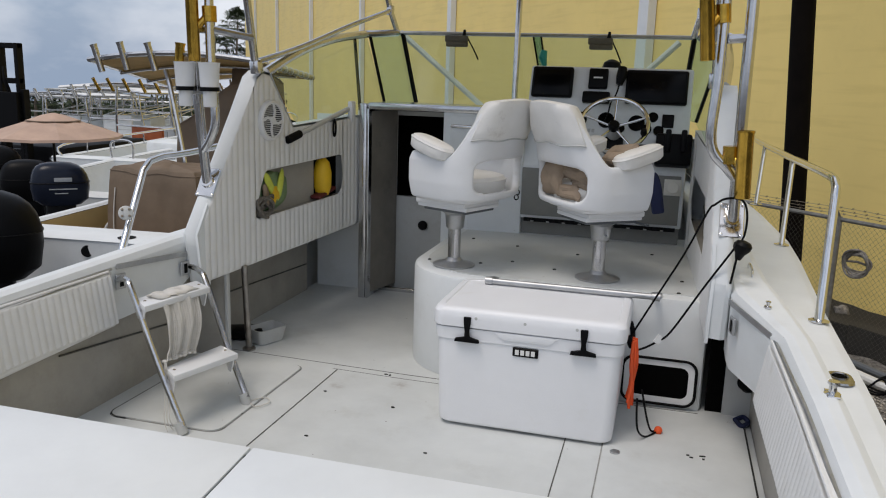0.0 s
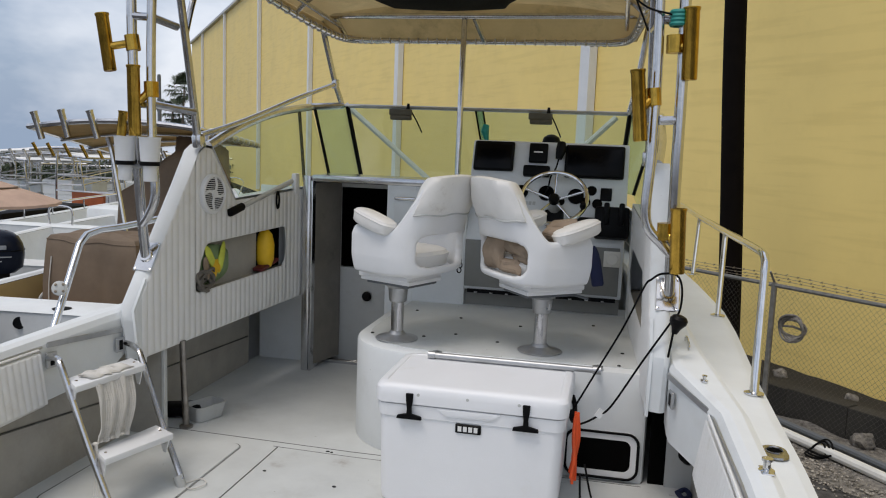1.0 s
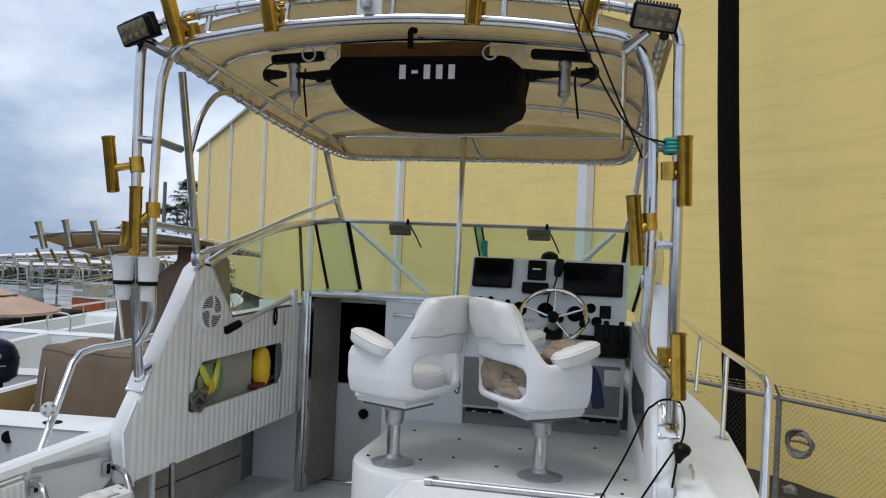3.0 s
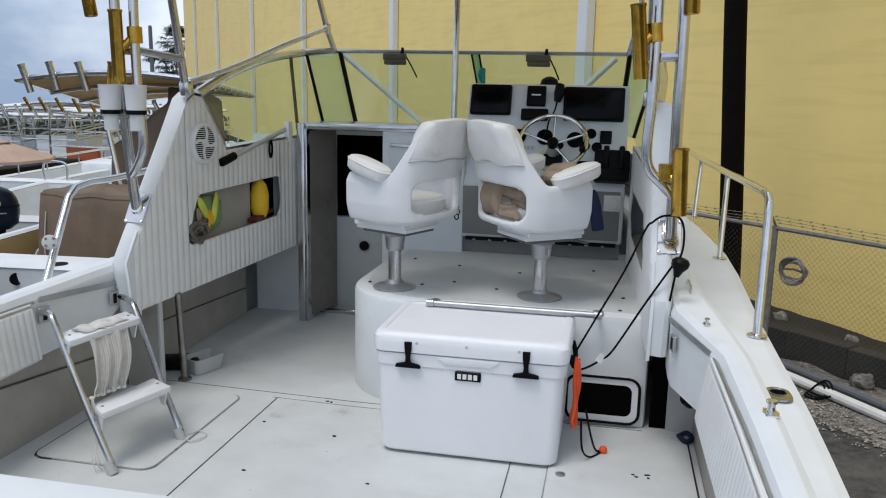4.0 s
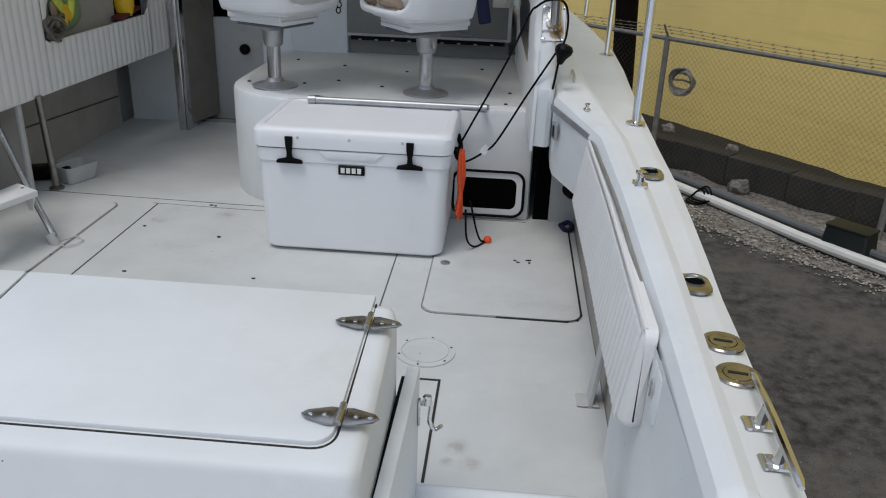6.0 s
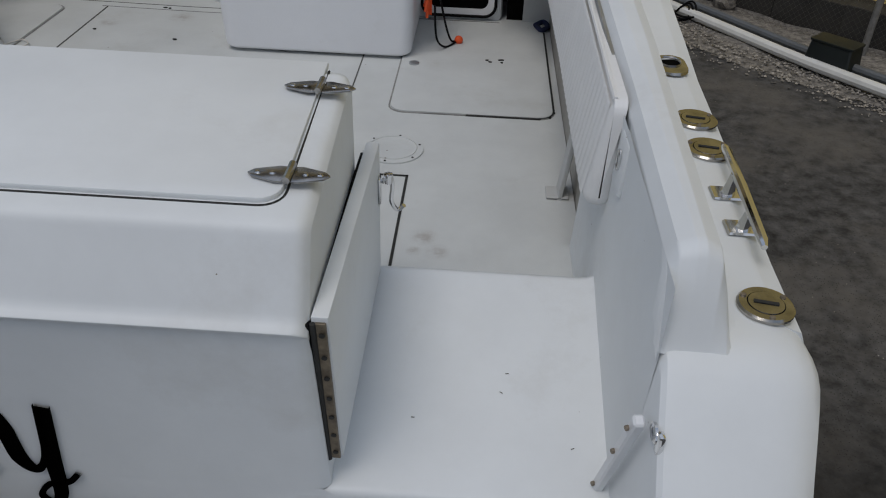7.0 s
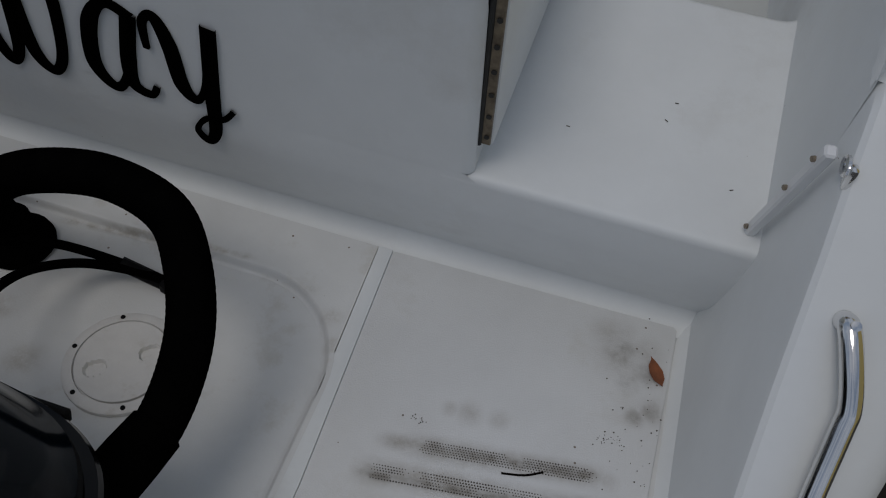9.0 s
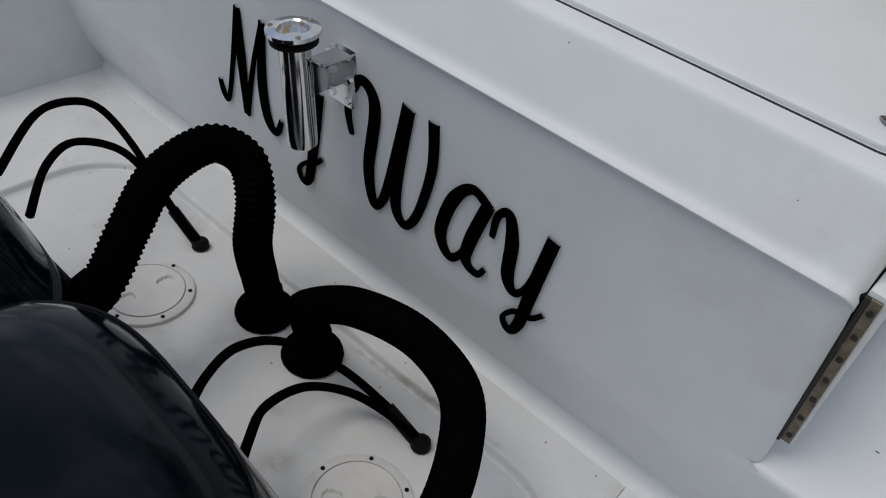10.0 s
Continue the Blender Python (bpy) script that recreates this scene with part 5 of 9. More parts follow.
    lathe(bm, [(0.029, 0.03), (0.029, lo - 0.15), (0, lo - 0.15)], Matrix.Translation(at), 24)
    part("pedestal", bm, ALU, s, "polished aluminium tube")
    bm = B()
    lathe(bm, [(0.098, 0.003), (0.098, 0.007), (0.088, 0.011), (0.056, 0.018), (0.040, 0.025), (0.036, 0.032), (0.029, 0.04)], Matrix.Translation(at), 28)
    part("base_flange", bm, FLANGE, s, "dull round cast base")
    return s


seat((-0.82, 3.165, 0.472), 66, (0.018, 0.150), -0.024, "white moulded helm chair with vinyl arm pads, turned to port")
seat((-0.162, 3.165, 0.472), -52, (0.0, 0.165), 0.020, "white moulded helm chair holding a khaki towel, turned to starboard")
towel = thing("towel", "crumpled khaki towel stuffed in the helm chair", "towel", (-0.25, 3.06, 0.86))
TURN = Matrix.Translation((-0.162, 3.165, 0)) @ Matrix.Rotation(radians(-52), 4, "Z")
for k, (corners, d, bulge) in enumerate((
        (((-0.17, 0.845), (0.005, 0.845), (-0.03, 0.99), (-0.17, 0.985)), 0.195, 0.035),
        (((-0.06, 0.840), (0.13, 0.845), (0.10, 0.905), (-0.03, 0.895)), 0.190, 0.045),
        (((-0.04, 0.925), (0.15, 0.915), (0.14, 0.985), (-0.07, 0.99)), 0.175, 0.030),
        (((-0.02, 0.885), (0.16, 0.880), (0.16, 0.935), (0.0, 0.93)), 0.160, 0.030),
        (((-0.17, 0.83), (0.17, 0.83), (0.17, 1.0), (-0.17, 1.0)), 0.120, 0.010),
        (((-0.02, 0.98), (0.20, 0.99), (0.19, 1.085), (0.02, 1.06)), -0.02, 0.060),
        (((0.05, 0.98), (0.21, 0.99), (0.20, 1.05), (0.09, 1.04)), 0.05, 0.045))):
    t = B()
    bmesh.ops.create_grid(t, x_segments=14, y_segments=14, size=0.5)
    for v in t.verts:
        a, b = v.co.x + 0.5, v.co.y + 0.5
        lowx, lowz = lerp(corners[0][0], corners[1][0], a), lerp(corners[0][1], corners[1][1], a)
        topx, topz = lerp(corners[3][0], corners[2][0], a), lerp(corners[3][1], corners[2][1], a)
        crumple = noise.noise(Vector((a * 2.6, b * 2.6, k * 7.0))) * 0.018 + noise.noise(Vector((a * 7, b * 7, k * 3.0))) * 0.005
        out = d + bulge * math.sqrt(16 * a * (1 - a) * b * (1 - b)) + crumple
        v.co = (lerp(lowx, topx, b), -out, lerp(lowz, topz, b))
    bmesh.ops.solidify(t, geom=t.faces, thickness=0.006)
    bmesh.ops.transform(t, matrix=TURN, verts=t.verts)
    part("fold", t, KHAKI, towel)
bm = B()
tube(bm, spline([(0.040, 3.40, 0.93), (0.050, 3.40, 0.88), (0.062, 3.40, 0.80), (0.072, 3.40, 0.745)], 4), [0.006, 0.012, 0.016, 0.02, 0.022, 0.025, 0.026, 0.027, 0.028, 0.028, 0.028, 0.028, 0.024], 8, flat=0.5)
solid("navy_cloth", bm, NAVY, "navy cloth hanging beside the helm chair", "cloth")
bm = B()
for k in range(3):
    tube(bm, [(-0.585 + 0.010 * math.cos(a) + 0.004 * (k % 2), 3.40, 0.822 - 0.024 * k + 0.013 * math.sin(a)) for a in np.linspace(0, 2 * math.pi, 12, endpoint=False)], 0.003, 5, closed=True)
solid("chain", bm, BLACK, "short dark chain hanging between the chairs", "chain")
bm = B()
tube(bm, [(-0.600, 2.865, 0.492), (-0.57, 2.865, 0.492), (-0.569, 2.865, 0.492), (0.079, 2.865, 0.492), (0.08, 2.865, 0.492), (0.112, 2.865, 0.492)], [0.017, 0.017, 0.013, 0.013, 0.017, 0.017], 12)
for x in (-0.585, 0.098):
    tube(bm, [(x, 2.865, 0.490), (x, 2.91, 0.484), (x, 2.965, 0.478)], 0.011, 8)
    tube(bm, [(x, 2.965, 0.4705), (x, 2.965, 0.482)], 0.022, 12)
solid("foot_rail", bm, DULL, "polished steel rail along the edge of the helm platform", "rail")

for x, y in ((-0.955, 3.226), (-0.71, 3.243), (0.20, 3.246), (0.185, 3.03), (-0.88, 3.80), (-0.576, 3.336), (0.057, 3.775), (-0.364, 3.253), (-0.30, 3.62), (-0.62, 3.70)):
    bm = B()
    lathe(bm, [(0.0085, 0.0), (0.0085, 0.003), (0.006, 0.005), (0, 0.005)], Matrix.Translation((x, y, 0.4725)), 10)
    solid("floor_plug", bm, SEAM, "small dark plug in the helm platform", "plug", group="helm platform plugs")

# ---- pipework top with canvas ----
def lean(x, z):
    return x - 0.028 * max(0, z - 0.85)


def tp(s, x, y, z):
    """A point of the pipework given for the port side, on either side."""
    return (lean(x if s < 0 else flip(x), z), y, z)


RT = 0.021
ttop = thing("t_top", "tall aluminium pipework top with a laced cream canvas roof", "boat top", (CX, 2.75, 0.8))
for s in (-1, 1):
    bm = B()
    tube(bm, [tp(s, *p) for p in spline([(-1.862 + (0.016 if s > 0 else 0), 2.785, 0.835), (-1.862 + (0.016 if s > 0 else 0), 2.766, 1.00), (-1.863 + (0.014 if s > 0 else 0), 2.748, 1.30), (-1.868 + (0.012 if s > 0 else 0), 2.75, 1.7), (-1.862 + (0.008 if s > 0 else 0), 2.75, 2.05), (-1.855, 2.75, 2.22)], 5)], RT, 12)
    part("aft_leg", bm, ALU, ttop)
    bm = B()
    tube(bm, [tp(s, *p) for p in spline([(-1.858, 2.765, 0.98), (-1.81, 2.745, 1.03), (-1.775 + (0.028 if s > 0 else 0), 2.735, 1.12), (-1.785 + (0.028 if s > 0 else 0), 2.74, 1.35), (-1.782 + (0.015 if s > 0 else 0), 2.75, 1.7), (-1.76, 2.75, 2.05), (-1.735, 2.75, 2.16)], 5)], RT * 0.92, 12)
    part("inner_leg", bm, ALU, ttop)
    bm = B()
    tube(bm, [tp(s, *p) for p in ((-1.765, 3.09, 1.32), (-1.76, 3.03, 1.6), (-1.75, 2.90, 2.17))], RT * 0.85, 12)
    lathe(bm, [(0.03, 0), (0.03, 0.05), (0.024, 0.06), (0, 0.06)], between(tp(s, -1.766, 3.10, 1.315), tp(s, -1.762, 3.05, 1.55)))
    part("front_leg", bm, ALU, ttop)
    for z in (1.49, 1.85):
        part("rung", tube(B(), [tp(s, -1.865, 2.75, z), tp(s, -1.783, 2.745, z - 0.005)], RT * 0.8, 10), ALU, ttop)
        part("rung", tube(B(), [tp(s, -1.783, 2.745, z), tp(s, -1.757, 3.04 - 0.35 * max(0, z - 1.5), z - 0.02)], RT * 0.8, 10), ALU, ttop)
    bm = B()
    tube(bm, [tp(s, *p) for p in spline([(-1.765, 3.07, 1.36), (-1.78, 3.6, 1.45), (-1.77, 4.3, 1.61), (-1.735, 4.88, 1.74)], 5)], 0.014, 10)
    part("side_brace", bm, ALU, ttop)
    bm = B()
    tube(bm, [tp(s, -1.70, 4.92, 1.60), tp(s, -1.735, 4.88, 1.74), tp(s, -1.80, 4.78, 2.16)], 0.019, 10)
    lathe(bm, [(0.024, -0.03), (0.026, 0), (0.024, 0.03)], Matrix.Translation(tp(s, -1.735, 4.88, 1.74)))
    part("fore_leg", bm, ALU, ttop)
    bm = B()
    rail = spline([(-1.80, 2.75, 2.26), (-1.775, 3.2, 2.20), (-1.76, 3.8, 2.13), (-1.735, 4.4, 2.075), (-1.69, 4.80, 2.045), (-1.60, 4.92, 2.037), (-1.4, 4.93, 2.035)], 6)
    tube(bm, [tp(s, *p) for p in rail], RT * 0.9, 12)
    part("side_rail", bm, ALU, ttop)
    bm = B()
    for k in range(2, len(rail) - 2):
        p = Vector(tp(s, *rail[k]))
        tube(bm, [p + Vector((0.0215 * math.cos(a), 0.003 * math.sin(a * 2), 0.0215 * math.sin(a))) for a in np.linspace(0, 2 * math.pi, 9, endpoint=False)], 0.004, 4, closed=True)
    tagged(part("lacing", bm, NET, ttop, "white cord lacing"), kind="stuff")
    bm = B()
    tube(bm, [tp(s, *p) for p in spline([(-1.757, 2.985, 1.80), (-1.748, 3.07, 2.0), (-1.75, 3.22, 2.13), (-1.765, 3.40, 2.175)], 5)], 0.014, 10)
    part("knee_brace", bm, ALU, ttop)
    bm = B()
    c = Vector((-1.858, 2.787, 0.834))
    t = B()
    box(t, -0.044, 0.044, -0.070, 0.070, -0.004, 0.004, 0.003, 1)
    for u, v in ((-0.036, -0.062), (0.036, -0.062), (-0.036, 0.062), (0.036, 0.062)):
        lathe(t, [(0.007, 0.004), (0.006, 0.007), (0, 0.008)], Matrix.Translation((u, v, 0)), 8)
    lathe(t, [(0.030, 0.004), (0.026, 0.014), (0, 0.014)], Matrix.Translation((0, 0.0, 0)), 14)
    px = c.x if s < 0 else flip(c.x) - 0.016
    merge(bm, t, pose(px, c.y, c.z, 56, 0, 0))
    part("base_plate", bm, CHROME, ttop, "polished base plate with four bolts")
bow = [(-1.735, 2.75, 2.16), (-1.71, 2.75, 2.215), (-1.64, 2.75, 2.262), (-1.5, 2.75, 2.288), (-1.2, 2.75, 2.325), (-0.75, 2.75, 2.345)]
full = [tp(-1, *p) for p in bow] + [tp(1, *p) for p in reversed(bow[:-1])]
bm = B()
tube(bm, spline(full, 4), RT, 12)
part("aft_bow", bm, ALU, ttop)
bow2 = [(-1.855, 2.75, 2.22), (-1.84, 2.755, 2.28), (-1.78, 2.76, 2.335), (-1.6, 2.77, 2.385), (-1.2, 2.78, 2.435), (-0.75, 2.78, 2.455)]
full2 = [tp(-1, *p) for p in bow2] + [tp(1, *p) for p in reversed(bow2[:-1])]
bm = B()
tube(bm, spline(full2, 4), RT, 12)
part("canvas_bow", bm, ALU, ttop)
bm = B()
pts = spline(full2, 4)
for k in range(4, len(pts) - 4, 1):
    p = pts[k]
    tube(bm, [p + Vector((0.002 * math.sin(a * 2), 0.0235 * math.cos(a), 0.0235 * math.sin(a))) for a in np.linspace(0, 2 * math.pi, 9, endpoint=False)], 0.0032, 4, closed=True)
tagged(part("bow_lacing", bm, GREY, ttop), kind="stuff")
for x in (-1.55, -1.2, -0.75, -0.3, 0.05):
    z1 = interp(abs(x - CX), [(0, 2.345), (0.45, 2.325), (0.75, 2.288), (0.9, 2.262)])
    part("bow_strut", tube(B(), [(lean(x, 2.3), 2.75, z1), (lean(x, 2.4), 2.775, z1 + 0.10)], 0.013, 8), ALU, ttop)
part("front_bar", tube(B(), [tp(-1, -1.4, 4.93, 2.035), tp(1, -1.4, 4.93, 2.035)], RT * 0.8, 12), ALU, ttop)
part("front_bar", tube(B(), [tp(-1, -1.80, 4.78, 2.170), tp(1, -1.80, 4.78, 2.180)], RT * 0.9, 12), ALU, ttop)
bm = B()
for k in range(28):
    p = Vector((lean(-1.62 + k * 0.064, 2.03), 4.93, 2.036))
    tube(bm, [p + Vector((0.003 * math.sin(a * 2), 0.0195 * math.cos(a), 0.0195 * math.sin(a))) for a in np.linspace(0, 2 * math.pi, 8, endpoint=False)], 0.004, 4, closed=True)
tagged(part("front_lacing", bm, NET, ttop), kind="stuff")
for y, z in ((3.15, 2.375), (3.7, 2.322), (4.25, 2.285)):
    bm = B()
    tube(bm, spline([tp(-1, -1.76, y, z - 0.185), tp(-1, -1.6, y, z - 0.075), tp(-1, -1.2, y, z - 0.02), tp(-1, CX, y, z), tp(1, -1.2, y, z - 0.02), tp(1, -1.6, y, z - 0.075), tp(1, -1.76, y, z - 0.185)], 5), 0.014, 10)
    part("roof_rib", bm, ALU, ttop)
for s in (-1, 1):
    part("roof_stringer", tube(B(), [tp(s, -1.66, 2.78, 2.245), tp(s, -1.665, 4.8, 2.105)], 0.014, 8), ALU, ttop)
bm = B()
rows = []
NX = 24
for j in range(21):
    v = j / 20
    y = lerp(2.79, 4.79, v)
    zs = lerp(2.27, 2.165, v ** 1.0)
    row = []
    for i in range(NX + 1):
        u = i / NX * 2 - 1
        w = lerp(1.085, 1.035, v)
        crown = lerp(0.175, 0.09, v) * (1 - abs(u) ** 2.4)
        sag = 0.006 * math.sin(v * 19) * (1 - u * u)
        row.append((lean(CX + u * w, 2.3), y, zs + crown + sag - (0.03 if abs(u) > 0.99 else 0)))
    rows.append(row)
rows.append([(lean(CX + (i / NX * 2 - 1) * 0.98, 2.1), 4.93, 2.045) for i in range(NX + 1)])
loft(bm, rows)
ob = part("canvas_roof", bm, CANVAS, ttop, "weathered cream canvas roof")
for s in (-1, 1):
    bm = B()
    loft(bm, [[tp(s, *p) for p in rail], [(lean(CX + (1 if s > 0 else -1) * lerp(1.085, 1.02, k / (len(rail) - 1)), 2.3), p[1] + 0.02, interp(p[1], [(2.79, 2.245), (4.79, 2.14)])) for k, p in enumerate(rail)]])
    part("canvas_side", bm, CANVAS, ttop)
bm = B()
tube(bm, [(lean(-0.845, 2.0), 4.80, 2.16), (lean(-0.85, 1.6), 4.74, 1.6), (-0.865, 4.70, 1.13)], 0.019, 12)
part("centre_post", bm, ALU, ttop)
for x in (-1.66, -0.735):
    part("front_strut", tube(B(), [tp(-1, x, 4.92, 2.04), tp(-1, x - 0.04, 4.79, 2.16)], 0.016, 8), ALU, ttop)

# rod holders on the pipework


def rod_holder(a, b, clamp, r, material, label):
    h = thing("rod_holder", label, "rod holder", a, group="gold rod holders")
    bm = B()
    L = (Vector(b) - Vector(a)).length
    lathe(bm, [(r * 0.9, 0), (r, 0.004), (r, L - 0.012), (r * 1.1, L - 0.008), (r * 1.1, L), (r * 0.93, L), (r * 0.9, 0.05), (0, 0.05)], between(a, b), 18)
    part("cup", bm, material, h)
    if clamp:
        bm = B()
        m = Vector(a).lerp(Vector(b), 0.42)
        tube(bm, [m, Vector(clamp)], r * 0.62, 10)
        d = (Vector(b) - Vector(a)).normalized()
        tube(bm, [Vector(clamp) - d * 0.032, Vector(clamp) + d * 0.032], r * 1.15, 14)
        part("clamp", bm, material, h)
    return h


GL = "gold anodised aluminium rod holder clamped to the pipework"
for s in (-1, 1):
    if s < 0:
        rod_holder(tp(s, -1.955, 2.72, 1.62), tp(s, -1.985, 2.72, 1.855), tp(s, -1.866, 2.75, 1.74), 0.026, GOLD, GL)
        rod_holder(tp(s, -1.838, 2.70, 1.355), tp(s, -1.835, 2.70, 1.645), tp(s, -1.783, 2.745, 1.55), 0.026, GOLD, GL)
    else:
        rod_holder((0.355, 2.72, 1.631), (0.347, 2.72, 1.886), (0.30, 2.745, 1.76), 0.028, GOLD, GL)
        rod_holder((0.199, 2.70, 1.407), (0.173, 2.70, 1.664), (0.235, 2.745, 1.57), 0.026, GOLD, GL)
rod_holder((0.361, 2.69, 0.931), (0.351, 2.69, 1.171), (0.315, 2.735, 1.08), 0.028, GOLD, GL)
for x, dx in ((-1.68, -0.05), (-1.275, -0.02), (-0.455, 0.03), (-0.03, 0.06)):
    z = interp(abs(x - CX), [(0, 2.34), (0.45, 2.325), (0.75, 2.288), (0.93, 2.262)])
    rod_holder((x, 2.70, z - 0.03), (x + dx, 2.62, z + 0.235), (lean(x, z) + 0.045, 2.775, z + 0.05), 0.031, GOLD, "gold anodised rocket-launcher rod holder on the top bow")

# flood lights
AMBER = mat("amber_led", (0.34, 0.27, 0.13), 0.35, 0.3, vary=0.2, scale=60)
LEDS = mat("led_reflector", (0.24, 0.22, 0.17), 0.3, 0.6, vary=0.3, scale=50)
for x, y, z, roll, turn, sgn in ((-1.858, 2.66, 2.287, -13, -14, -1), (0.222, 2.66, 2.302, 8, 8, 1)):
    fl = thing("flood_light", "black finned LED flood light on the top corner", "lamp", (x, y, z), group="flood lights")
    fm = Matrix.Translation((x, y, z)) @ pose(0, 0, 0, 20, roll, turn)
    housing = part("housing", merge(B(), box(B(), -0.085, 0.085, -0.022, 0.022, -0.048, 0.048, 0.014, 3), fm), BLACK, fl)
    for k in range(13):
        part("fin", merge(B(), box(B(), -0.074 + k * 0.012, -0.070 + k * 0.012, 0.02, 0.055, -0.044, 0.056), fm), BLACK, housing)
    lens = part("lens", merge(B(), box(B(), -0.074, 0.074, -0.026, -0.020, -0.038, 0.038, 0.004, 2), fm), LEDS, fl, "clear lens over LED rows")
    for i in range(4):
        for j in range(2):
            part("led", lathe(B(), [(0.010, 0), (0.011, 0.003), (0.005, 0.004), (0, 0.002)], fm @ pose(-0.052 + 0.035 * i, -0.0262, -0.018 + 0.036 * j, 90, 0, 0), 10), AMBER, lens)
    part("bracket", tube(B(), [(x - 0.02 * sgn, y + 0.03, z - 0.04), (x - 0.10 * sgn, 2.74, 2.21)], [0.016, 0.024], 10), ALU, fl)

# the gear bag under the roof
bag = thing("gear_bag", "black canvas gear bag slung under the roof", "bag", (-0.79, 3.25, 2.0))
bm = B()
outline = [(-0.35, 2.268), (-0.40, 2.225), (-0.395, 2.15), (-0.37, 2.095), (-0.325, 2.04), (-0.26, 2.0), (-0.19, 1.972), (-0.05, 1.964), (0.10, 1.958), (0.25, 1.962), (0.375, 1.972), (0.40, 2.0), (0.478, 2.04), (0.495, 2.09), (0.490, 2.14), (0.505, 2.23), (0.46, 2.268)]
rows = []
for t, sc in ((0, 0.93), (0.10, 0.985), (0.3, 1.0), (0.7, 1.0), (0.9, 0.985), (1.0, 0.93)):
    rows.append([(-0.805 + u * 0.97 * sc + 0.008 * noise.noise(Vector((u * 9, t * 4, 0))), 3.10 + 0.5 * t + 0.012 * noise.noise(Vector((u * 6, v * 6, t * 3))), 2.20 + (v - 2.18) * (0.95 if v > 2.15 else 0.90) * sc) for u, v in outline])
loft(bm, rows, closed=True, caps=True)
part("body", bm, BAGBLK, bag)
for k in range(5):
    bm = B()
    x = -0.828 + k * 0.055
    box(bm, x - 0.014, x + 0.014, 3.078, 3.086, 2.206 - (0.007 if k == 1 else 0.031), 2.206 + (0.007 if k == 1 else 0.031), 0.001, 1)
    part("printed_mark", bm, PRINT, bag, "white printed bar")
for x in (-1.235, -1.13, -0.43, -0.315):
    bm = B()
    tube(bm, [(x + 0.03 * math.cos(a), 3.0, 2.268 + 0.03 * math.sin(a)) for a in np.linspace(0, 2 * math.pi, 16, endpoint=False)], 0.0045, 6, closed=True)
    part("hang_ring", bm, DULL, bag, "grey metal ring")

FLAP = mat("brown_canvas", (0.13, 0.062, 0.016), 0.9, vary=0.25, scale=7, bump=0.3, bscale=250)
bm = loft(B(), [[(lerp(-1.135, -0.455, k / 16), 3.125 + 0.01 * math.sin(k * 0.9) + d, z) for k in range(17)] for d, z in ((0.0, 2.25), (0.0, 2.30), (0.0, 2.347), (0.008, 2.347), (0.008, 2.25))])
part("flap", bm, FLAP, bag, "dark brown canvas flap")
bm = tube(B(), spline([(-0.79, 3.06, 2.30), (-0.79, 3.05, 2.345), (-0.785, 3.04, 2.375), (-0.77, 3.06, 2.38)], 5), 0.014, 8)
part("strap", bm, BLACK, bag)
# fishing reels hung from the ribs
for x, sg in ((-1.38, -1), (-0.13, 1)):
    r = thing("fishing_reel", "silver and black fishing reel hung under the roof", "fishing reel", (x, 3.2, 2.2), group="fishing reels")
    bm = B()
    lathe(bm, [(0.018, -0.085), (0.028, -0.075), (0.030, -0.06), (0.026, -0.055), (0.026, 0.045), (0.030, 0.05), (0.030, 0.065), (0.020, 0.08), (0, 0.082)], pose(x, 3.2, 2.20, 8, 0, 0), 18)
    part("spool", bm, DULL, r)
    bm = B()
    obox(bm, (x - 0.02 * sg, 3.18, 2.295), (0.26, 0.05, 0.045), (0, 4 * sg, 0), 0.016, 2)
    part("foot", bm, BLACK, r)
    bm = B()
    tube(bm, [(x + 0.03 * sg, 3.17, 2.215), (x + 0.07 * sg, 3.16, 2.214), (x + 0.12 * sg, 3.16, 2.212)], [0.012, 0.022, 0.024], 10)
    lathe(bm, [(0.0, -0.02), (0.028, -0.012), (0.028, 0.012), (0, 0.02)], pose(x + 0.12 * sg, 3.16, 2.212, 0, 90, 0), 14)
    part("crank", bm, BLACK, r)
    bm = B()
    tube(bm, [(x - 0.02 * sg, 3.18, 2.215), (x - 0.10 * sg, 3.17, 2.21), (x - 0.20 * sg, 3.17, 2.215)], [0.014, 0.020, 0.026], 10)
    lathe(bm, [(0.0, -0.03), (0.024, -0.02), (0.03, 0.0), (0.024, 0.02), (0, 0.03)], pose(x - 0.14 * sg, 3.17, 2.205, 25, 0, 0), 12)
    part("rod_butt", bm, BLACK, r)
    bm = tube(B(), spline([(x + 0.01, 3.2, 2.125), (x, 3.2, 2.10), (x - 0.006, 3.2, 2.06), (x - 0.004, 3.2, 2.035)], 4), [0.012, 0.012, 0.011, 0.009, 0.008, 0.007, 0.006, 0.006, 0.005, 0.005, 0.005, 0.005, 0.004], 8)
    part("swivel", bm, DULL, r)
    bm = tube(B(), spline([(x + 0.05, 3.2, 2.25), (x + 0.045, 3.2, 2.18), (x + 0.055, 3.2, 2.10), (x + 0.065, 3.2, 2.025)], 5), 0.005, 6)
    part("strap", bm, BLACK, r)
    bm = tube(B(), spline([(x + 0.06 * sg, 3.17, 2.28), (x + 0.13 * sg, 3.17, 2.25), (x + 0.14 * sg, 3.17, 2.20), (x + 0.07 * sg, 3.17, 2.16)], 5), 0.004, 6)
    part("cable_loop", bm, BLACK, r)

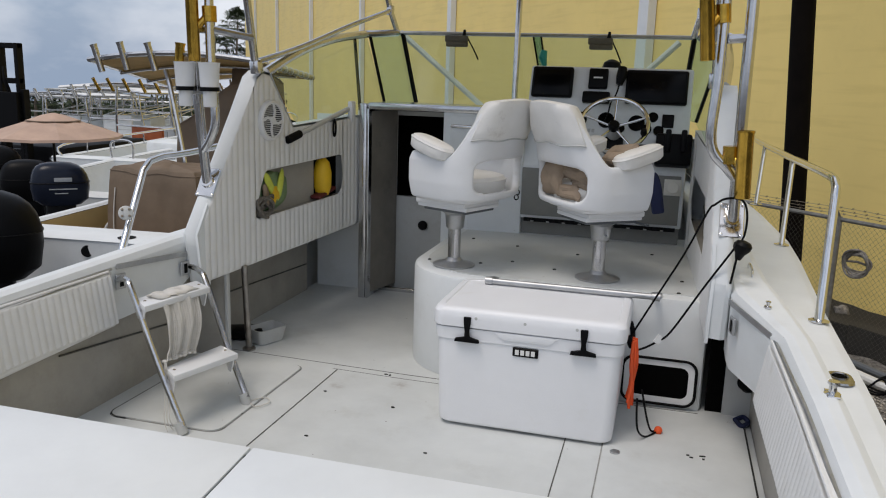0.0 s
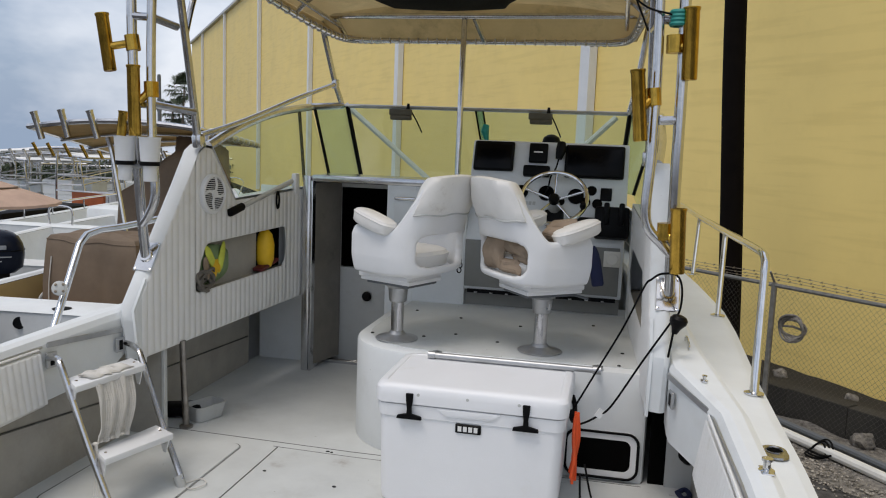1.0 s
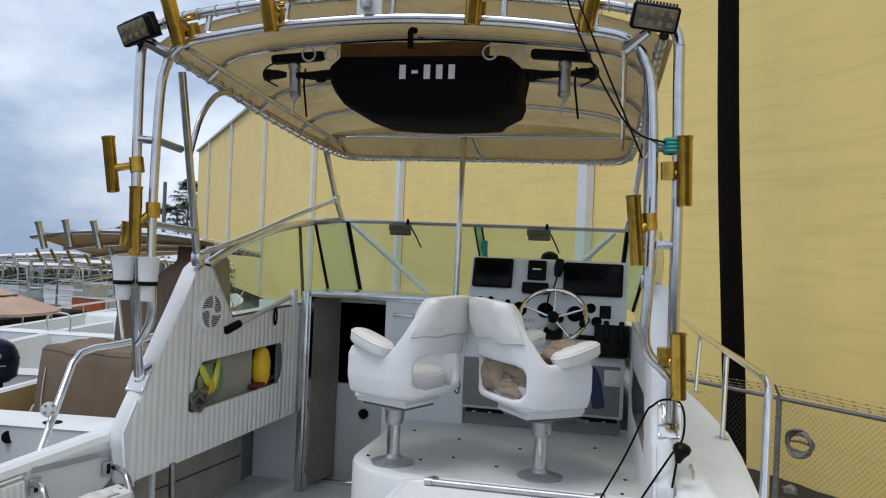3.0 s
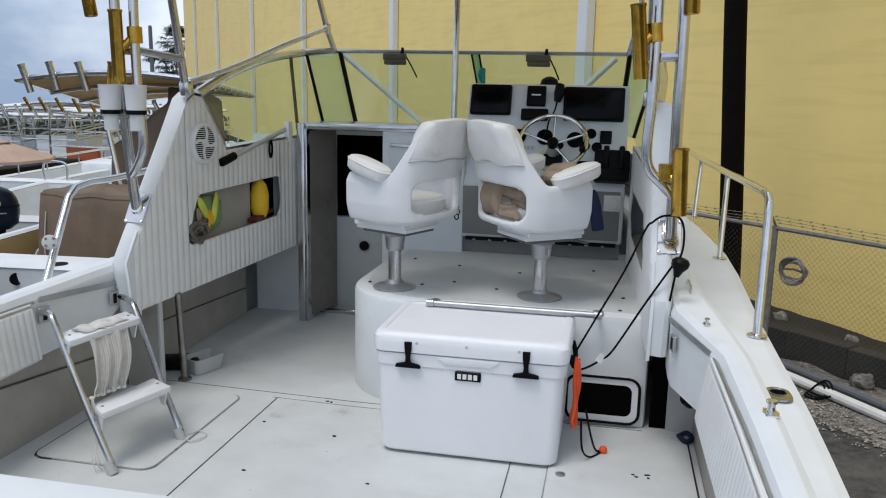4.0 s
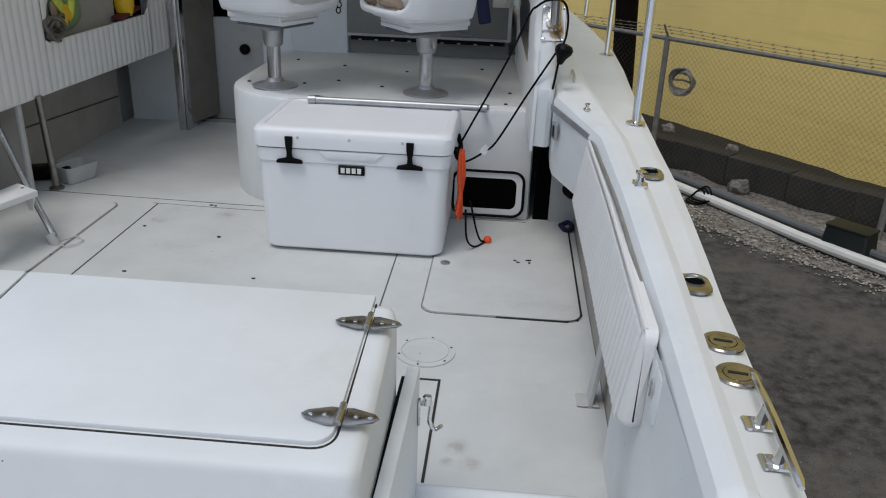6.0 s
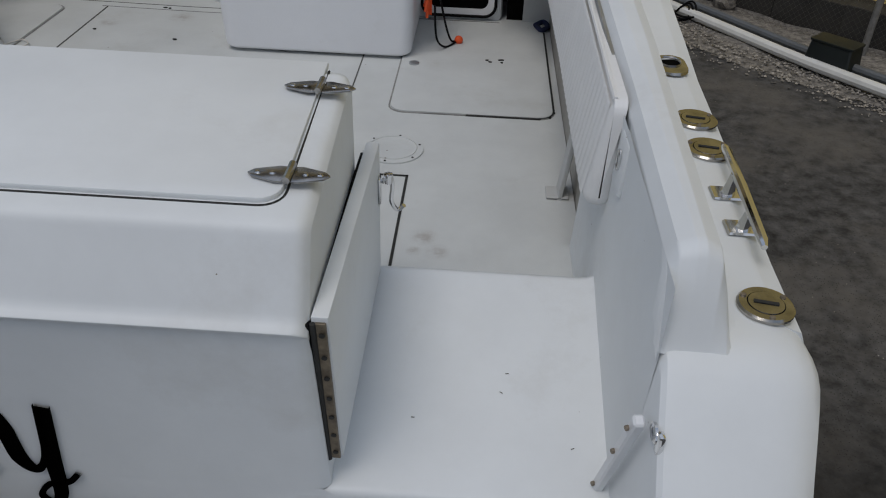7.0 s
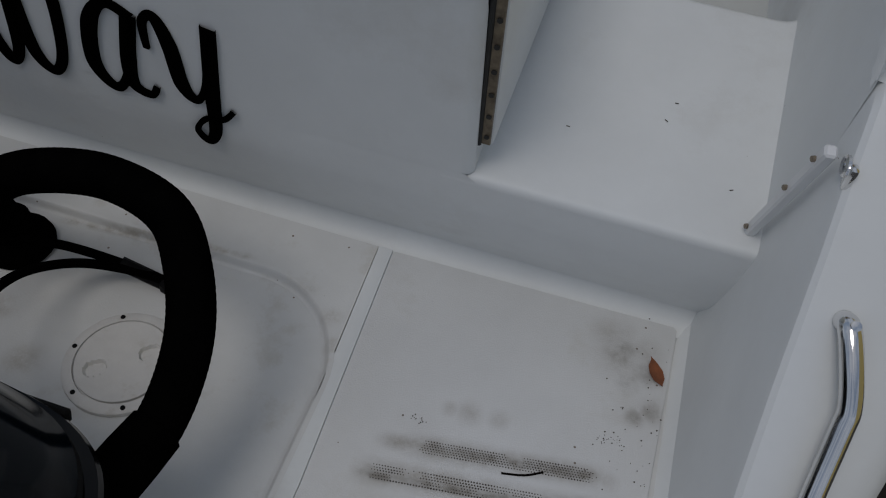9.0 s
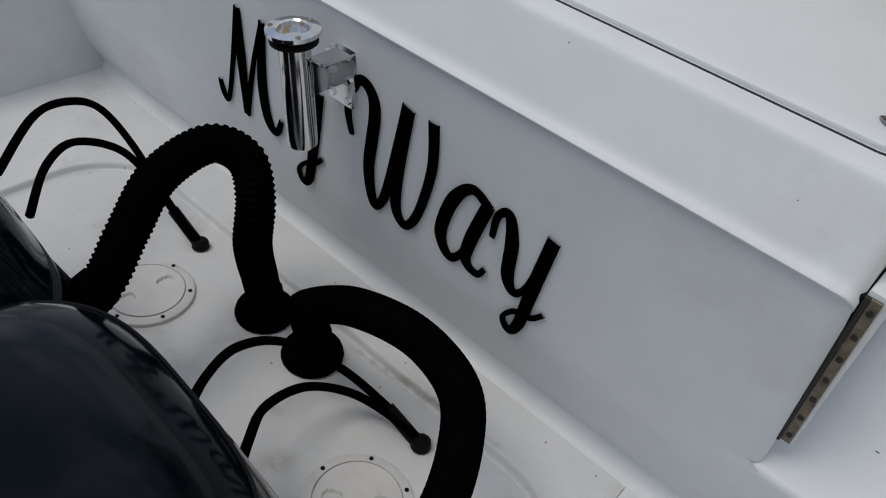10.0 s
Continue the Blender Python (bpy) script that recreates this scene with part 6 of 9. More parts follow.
# aerial mount and outrigger lines
bm = B()
box(bm, -0.935, -0.83, 2.742, 2.752, 2.335, 2.445, 0.004, 1)
solid("mounting_plate", bm, WHITEM, "white mounting plate on the top bow", "plate")
bm = B()
tube(bm, [(-0.895, 2.72, 2.38), (-0.885, 2.72, 2.44), (-0.87, 2.72, 3.6)], [0.014, 0.010, 0.007], 8)
lathe(bm, [(0.022, -0.02), (0.026, 0.0), (0.02, 0.025)], Matrix.Translation((-0.89, 2.72, 2.40)), 10)
solid("aerial", bm, DULL, "thin whip aerial standing on the top bow", "aerial")
bm = B()
tube(bm, [(-1.29, 3.0, 2.44), (-2.2, 3.2, 3.25)], 0.020, 8)
solid("outrigger_pole", bm, BLACK, "black outrigger pole reaching out over the side", "pole")
bm = B()
tube(bm, [(-1.30, 2.98, 2.42), (-2.3, 3.1, 3.1)], 0.003, 4)
tube(bm, [(-1.31, 2.97, 2.42), (-2.6, 3.0, 3.2)], 0.003, 4)
solid("outrigger_line", bm, BLACK, "thin dark lines running to the outrigger", "line")
bm = B()
tube(bm, spline([(0.14, 2.66, 2.5), (-0.10, 2.66, 2.42), (0.12, 2.70, 1.95), (0.28, 2.72, 1.86)], 8), 0.004, 5)
tube(bm, spline([(-0.13, 2.66, 2.55), (0.02, 2.66, 2.20), (0.2, 2.70, 1.80)], 8), 0.004, 5)
solid("dark_line", bm, BLACK, "dark cords strung from the top to the pipework", "line")
bm = B()
for k in range(4):
    tube(bm, [(0.31 + 0.03 * math.cos(a), 2.745 + 0.032 * math.sin(a), 1.83 + 0.014 * k) for a in np.linspace(0, 2 * math.pi, 12, endpoint=False)], 0.009, 6, closed=True)
solid("cord_wrap", bm, TEAL, "teal cord wrapped round the pipework", "cord")
bm = B()
obox(bm, (-0.09, 2.70, 2.56), (0.03, 0.03, 0.12), (0, 12, 0), 0.008)
obox(bm, (-0.10, 2.70, 2.48), (0.04, 0.03, 0.05), (0, -12, 0), 0.008)
solid("line_clip", bm, BLACK, "black outrigger clip on the top bow", "clip")

# cup holders on the port legs
for x in (-1.880, -1.765):
    c = thing("cup_holder", "white plastic cup holder with a black band", "cup holder", (x, 2.66, 1.2), group="cup holders")
    bm = B()
    lathe(bm, [(0.026, 1.170), (0.028, 1.175), (0.028, 1.245), (0.038, 1.25), (0.043, 1.345), (0.046, 1.352), (0.041, 1.352), (0.038, 1.29), (0, 1.29)], Matrix.Translation((x, 2.67, 0)), 22)
    part("cup", bm, SHELL, c)
    bm = B()
    lathe(bm, [(0.0400, 1.235), (0.0400, 1.252), (0.029, 1.252), (0.029, 1.235)], Matrix.Translation((x, 2.67, 0)), 22)
    part("band", bm, BLACK, c)
bm = B()
tube(bm, [(-1.885, 2.69, 1.225), (-1.85, 2.745, 1.225), (-1.765, 2.69, 1.225)], 0.008, 6)
solid("cup_bracket", bm, DULL, "grey bracket holding the cup holders", "bracket")

# bow rails on the starboard side deck, and the port side rail
for s in (1, -1):
    r = thing("deck_rail", "polished steel deck rail on three stanchions", "rail", ((0.668 if s > 0 else flip(0.62)), 2.60, 0.52), group="deck rails")
    fx = (lambda x: x) if s > 0 else flip
    if s > 0:
        rail = spline([(0.48, 7.0, 1.013), (0.61, 5.91, 0.990), (0.649, 5.04, 0.977), (0.680, 3.95, 0.984), (0.694, 3.19, 0.997), (0.696, 2.97, 0.999)], 5) + [Vector(p) for p in ((0.696, 2.90, 0.993), (0.695, 2.86, 0.969), (0.693, 2.843, 0.925))] + [Vector((0.668, 2.705, 0.505))]
        feet = (((0.668, 3.85, 0.565), (0.680, 3.90, 0.98)), ((0.630, 4.83, 0.626), (0.650, 4.87, 0.977)))
    else:
        rail = spline([(0.45, 3.9, 1.02), (0.64, 3.2, 0.93), (0.70, 2.95, 0.915)], 4) + [Vector(p) for p in ((0.712, 2.87, 0.90), (0.714, 2.82, 0.86))] + [Vector((0.64, 2.52, 0.500))]
        feet = ()
    bm = B()
    tube(bm, [(fx(p.x), p.y, p.z) for p in rail], 0.0165, 12)
    part("rail", bm, CHROME, r)
    for a, b in feet:
        bm = B()
        tube(bm, [(fx(a[0]), a[1], a[2]), (fx(b[0]), b[1], b[2])], 0.013, 10)
        part("stanchion", bm, CHROME, r)
    for p in [f[0] for f in feet] + [tuple(rail[-1])]:
        bm = B()
        lathe(bm, [(0.036, 0.0), (0.036, 0.004), (0.03, 0.006), (0.019, 0.009), (0, 0.009)], Matrix.Translation((fx(p[0]), p[1], p[2] - 0.002)), 18)
        part("base", bm, CHROME, r)
    if s < 0:
        bm = B()
        q = Vector((fx(0.67), 2.62, 0.70))
        lathe(bm, [(0, -0.013), (0.030, -0.013), (0.032, 0.0), (0.031, 0.011), (0.028, 0.013), (0, 0.013)], Matrix.Translation(q + Vector((0.012, -0.012, 0))) @ pose(0, 0, 0, 70, 0, 35), 16)
        part("clamp", bm, GREY, r, "grey four-bolt rail clamp")
        bm = B()
        for a in (45, 135, 225, 315):
            lathe(bm, [(0.0065, 0.012), (0.005, 0.018), (0, 0.019)], Matrix.Translation(q + Vector((0.012, -0.012, 0))) @ pose(0, 0, 0, 70, 0, 35) @ Matrix.Translation((0.021 * math.cos(radians(a)), 0.021 * math.sin(radians(a)), 0)), 8)
        part("bolts", bm, RUST, r)

# ---- cool box ----
cool = thing("cool_box", "large white rotomoulded cool box standing on the floor", "cool box", (-0.34, 2.7, 0))
CB = Matrix.Translation((-0.352, 2.70, 0))


def cb(bm):
    bmesh.ops.transform(bm, matrix=CB, verts=bm.verts)
    return bm


bm = B()
rows = []
for z, w, d in ((0.012, 0.650, 0.43), (0.02, 0.668, 0.444), (0.05, 0.674, 0.449), (0.33, 0.692, 0.455), (0.352, 0.694, 0.455), (0.356, 0.706, 0.466), (0.402, 0.712, 0.470)):
    rows.append([(u, v, z) for u, v in rrect(w, d, 0.042, 6)])
loft(bm, rows, closed=True, caps=True)
link("body", cb(bm), ROTO, cool, 25)
for sx in (-1, 1):
    bm = box(B(), sx * 0.235 - 0.075, sx * 0.235 + 0.075, -0.19, 0.19, 0.0, 0.016, 0.004, 1)
    part("skid", cb(bm), ROTO, cool)
bm = B()
prism(bm, [(-0.12, 0.400), (0.12, 0.400), (0.085, 0.372), (-0.085, 0.372)], lambda u, v, k: (u, -0.226 - 0.014 * k, v), 0.004)
part("latch_guard", cb(bm), ROTO, cool)
bm = B()
rows = []
for z, w, d in ((0.406, 0.716, 0.474), (0.409, 0.724, 0.482), (0.440, 0.726, 0.484), (0.462, 0.722, 0.480), (0.474, 0.708, 0.466), (0.479, 0.690, 0.450), (0.4795, 0.655, 0.416), (0.476, 0.648, 0.410), (0.476, 0.40, 0.30)):
    rows.append([(u, v, z) for u, v in rrect(w, d, 0.045, 6)])
loft(bm, rows, closed=True, caps=True)
lid = link("lid", cb(bm), ROTO, cool, 30)
for x in (-0.19, -0.005, 0.185):
    bm = B()
    tube(bm, [(x, -0.2425, 0.446), (x, -0.236, 0.446)], 0.006, 8)
    part("plug", cb(bm), GREY, lid)
for x in (-0.222, 0.212):
    bm = B()
    prism(bm, [(x - 0.014, 0.462), (x + 0.014, 0.462), (x + 0.012, 0.43), (x + 0.008, 0.405), (x + 0.010, 0.384), (x + 0.045, 0.376), (x + 0.048, 0.364), (x - 0.048, 0.364), (x - 0.045, 0.376), (x - 0.010, 0.384), (x - 0.008, 0.405), (x - 0.012, 0.43)], lambda u, v, k: (u, -0.236 - 0.016 * k, v - 0.012), 0.003)
    part("latch", cb(bm), RUBBER, cool, "black rubber T latch")
bm = B()
box(bm, -0.048, 0.048, -0.235, -0.220, 0.315, 0.350, 0.003, 1)
tag = part("name_plate", cb(bm), BLACK, cool, "black maker's plate with white bars")
for k in range(4):
    bm = box(B(), -0.038 + k * 0.020, -0.024 + k * 0.020, -0.2375, -0.2345, 0.323, 0.342)
    part("bar", cb(bm), PRINT, tag)
for sx in (-1, 1):
    bm = B()
    tube(bm, spline([(sx * 0.360, -0.09, 0.40), (sx * 0.372, -0.085, 0.36), (sx * 0.375, 0.0, 0.34), (sx * 0.372, 0.085, 0.36), (sx * 0.360, 0.09, 0.40)], 4), 0.010, 8)
    part("rope_handle", cb(bm), RUBBER, cool, "black rope handle")

# orange float line by the cool box
floats = thing("float_line", "bundle of orange cord hung on the cool box", "cord", (0.06, 2.6, 0.15))
for k in range(7):
    bm = B()
    x = 0.030 + 0.005 * (k % 3)
    y = 2.59 + 0.009 * k
    tube(bm, spline([(x, y, 0.385), (x + 0.006 * math.sin(k), y, 0.30), (x + 0.006 * math.cos(k * 2), y + 0.01, 0.22), (x - 0.004 + 0.010 * math.sin(k * 3), y - 0.01, 0.145 - 0.025 * (k % 2))], 5), [0.005 + 0.004 * math.sin(math.pi * j / 15) for j in range(16)], 6)
    part("strand", bm, ORANGE, floats)
bm = B()
tube(bm, spline([(0.06, 2.58, 0.17), (0.07, 2.56, 0.06), (0.10, 2.60, 0.012), (0.141, 2.66, 0.012)], 6), 0.004, 6)
tube(bm, spline([(0.075, 2.62, 0.19), (0.10, 2.63, 0.08), (0.12, 2.66, 0.015), (0.141, 2.67, 0.012)], 6), 0.004, 6)
solid("black_loop", bm, BLACK, "thin black cord loops on the floor", "cord")
bm = B()
bmesh.ops.create_uvsphere(bm, u_segments=16, v_segments=10, radius=0.016, matrix=Matrix.Translation((0.148, 2.665, 0.017)))
solid("orange_bead", bm, ORANGE, "small orange float bead on the floor", "float")

# black cord from the pipework to the cool box
rope = thing("bungee_line", "thin black knobbed cord looped from pipework to cool box", "cord", (0.07, 2.62, 0.40))
bm = B()
tube(bm, spline([(0.03, 2.66, 0.325), (0.072, 2.66, 0.344), (0.116, 2.66, 0.375), (0.161, 2.66, 0.419), (0.262, 2.66, 0.60), (0.351, 2.66, 0.752), (0.380, 2.665, 0.80), (0.383, 2.675, 0.88), (0.362, 2.69, 0.925), (0.309, 2.70, 0.925), (0.271, 2.67, 0.905), (0.249, 2.66, 0.880), (0.184, 2.66, 0.722), (0.102, 2.66, 0.556), (0.005, 2.66, 0.36)], 8), 0.0042, 6)
part("cord", bm, RUBBER, rope)
part("tail", tube(B(), [(0.364, 2.655, 0.73), (0.350, 2.65, 0.624)], 0.0042, 6), RUBBER, rope)
bm = B()
lathe(bm, [(0, -0.036), (0.010, -0.034), (0.018, -0.012), (0.031, 0.006), (0.033, 0.022), (0.024, 0.034), (0.010, 0.038), (0, 0.038)], pose(0.374, 2.652, 0.748, 0, 14, 0), 10)
part("knob", bm, BLACK, rope)
bm = B()
obox(bm, (0.118, 2.655, 0.383), (0.026, 0.004, 0.034), (0, 35, 20))
solid("paper_tag", bm, PRINT, "white paper tag on the cord", "tag")

STRIP_A, STRIP_C, STRIP_S = (0.4625, 2.27, 0.553), (0.3735, 2.855, 0.522), (0.352, 2.60, 0.572)
STAINST = mat("dull_stainless", (0.30, 0.28, 0.26), 0.35, 1.0, vary=0.2, scale=20)
# ---- side bolsters ----
for s, nm in ((1, "starboard"), (-1, "port")):
    fx = (lambda x: x) if s > 0 else flip
    b = thing("side_bolster", "white ribbed vinyl coaming bolster with piped edges", "cushion", (fx(0.46), 1.6, 0.33), group="coaming bolsters")
    bm = B()
    t = B()
    box(t, 0.425, 0.484, 1.06, 2.275 if s > 0 else 2.240, 0.325, 0.545, 0.026, 3)
    for v in t.verts:
        lean_out = 0.032 * (v.co.z - 0.325) / 0.22 if v.co.x < 0.455 else 0.0
        v.co.x = fx(v.co.x + lean_out + interp(v.co.y, [(1.06, 0.012), (1.5, 0.006), (2.2, -0.002)]))
        v.co.z += interp(v.co.y, [(1.06, -0.035), (1.7, 0.0)])
    merge(bm, t)
    part("pad", bm, VINYL, b)
    bm = B()
    ribbed(bm, 1.09, 2.255 if s > 0 else 2.220, lambda y: 0.338 + interp(y, [(1.06, -0.035), (1.7, 0)]), lambda y: 0.532 + interp(y, [(1.06, -0.035), (1.7, 0)]), lambda y: None, lambda y, z, d: (fx(0.4245 - d + 0.032 * (z - 0.325 - interp(y, [(1.06, -0.035), (1.7, 0)])) / 0.22 + interp(y, [(1.06, 0.012), (1.5, 0.006), (2.2, -0.002)])), y, z), 0.032, 0.0035 if s > 0 else 0.006)
    link("ribbed_face", bm, VINYL, b, 60)
    bm = B()
    tube(bm, [(fx(0.461 + interp(y, [(1.06, 0.012), (1.5, 0.006), (2.2, -0.002)])), y, 0.543 + interp(y, [(1.06, -0.035), (1.7, 0)])) for y in np.linspace(1.08, 2.26 if s > 0 else 2.225, 12)], 0.005, 6)
    part("piping", bm, VINYL, b)
    bm = tube(B(), [(fx(interp(y, [(1.06, 0.497), (1.7, 0.487), (2.25, 0.470)]) - 0.004), y, interp(y, [(1.1, 0.500), (1.7, 0.540), (2.25, 0.548)])) for y in np.linspace(1.1, 2.25, 10)], 0.006, 6)
    part("retaining_strip", bm, DULL, b, "dull metal strip behind the cushion")

for s in (1, -1):
    fx = (lambda x: x) if s > 0 else flip
    bm = B()
    a, c = STRIP_A, STRIP_S if s > 0 else STRIP_C
    d = Vector((fx(c[0]), c[1], c[2])) - Vector((fx(a[0]), a[1], a[2]))
    mid = (Vector((fx(c[0]), c[1], c[2])) + Vector((fx(a[0]), a[1], a[2]))) / 2
    obox(bm, mid + Vector((-0.004 * s, 0, 0)), (0.006, d.length, 0.022), (math.degrees(math.asin(d.z / d.length)), 0, math.degrees(math.atan2(-d.x, d.y))), 0.002, 1)
    solid("metal_strip", bm, DULL, "dull grey metal strip screwed below the coaming edge", "strip", group="coaming strips")
    for y, z in (((2.55, 0.497),) if s > 0 else ((2.645, 0.470), (2.285, 0.492))):
        bm = B()
        x = interp(y, [(2.2, 0.474), (2.62, 0.354)] if s > 0 else [(2.2, 0.474), (2.85, 0.378)]) - 0.010
        obox(bm, (fx(x), y, z), (0.010, 0.05, 0.062), (0, 0, 12 * s), 0.003, 1)
        so = tagged(new("ladder_socket"), "metal socket plate in the coaming face", "socket", "ladder sockets")
        so.location = (fx(x), y, z)
        part("plate", bm, DULL, so)
        bm = B()
        obox(bm, (fx(x - 0.003), y, z), (0.008, 0.022, 0.045), (0, 0, 12 * s), 0.003, 1)
        part("slot", bm, BLACK, so)

# ---- boarding steps hooked to the port coaming ----
lad = thing("boarding_ladder", "folding aluminium boarding ladder with two white treads", "ladder", (-1.5, 2.2, 0))
L0, L1 = Vector((-1.545, 2.065, 0.0)), Vector((-1.462, 2.385, 0.0))
for foot, topp, hook in ((L0, Vector((-1.80, 2.15, 0.50)), Vector((-1.975, 2.29, 0.49))), (L1, Vector((-1.752, 2.575, 0.44)), Vector((-1.935, 2.70, 0.46)))):
    bm = B()
    tube(bm, spline([foot + Vector((0, 0, 0.03)), foot.lerp(topp, 0.5), topp, topp + Vector((-0.04, 0.03, 0.03)), topp.lerp(hook, 0.6) + Vector((0, 0, 0.025)), hook], 5), 0.0125, 10)
    part("rail", bm, ALU, lad)
    bm = B()
    tube(bm, [foot + Vector((0, 0, 0.001)), foot + Vector((-0.018, 0, 0.045))], 0.020, 12)
    part("foot", bm, GREY, lad, "grey rubber foot")
TREADS = (((-1.666, 2.141), (-1.580, 2.072), (-1.490, 2.376), (-1.605, 2.440), 0.220), ((-1.812, 2.184), (-1.715, 2.105), (-1.648, 2.440), (-1.757, 2.510), 0.462))
for *quad, z in TREADS:
    part("tread", prism(B(), quad, lambda u, v, k: (u, v, z - 0.026 * k), 0.006), SHELL, lad)
    for (u0, v0), (u1, v1) in ((quad[0], quad[1]), (quad[3], quad[2])):
        c = Vector(((u0 + u1) / 2, (v0 + v1) / 2, z))
        ax = (Vector((quad[2][0] - quad[1][0], quad[2][1] - quad[1][1], 0))).normalized() * (0.024 if (u0, v0) == quad[0] else -0.024)
        part("tread_bolt", lathe(B(), [(0.006, 0), (0.005, 0.002), (0, 0.003)], Matrix.Translation(c + ax), 8), RUST, lad)
        out = Vector((u0 - u1, v0 - v1, 0)).normalized()
        q = c + ax * 0.3
        part("tread_gusset", prism(B(), [(-0.045, -0.026), (0.035, -0.026), (0.0, -0.09), (-0.02, -0.09)], lambda u, v, k: q + out * u + Vector((0, 0, v)) + ax.normalized() * (0.006 * k - 0.003)), SHELL, lad)
# the mesh net draped over the treads
NA, NB = Vector((-1.722, 2.205, 0.462)), Vector((-1.682, 2.385, 0.462))
NC, ND = Vector((-1.655, 2.135, 0.245)), Vector((-1.615, 2.265, 0.245))


def net_at(u, v):
    if v < 0.14:
        k = v / 0.14
        p = NA.lerp(NB, u) + Vector((-0.075, 0.02, 0.0)) * (1 - k) + Vector((0, 0, 0.012 * math.sin(k * 3.14)))
    else:
        k = (v - 0.14) / 0.86
        p = NA.lerp(NB, u).lerp(NC.lerp(ND, u), k) + Vector((0.028, -0.01, 0)) * math.sin(math.pi * min(1, k * 1.1)) ** 0.7
    p = p + Vector((0.007 * math.sin(u * 19 + v * 2), 0.0, 0.004 * math.sin(u * 11)))
    return p + 0.006 * Vector((noise.noise(Vector((u * 3, v * 3, 1))), noise.noise(Vector((u * 3, v * 3, 4))), 0))


bm = B()
for k in range(14):
    for off in (-0.016, 0.016):
        tube(bm, [net_at((k + 0.5) / 14 + off + 0.010 * math.sin(v * 2.6 + off * 99), v / 90) for v in range(91)], 0.0021, 4)
for k in range(46):
    v = (k + 0.5) / 46
    tube(bm, [net_at(u / 42, v + 0.006 * math.sin(u * 1.9)) for u in range(43)], 0.0019, 4)
net = thing("mesh_net", "off-white crocheted mesh draped over the ladder treads", "net", NC)
tagged(part("mesh", bm, NET, net), kind="stuff")
bm = B()
rows = []
for i in range(9):
    u = i / 8
    rows.append([NA.lerp(NB, u) + Vector((-0.02 + 0.034 * math.cos(a) * (1 + 0.25 * math.sin(i * 2.7)), 0.01 * math.sin(a * 2 + i), 0.003 + 0.012 * max(-0.1, math.sin(a)) * (1 + 0.6 * math.sin(i * 2.1)))) for a in np.linspace(0, 2 * math.pi, 14, endpoint=False)])
loft(bm, rows, closed=True, caps=True)
link("bunched_top", bm, NET, net, 70)
bm = B()
for i in range(7):
    q = NC.lerp(ND, i / 6)
    bmesh.ops.create_icosphere(bm, subdivisions=2, radius=0.011, matrix=Matrix.Translation(q + Vector((-0.006, 0, 0.004 * (i % 2)))) @ Matrix.Diagonal((1.1, 1.0, 0.6, 1)))
part("gathered_foot", bm, NET, net)
for k in range(3):
    part("string", tube(B(), spline([NC + Vector((0.004 * k, -0.01, 0.0)), Vector((-1.64 + 0.01 * k, 2.10, 0.14)), Vector((-1.62 + 0.012 * k, 2.06, 0.05)), Vector((-1.60 + 0.01 * k, 2.05 + 0.02 * k, 0.006))], 6), 0.0018, 5), NET, net)
bm = tube(B(), spline([(-1.46, 2.40, 0.009), (-1.42, 2.46, 0.009), (-1.38, 2.42, 0.009), (-1.41, 2.36, 0.009), (-1.45, 2.39, 0.009)], 6), 0.0025, 5)
solid("loose_string", bm, NET, "loose white string lying on the floor", "string")

# support pole, tray and small things under the port side
bm = B()
tube(bm, [(-1.785, 2.985, 0.004), (-1.790, 2.978, 0.20), (-1.794, 2.97, 0.42)], 0.0155, 12)
lathe(bm, [(0.032, 0.0), (0.032, 0.008), (0.018, 0.016), (0, 0.016)], Matrix.Translation((-1.785, 2.985, 0.0)), 16)
solid("support_pole", bm, STAINST, "steel support pole under the port cabin side", "pole")
bm = B()
rows = []
for z, w, d in ((0.003, 0.15, 0.095), (0.075, 0.178, 0.12), (0.079, 0.186, 0.128), (0.079, 0.172, 0.114), (0.012, 0.146, 0.09)):
    rows.append([(u, v, z) for u, v in rrect(w, d, 0.02, 3)])
loft(bm, rows, closed=True, caps=True)
bmesh.ops.transform(bm, matrix=pose(-1.765, 3.125, 0, 0, 0, 68), verts=bm.verts)
solid("plastic_tray", bm, GREY, "grey plastic tray on the floor by the pole", "tray")
bm = B()
obox(bm, (-1.90, 3.13, 0.030), (0.20, 0.12, 0.055), (0, 0, 25), 0.02, 2)
solid("dark_pouch", bm, BLACK, "small dark bundle beside the tray", "bundle")

post = thing("partition", "grey partition board with a pale edge under the side deck", "partition", (-1.87, 2.86, 0.0))
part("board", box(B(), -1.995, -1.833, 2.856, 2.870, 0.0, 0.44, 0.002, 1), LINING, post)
# Paler strip added to paint the light on the board's edge.
part("edging", box(B(), -1.832, -1.815, 2.850, 2.876, 0.0, 0.44, 0.003, 1), GREY, post, "pale grey edge strip")

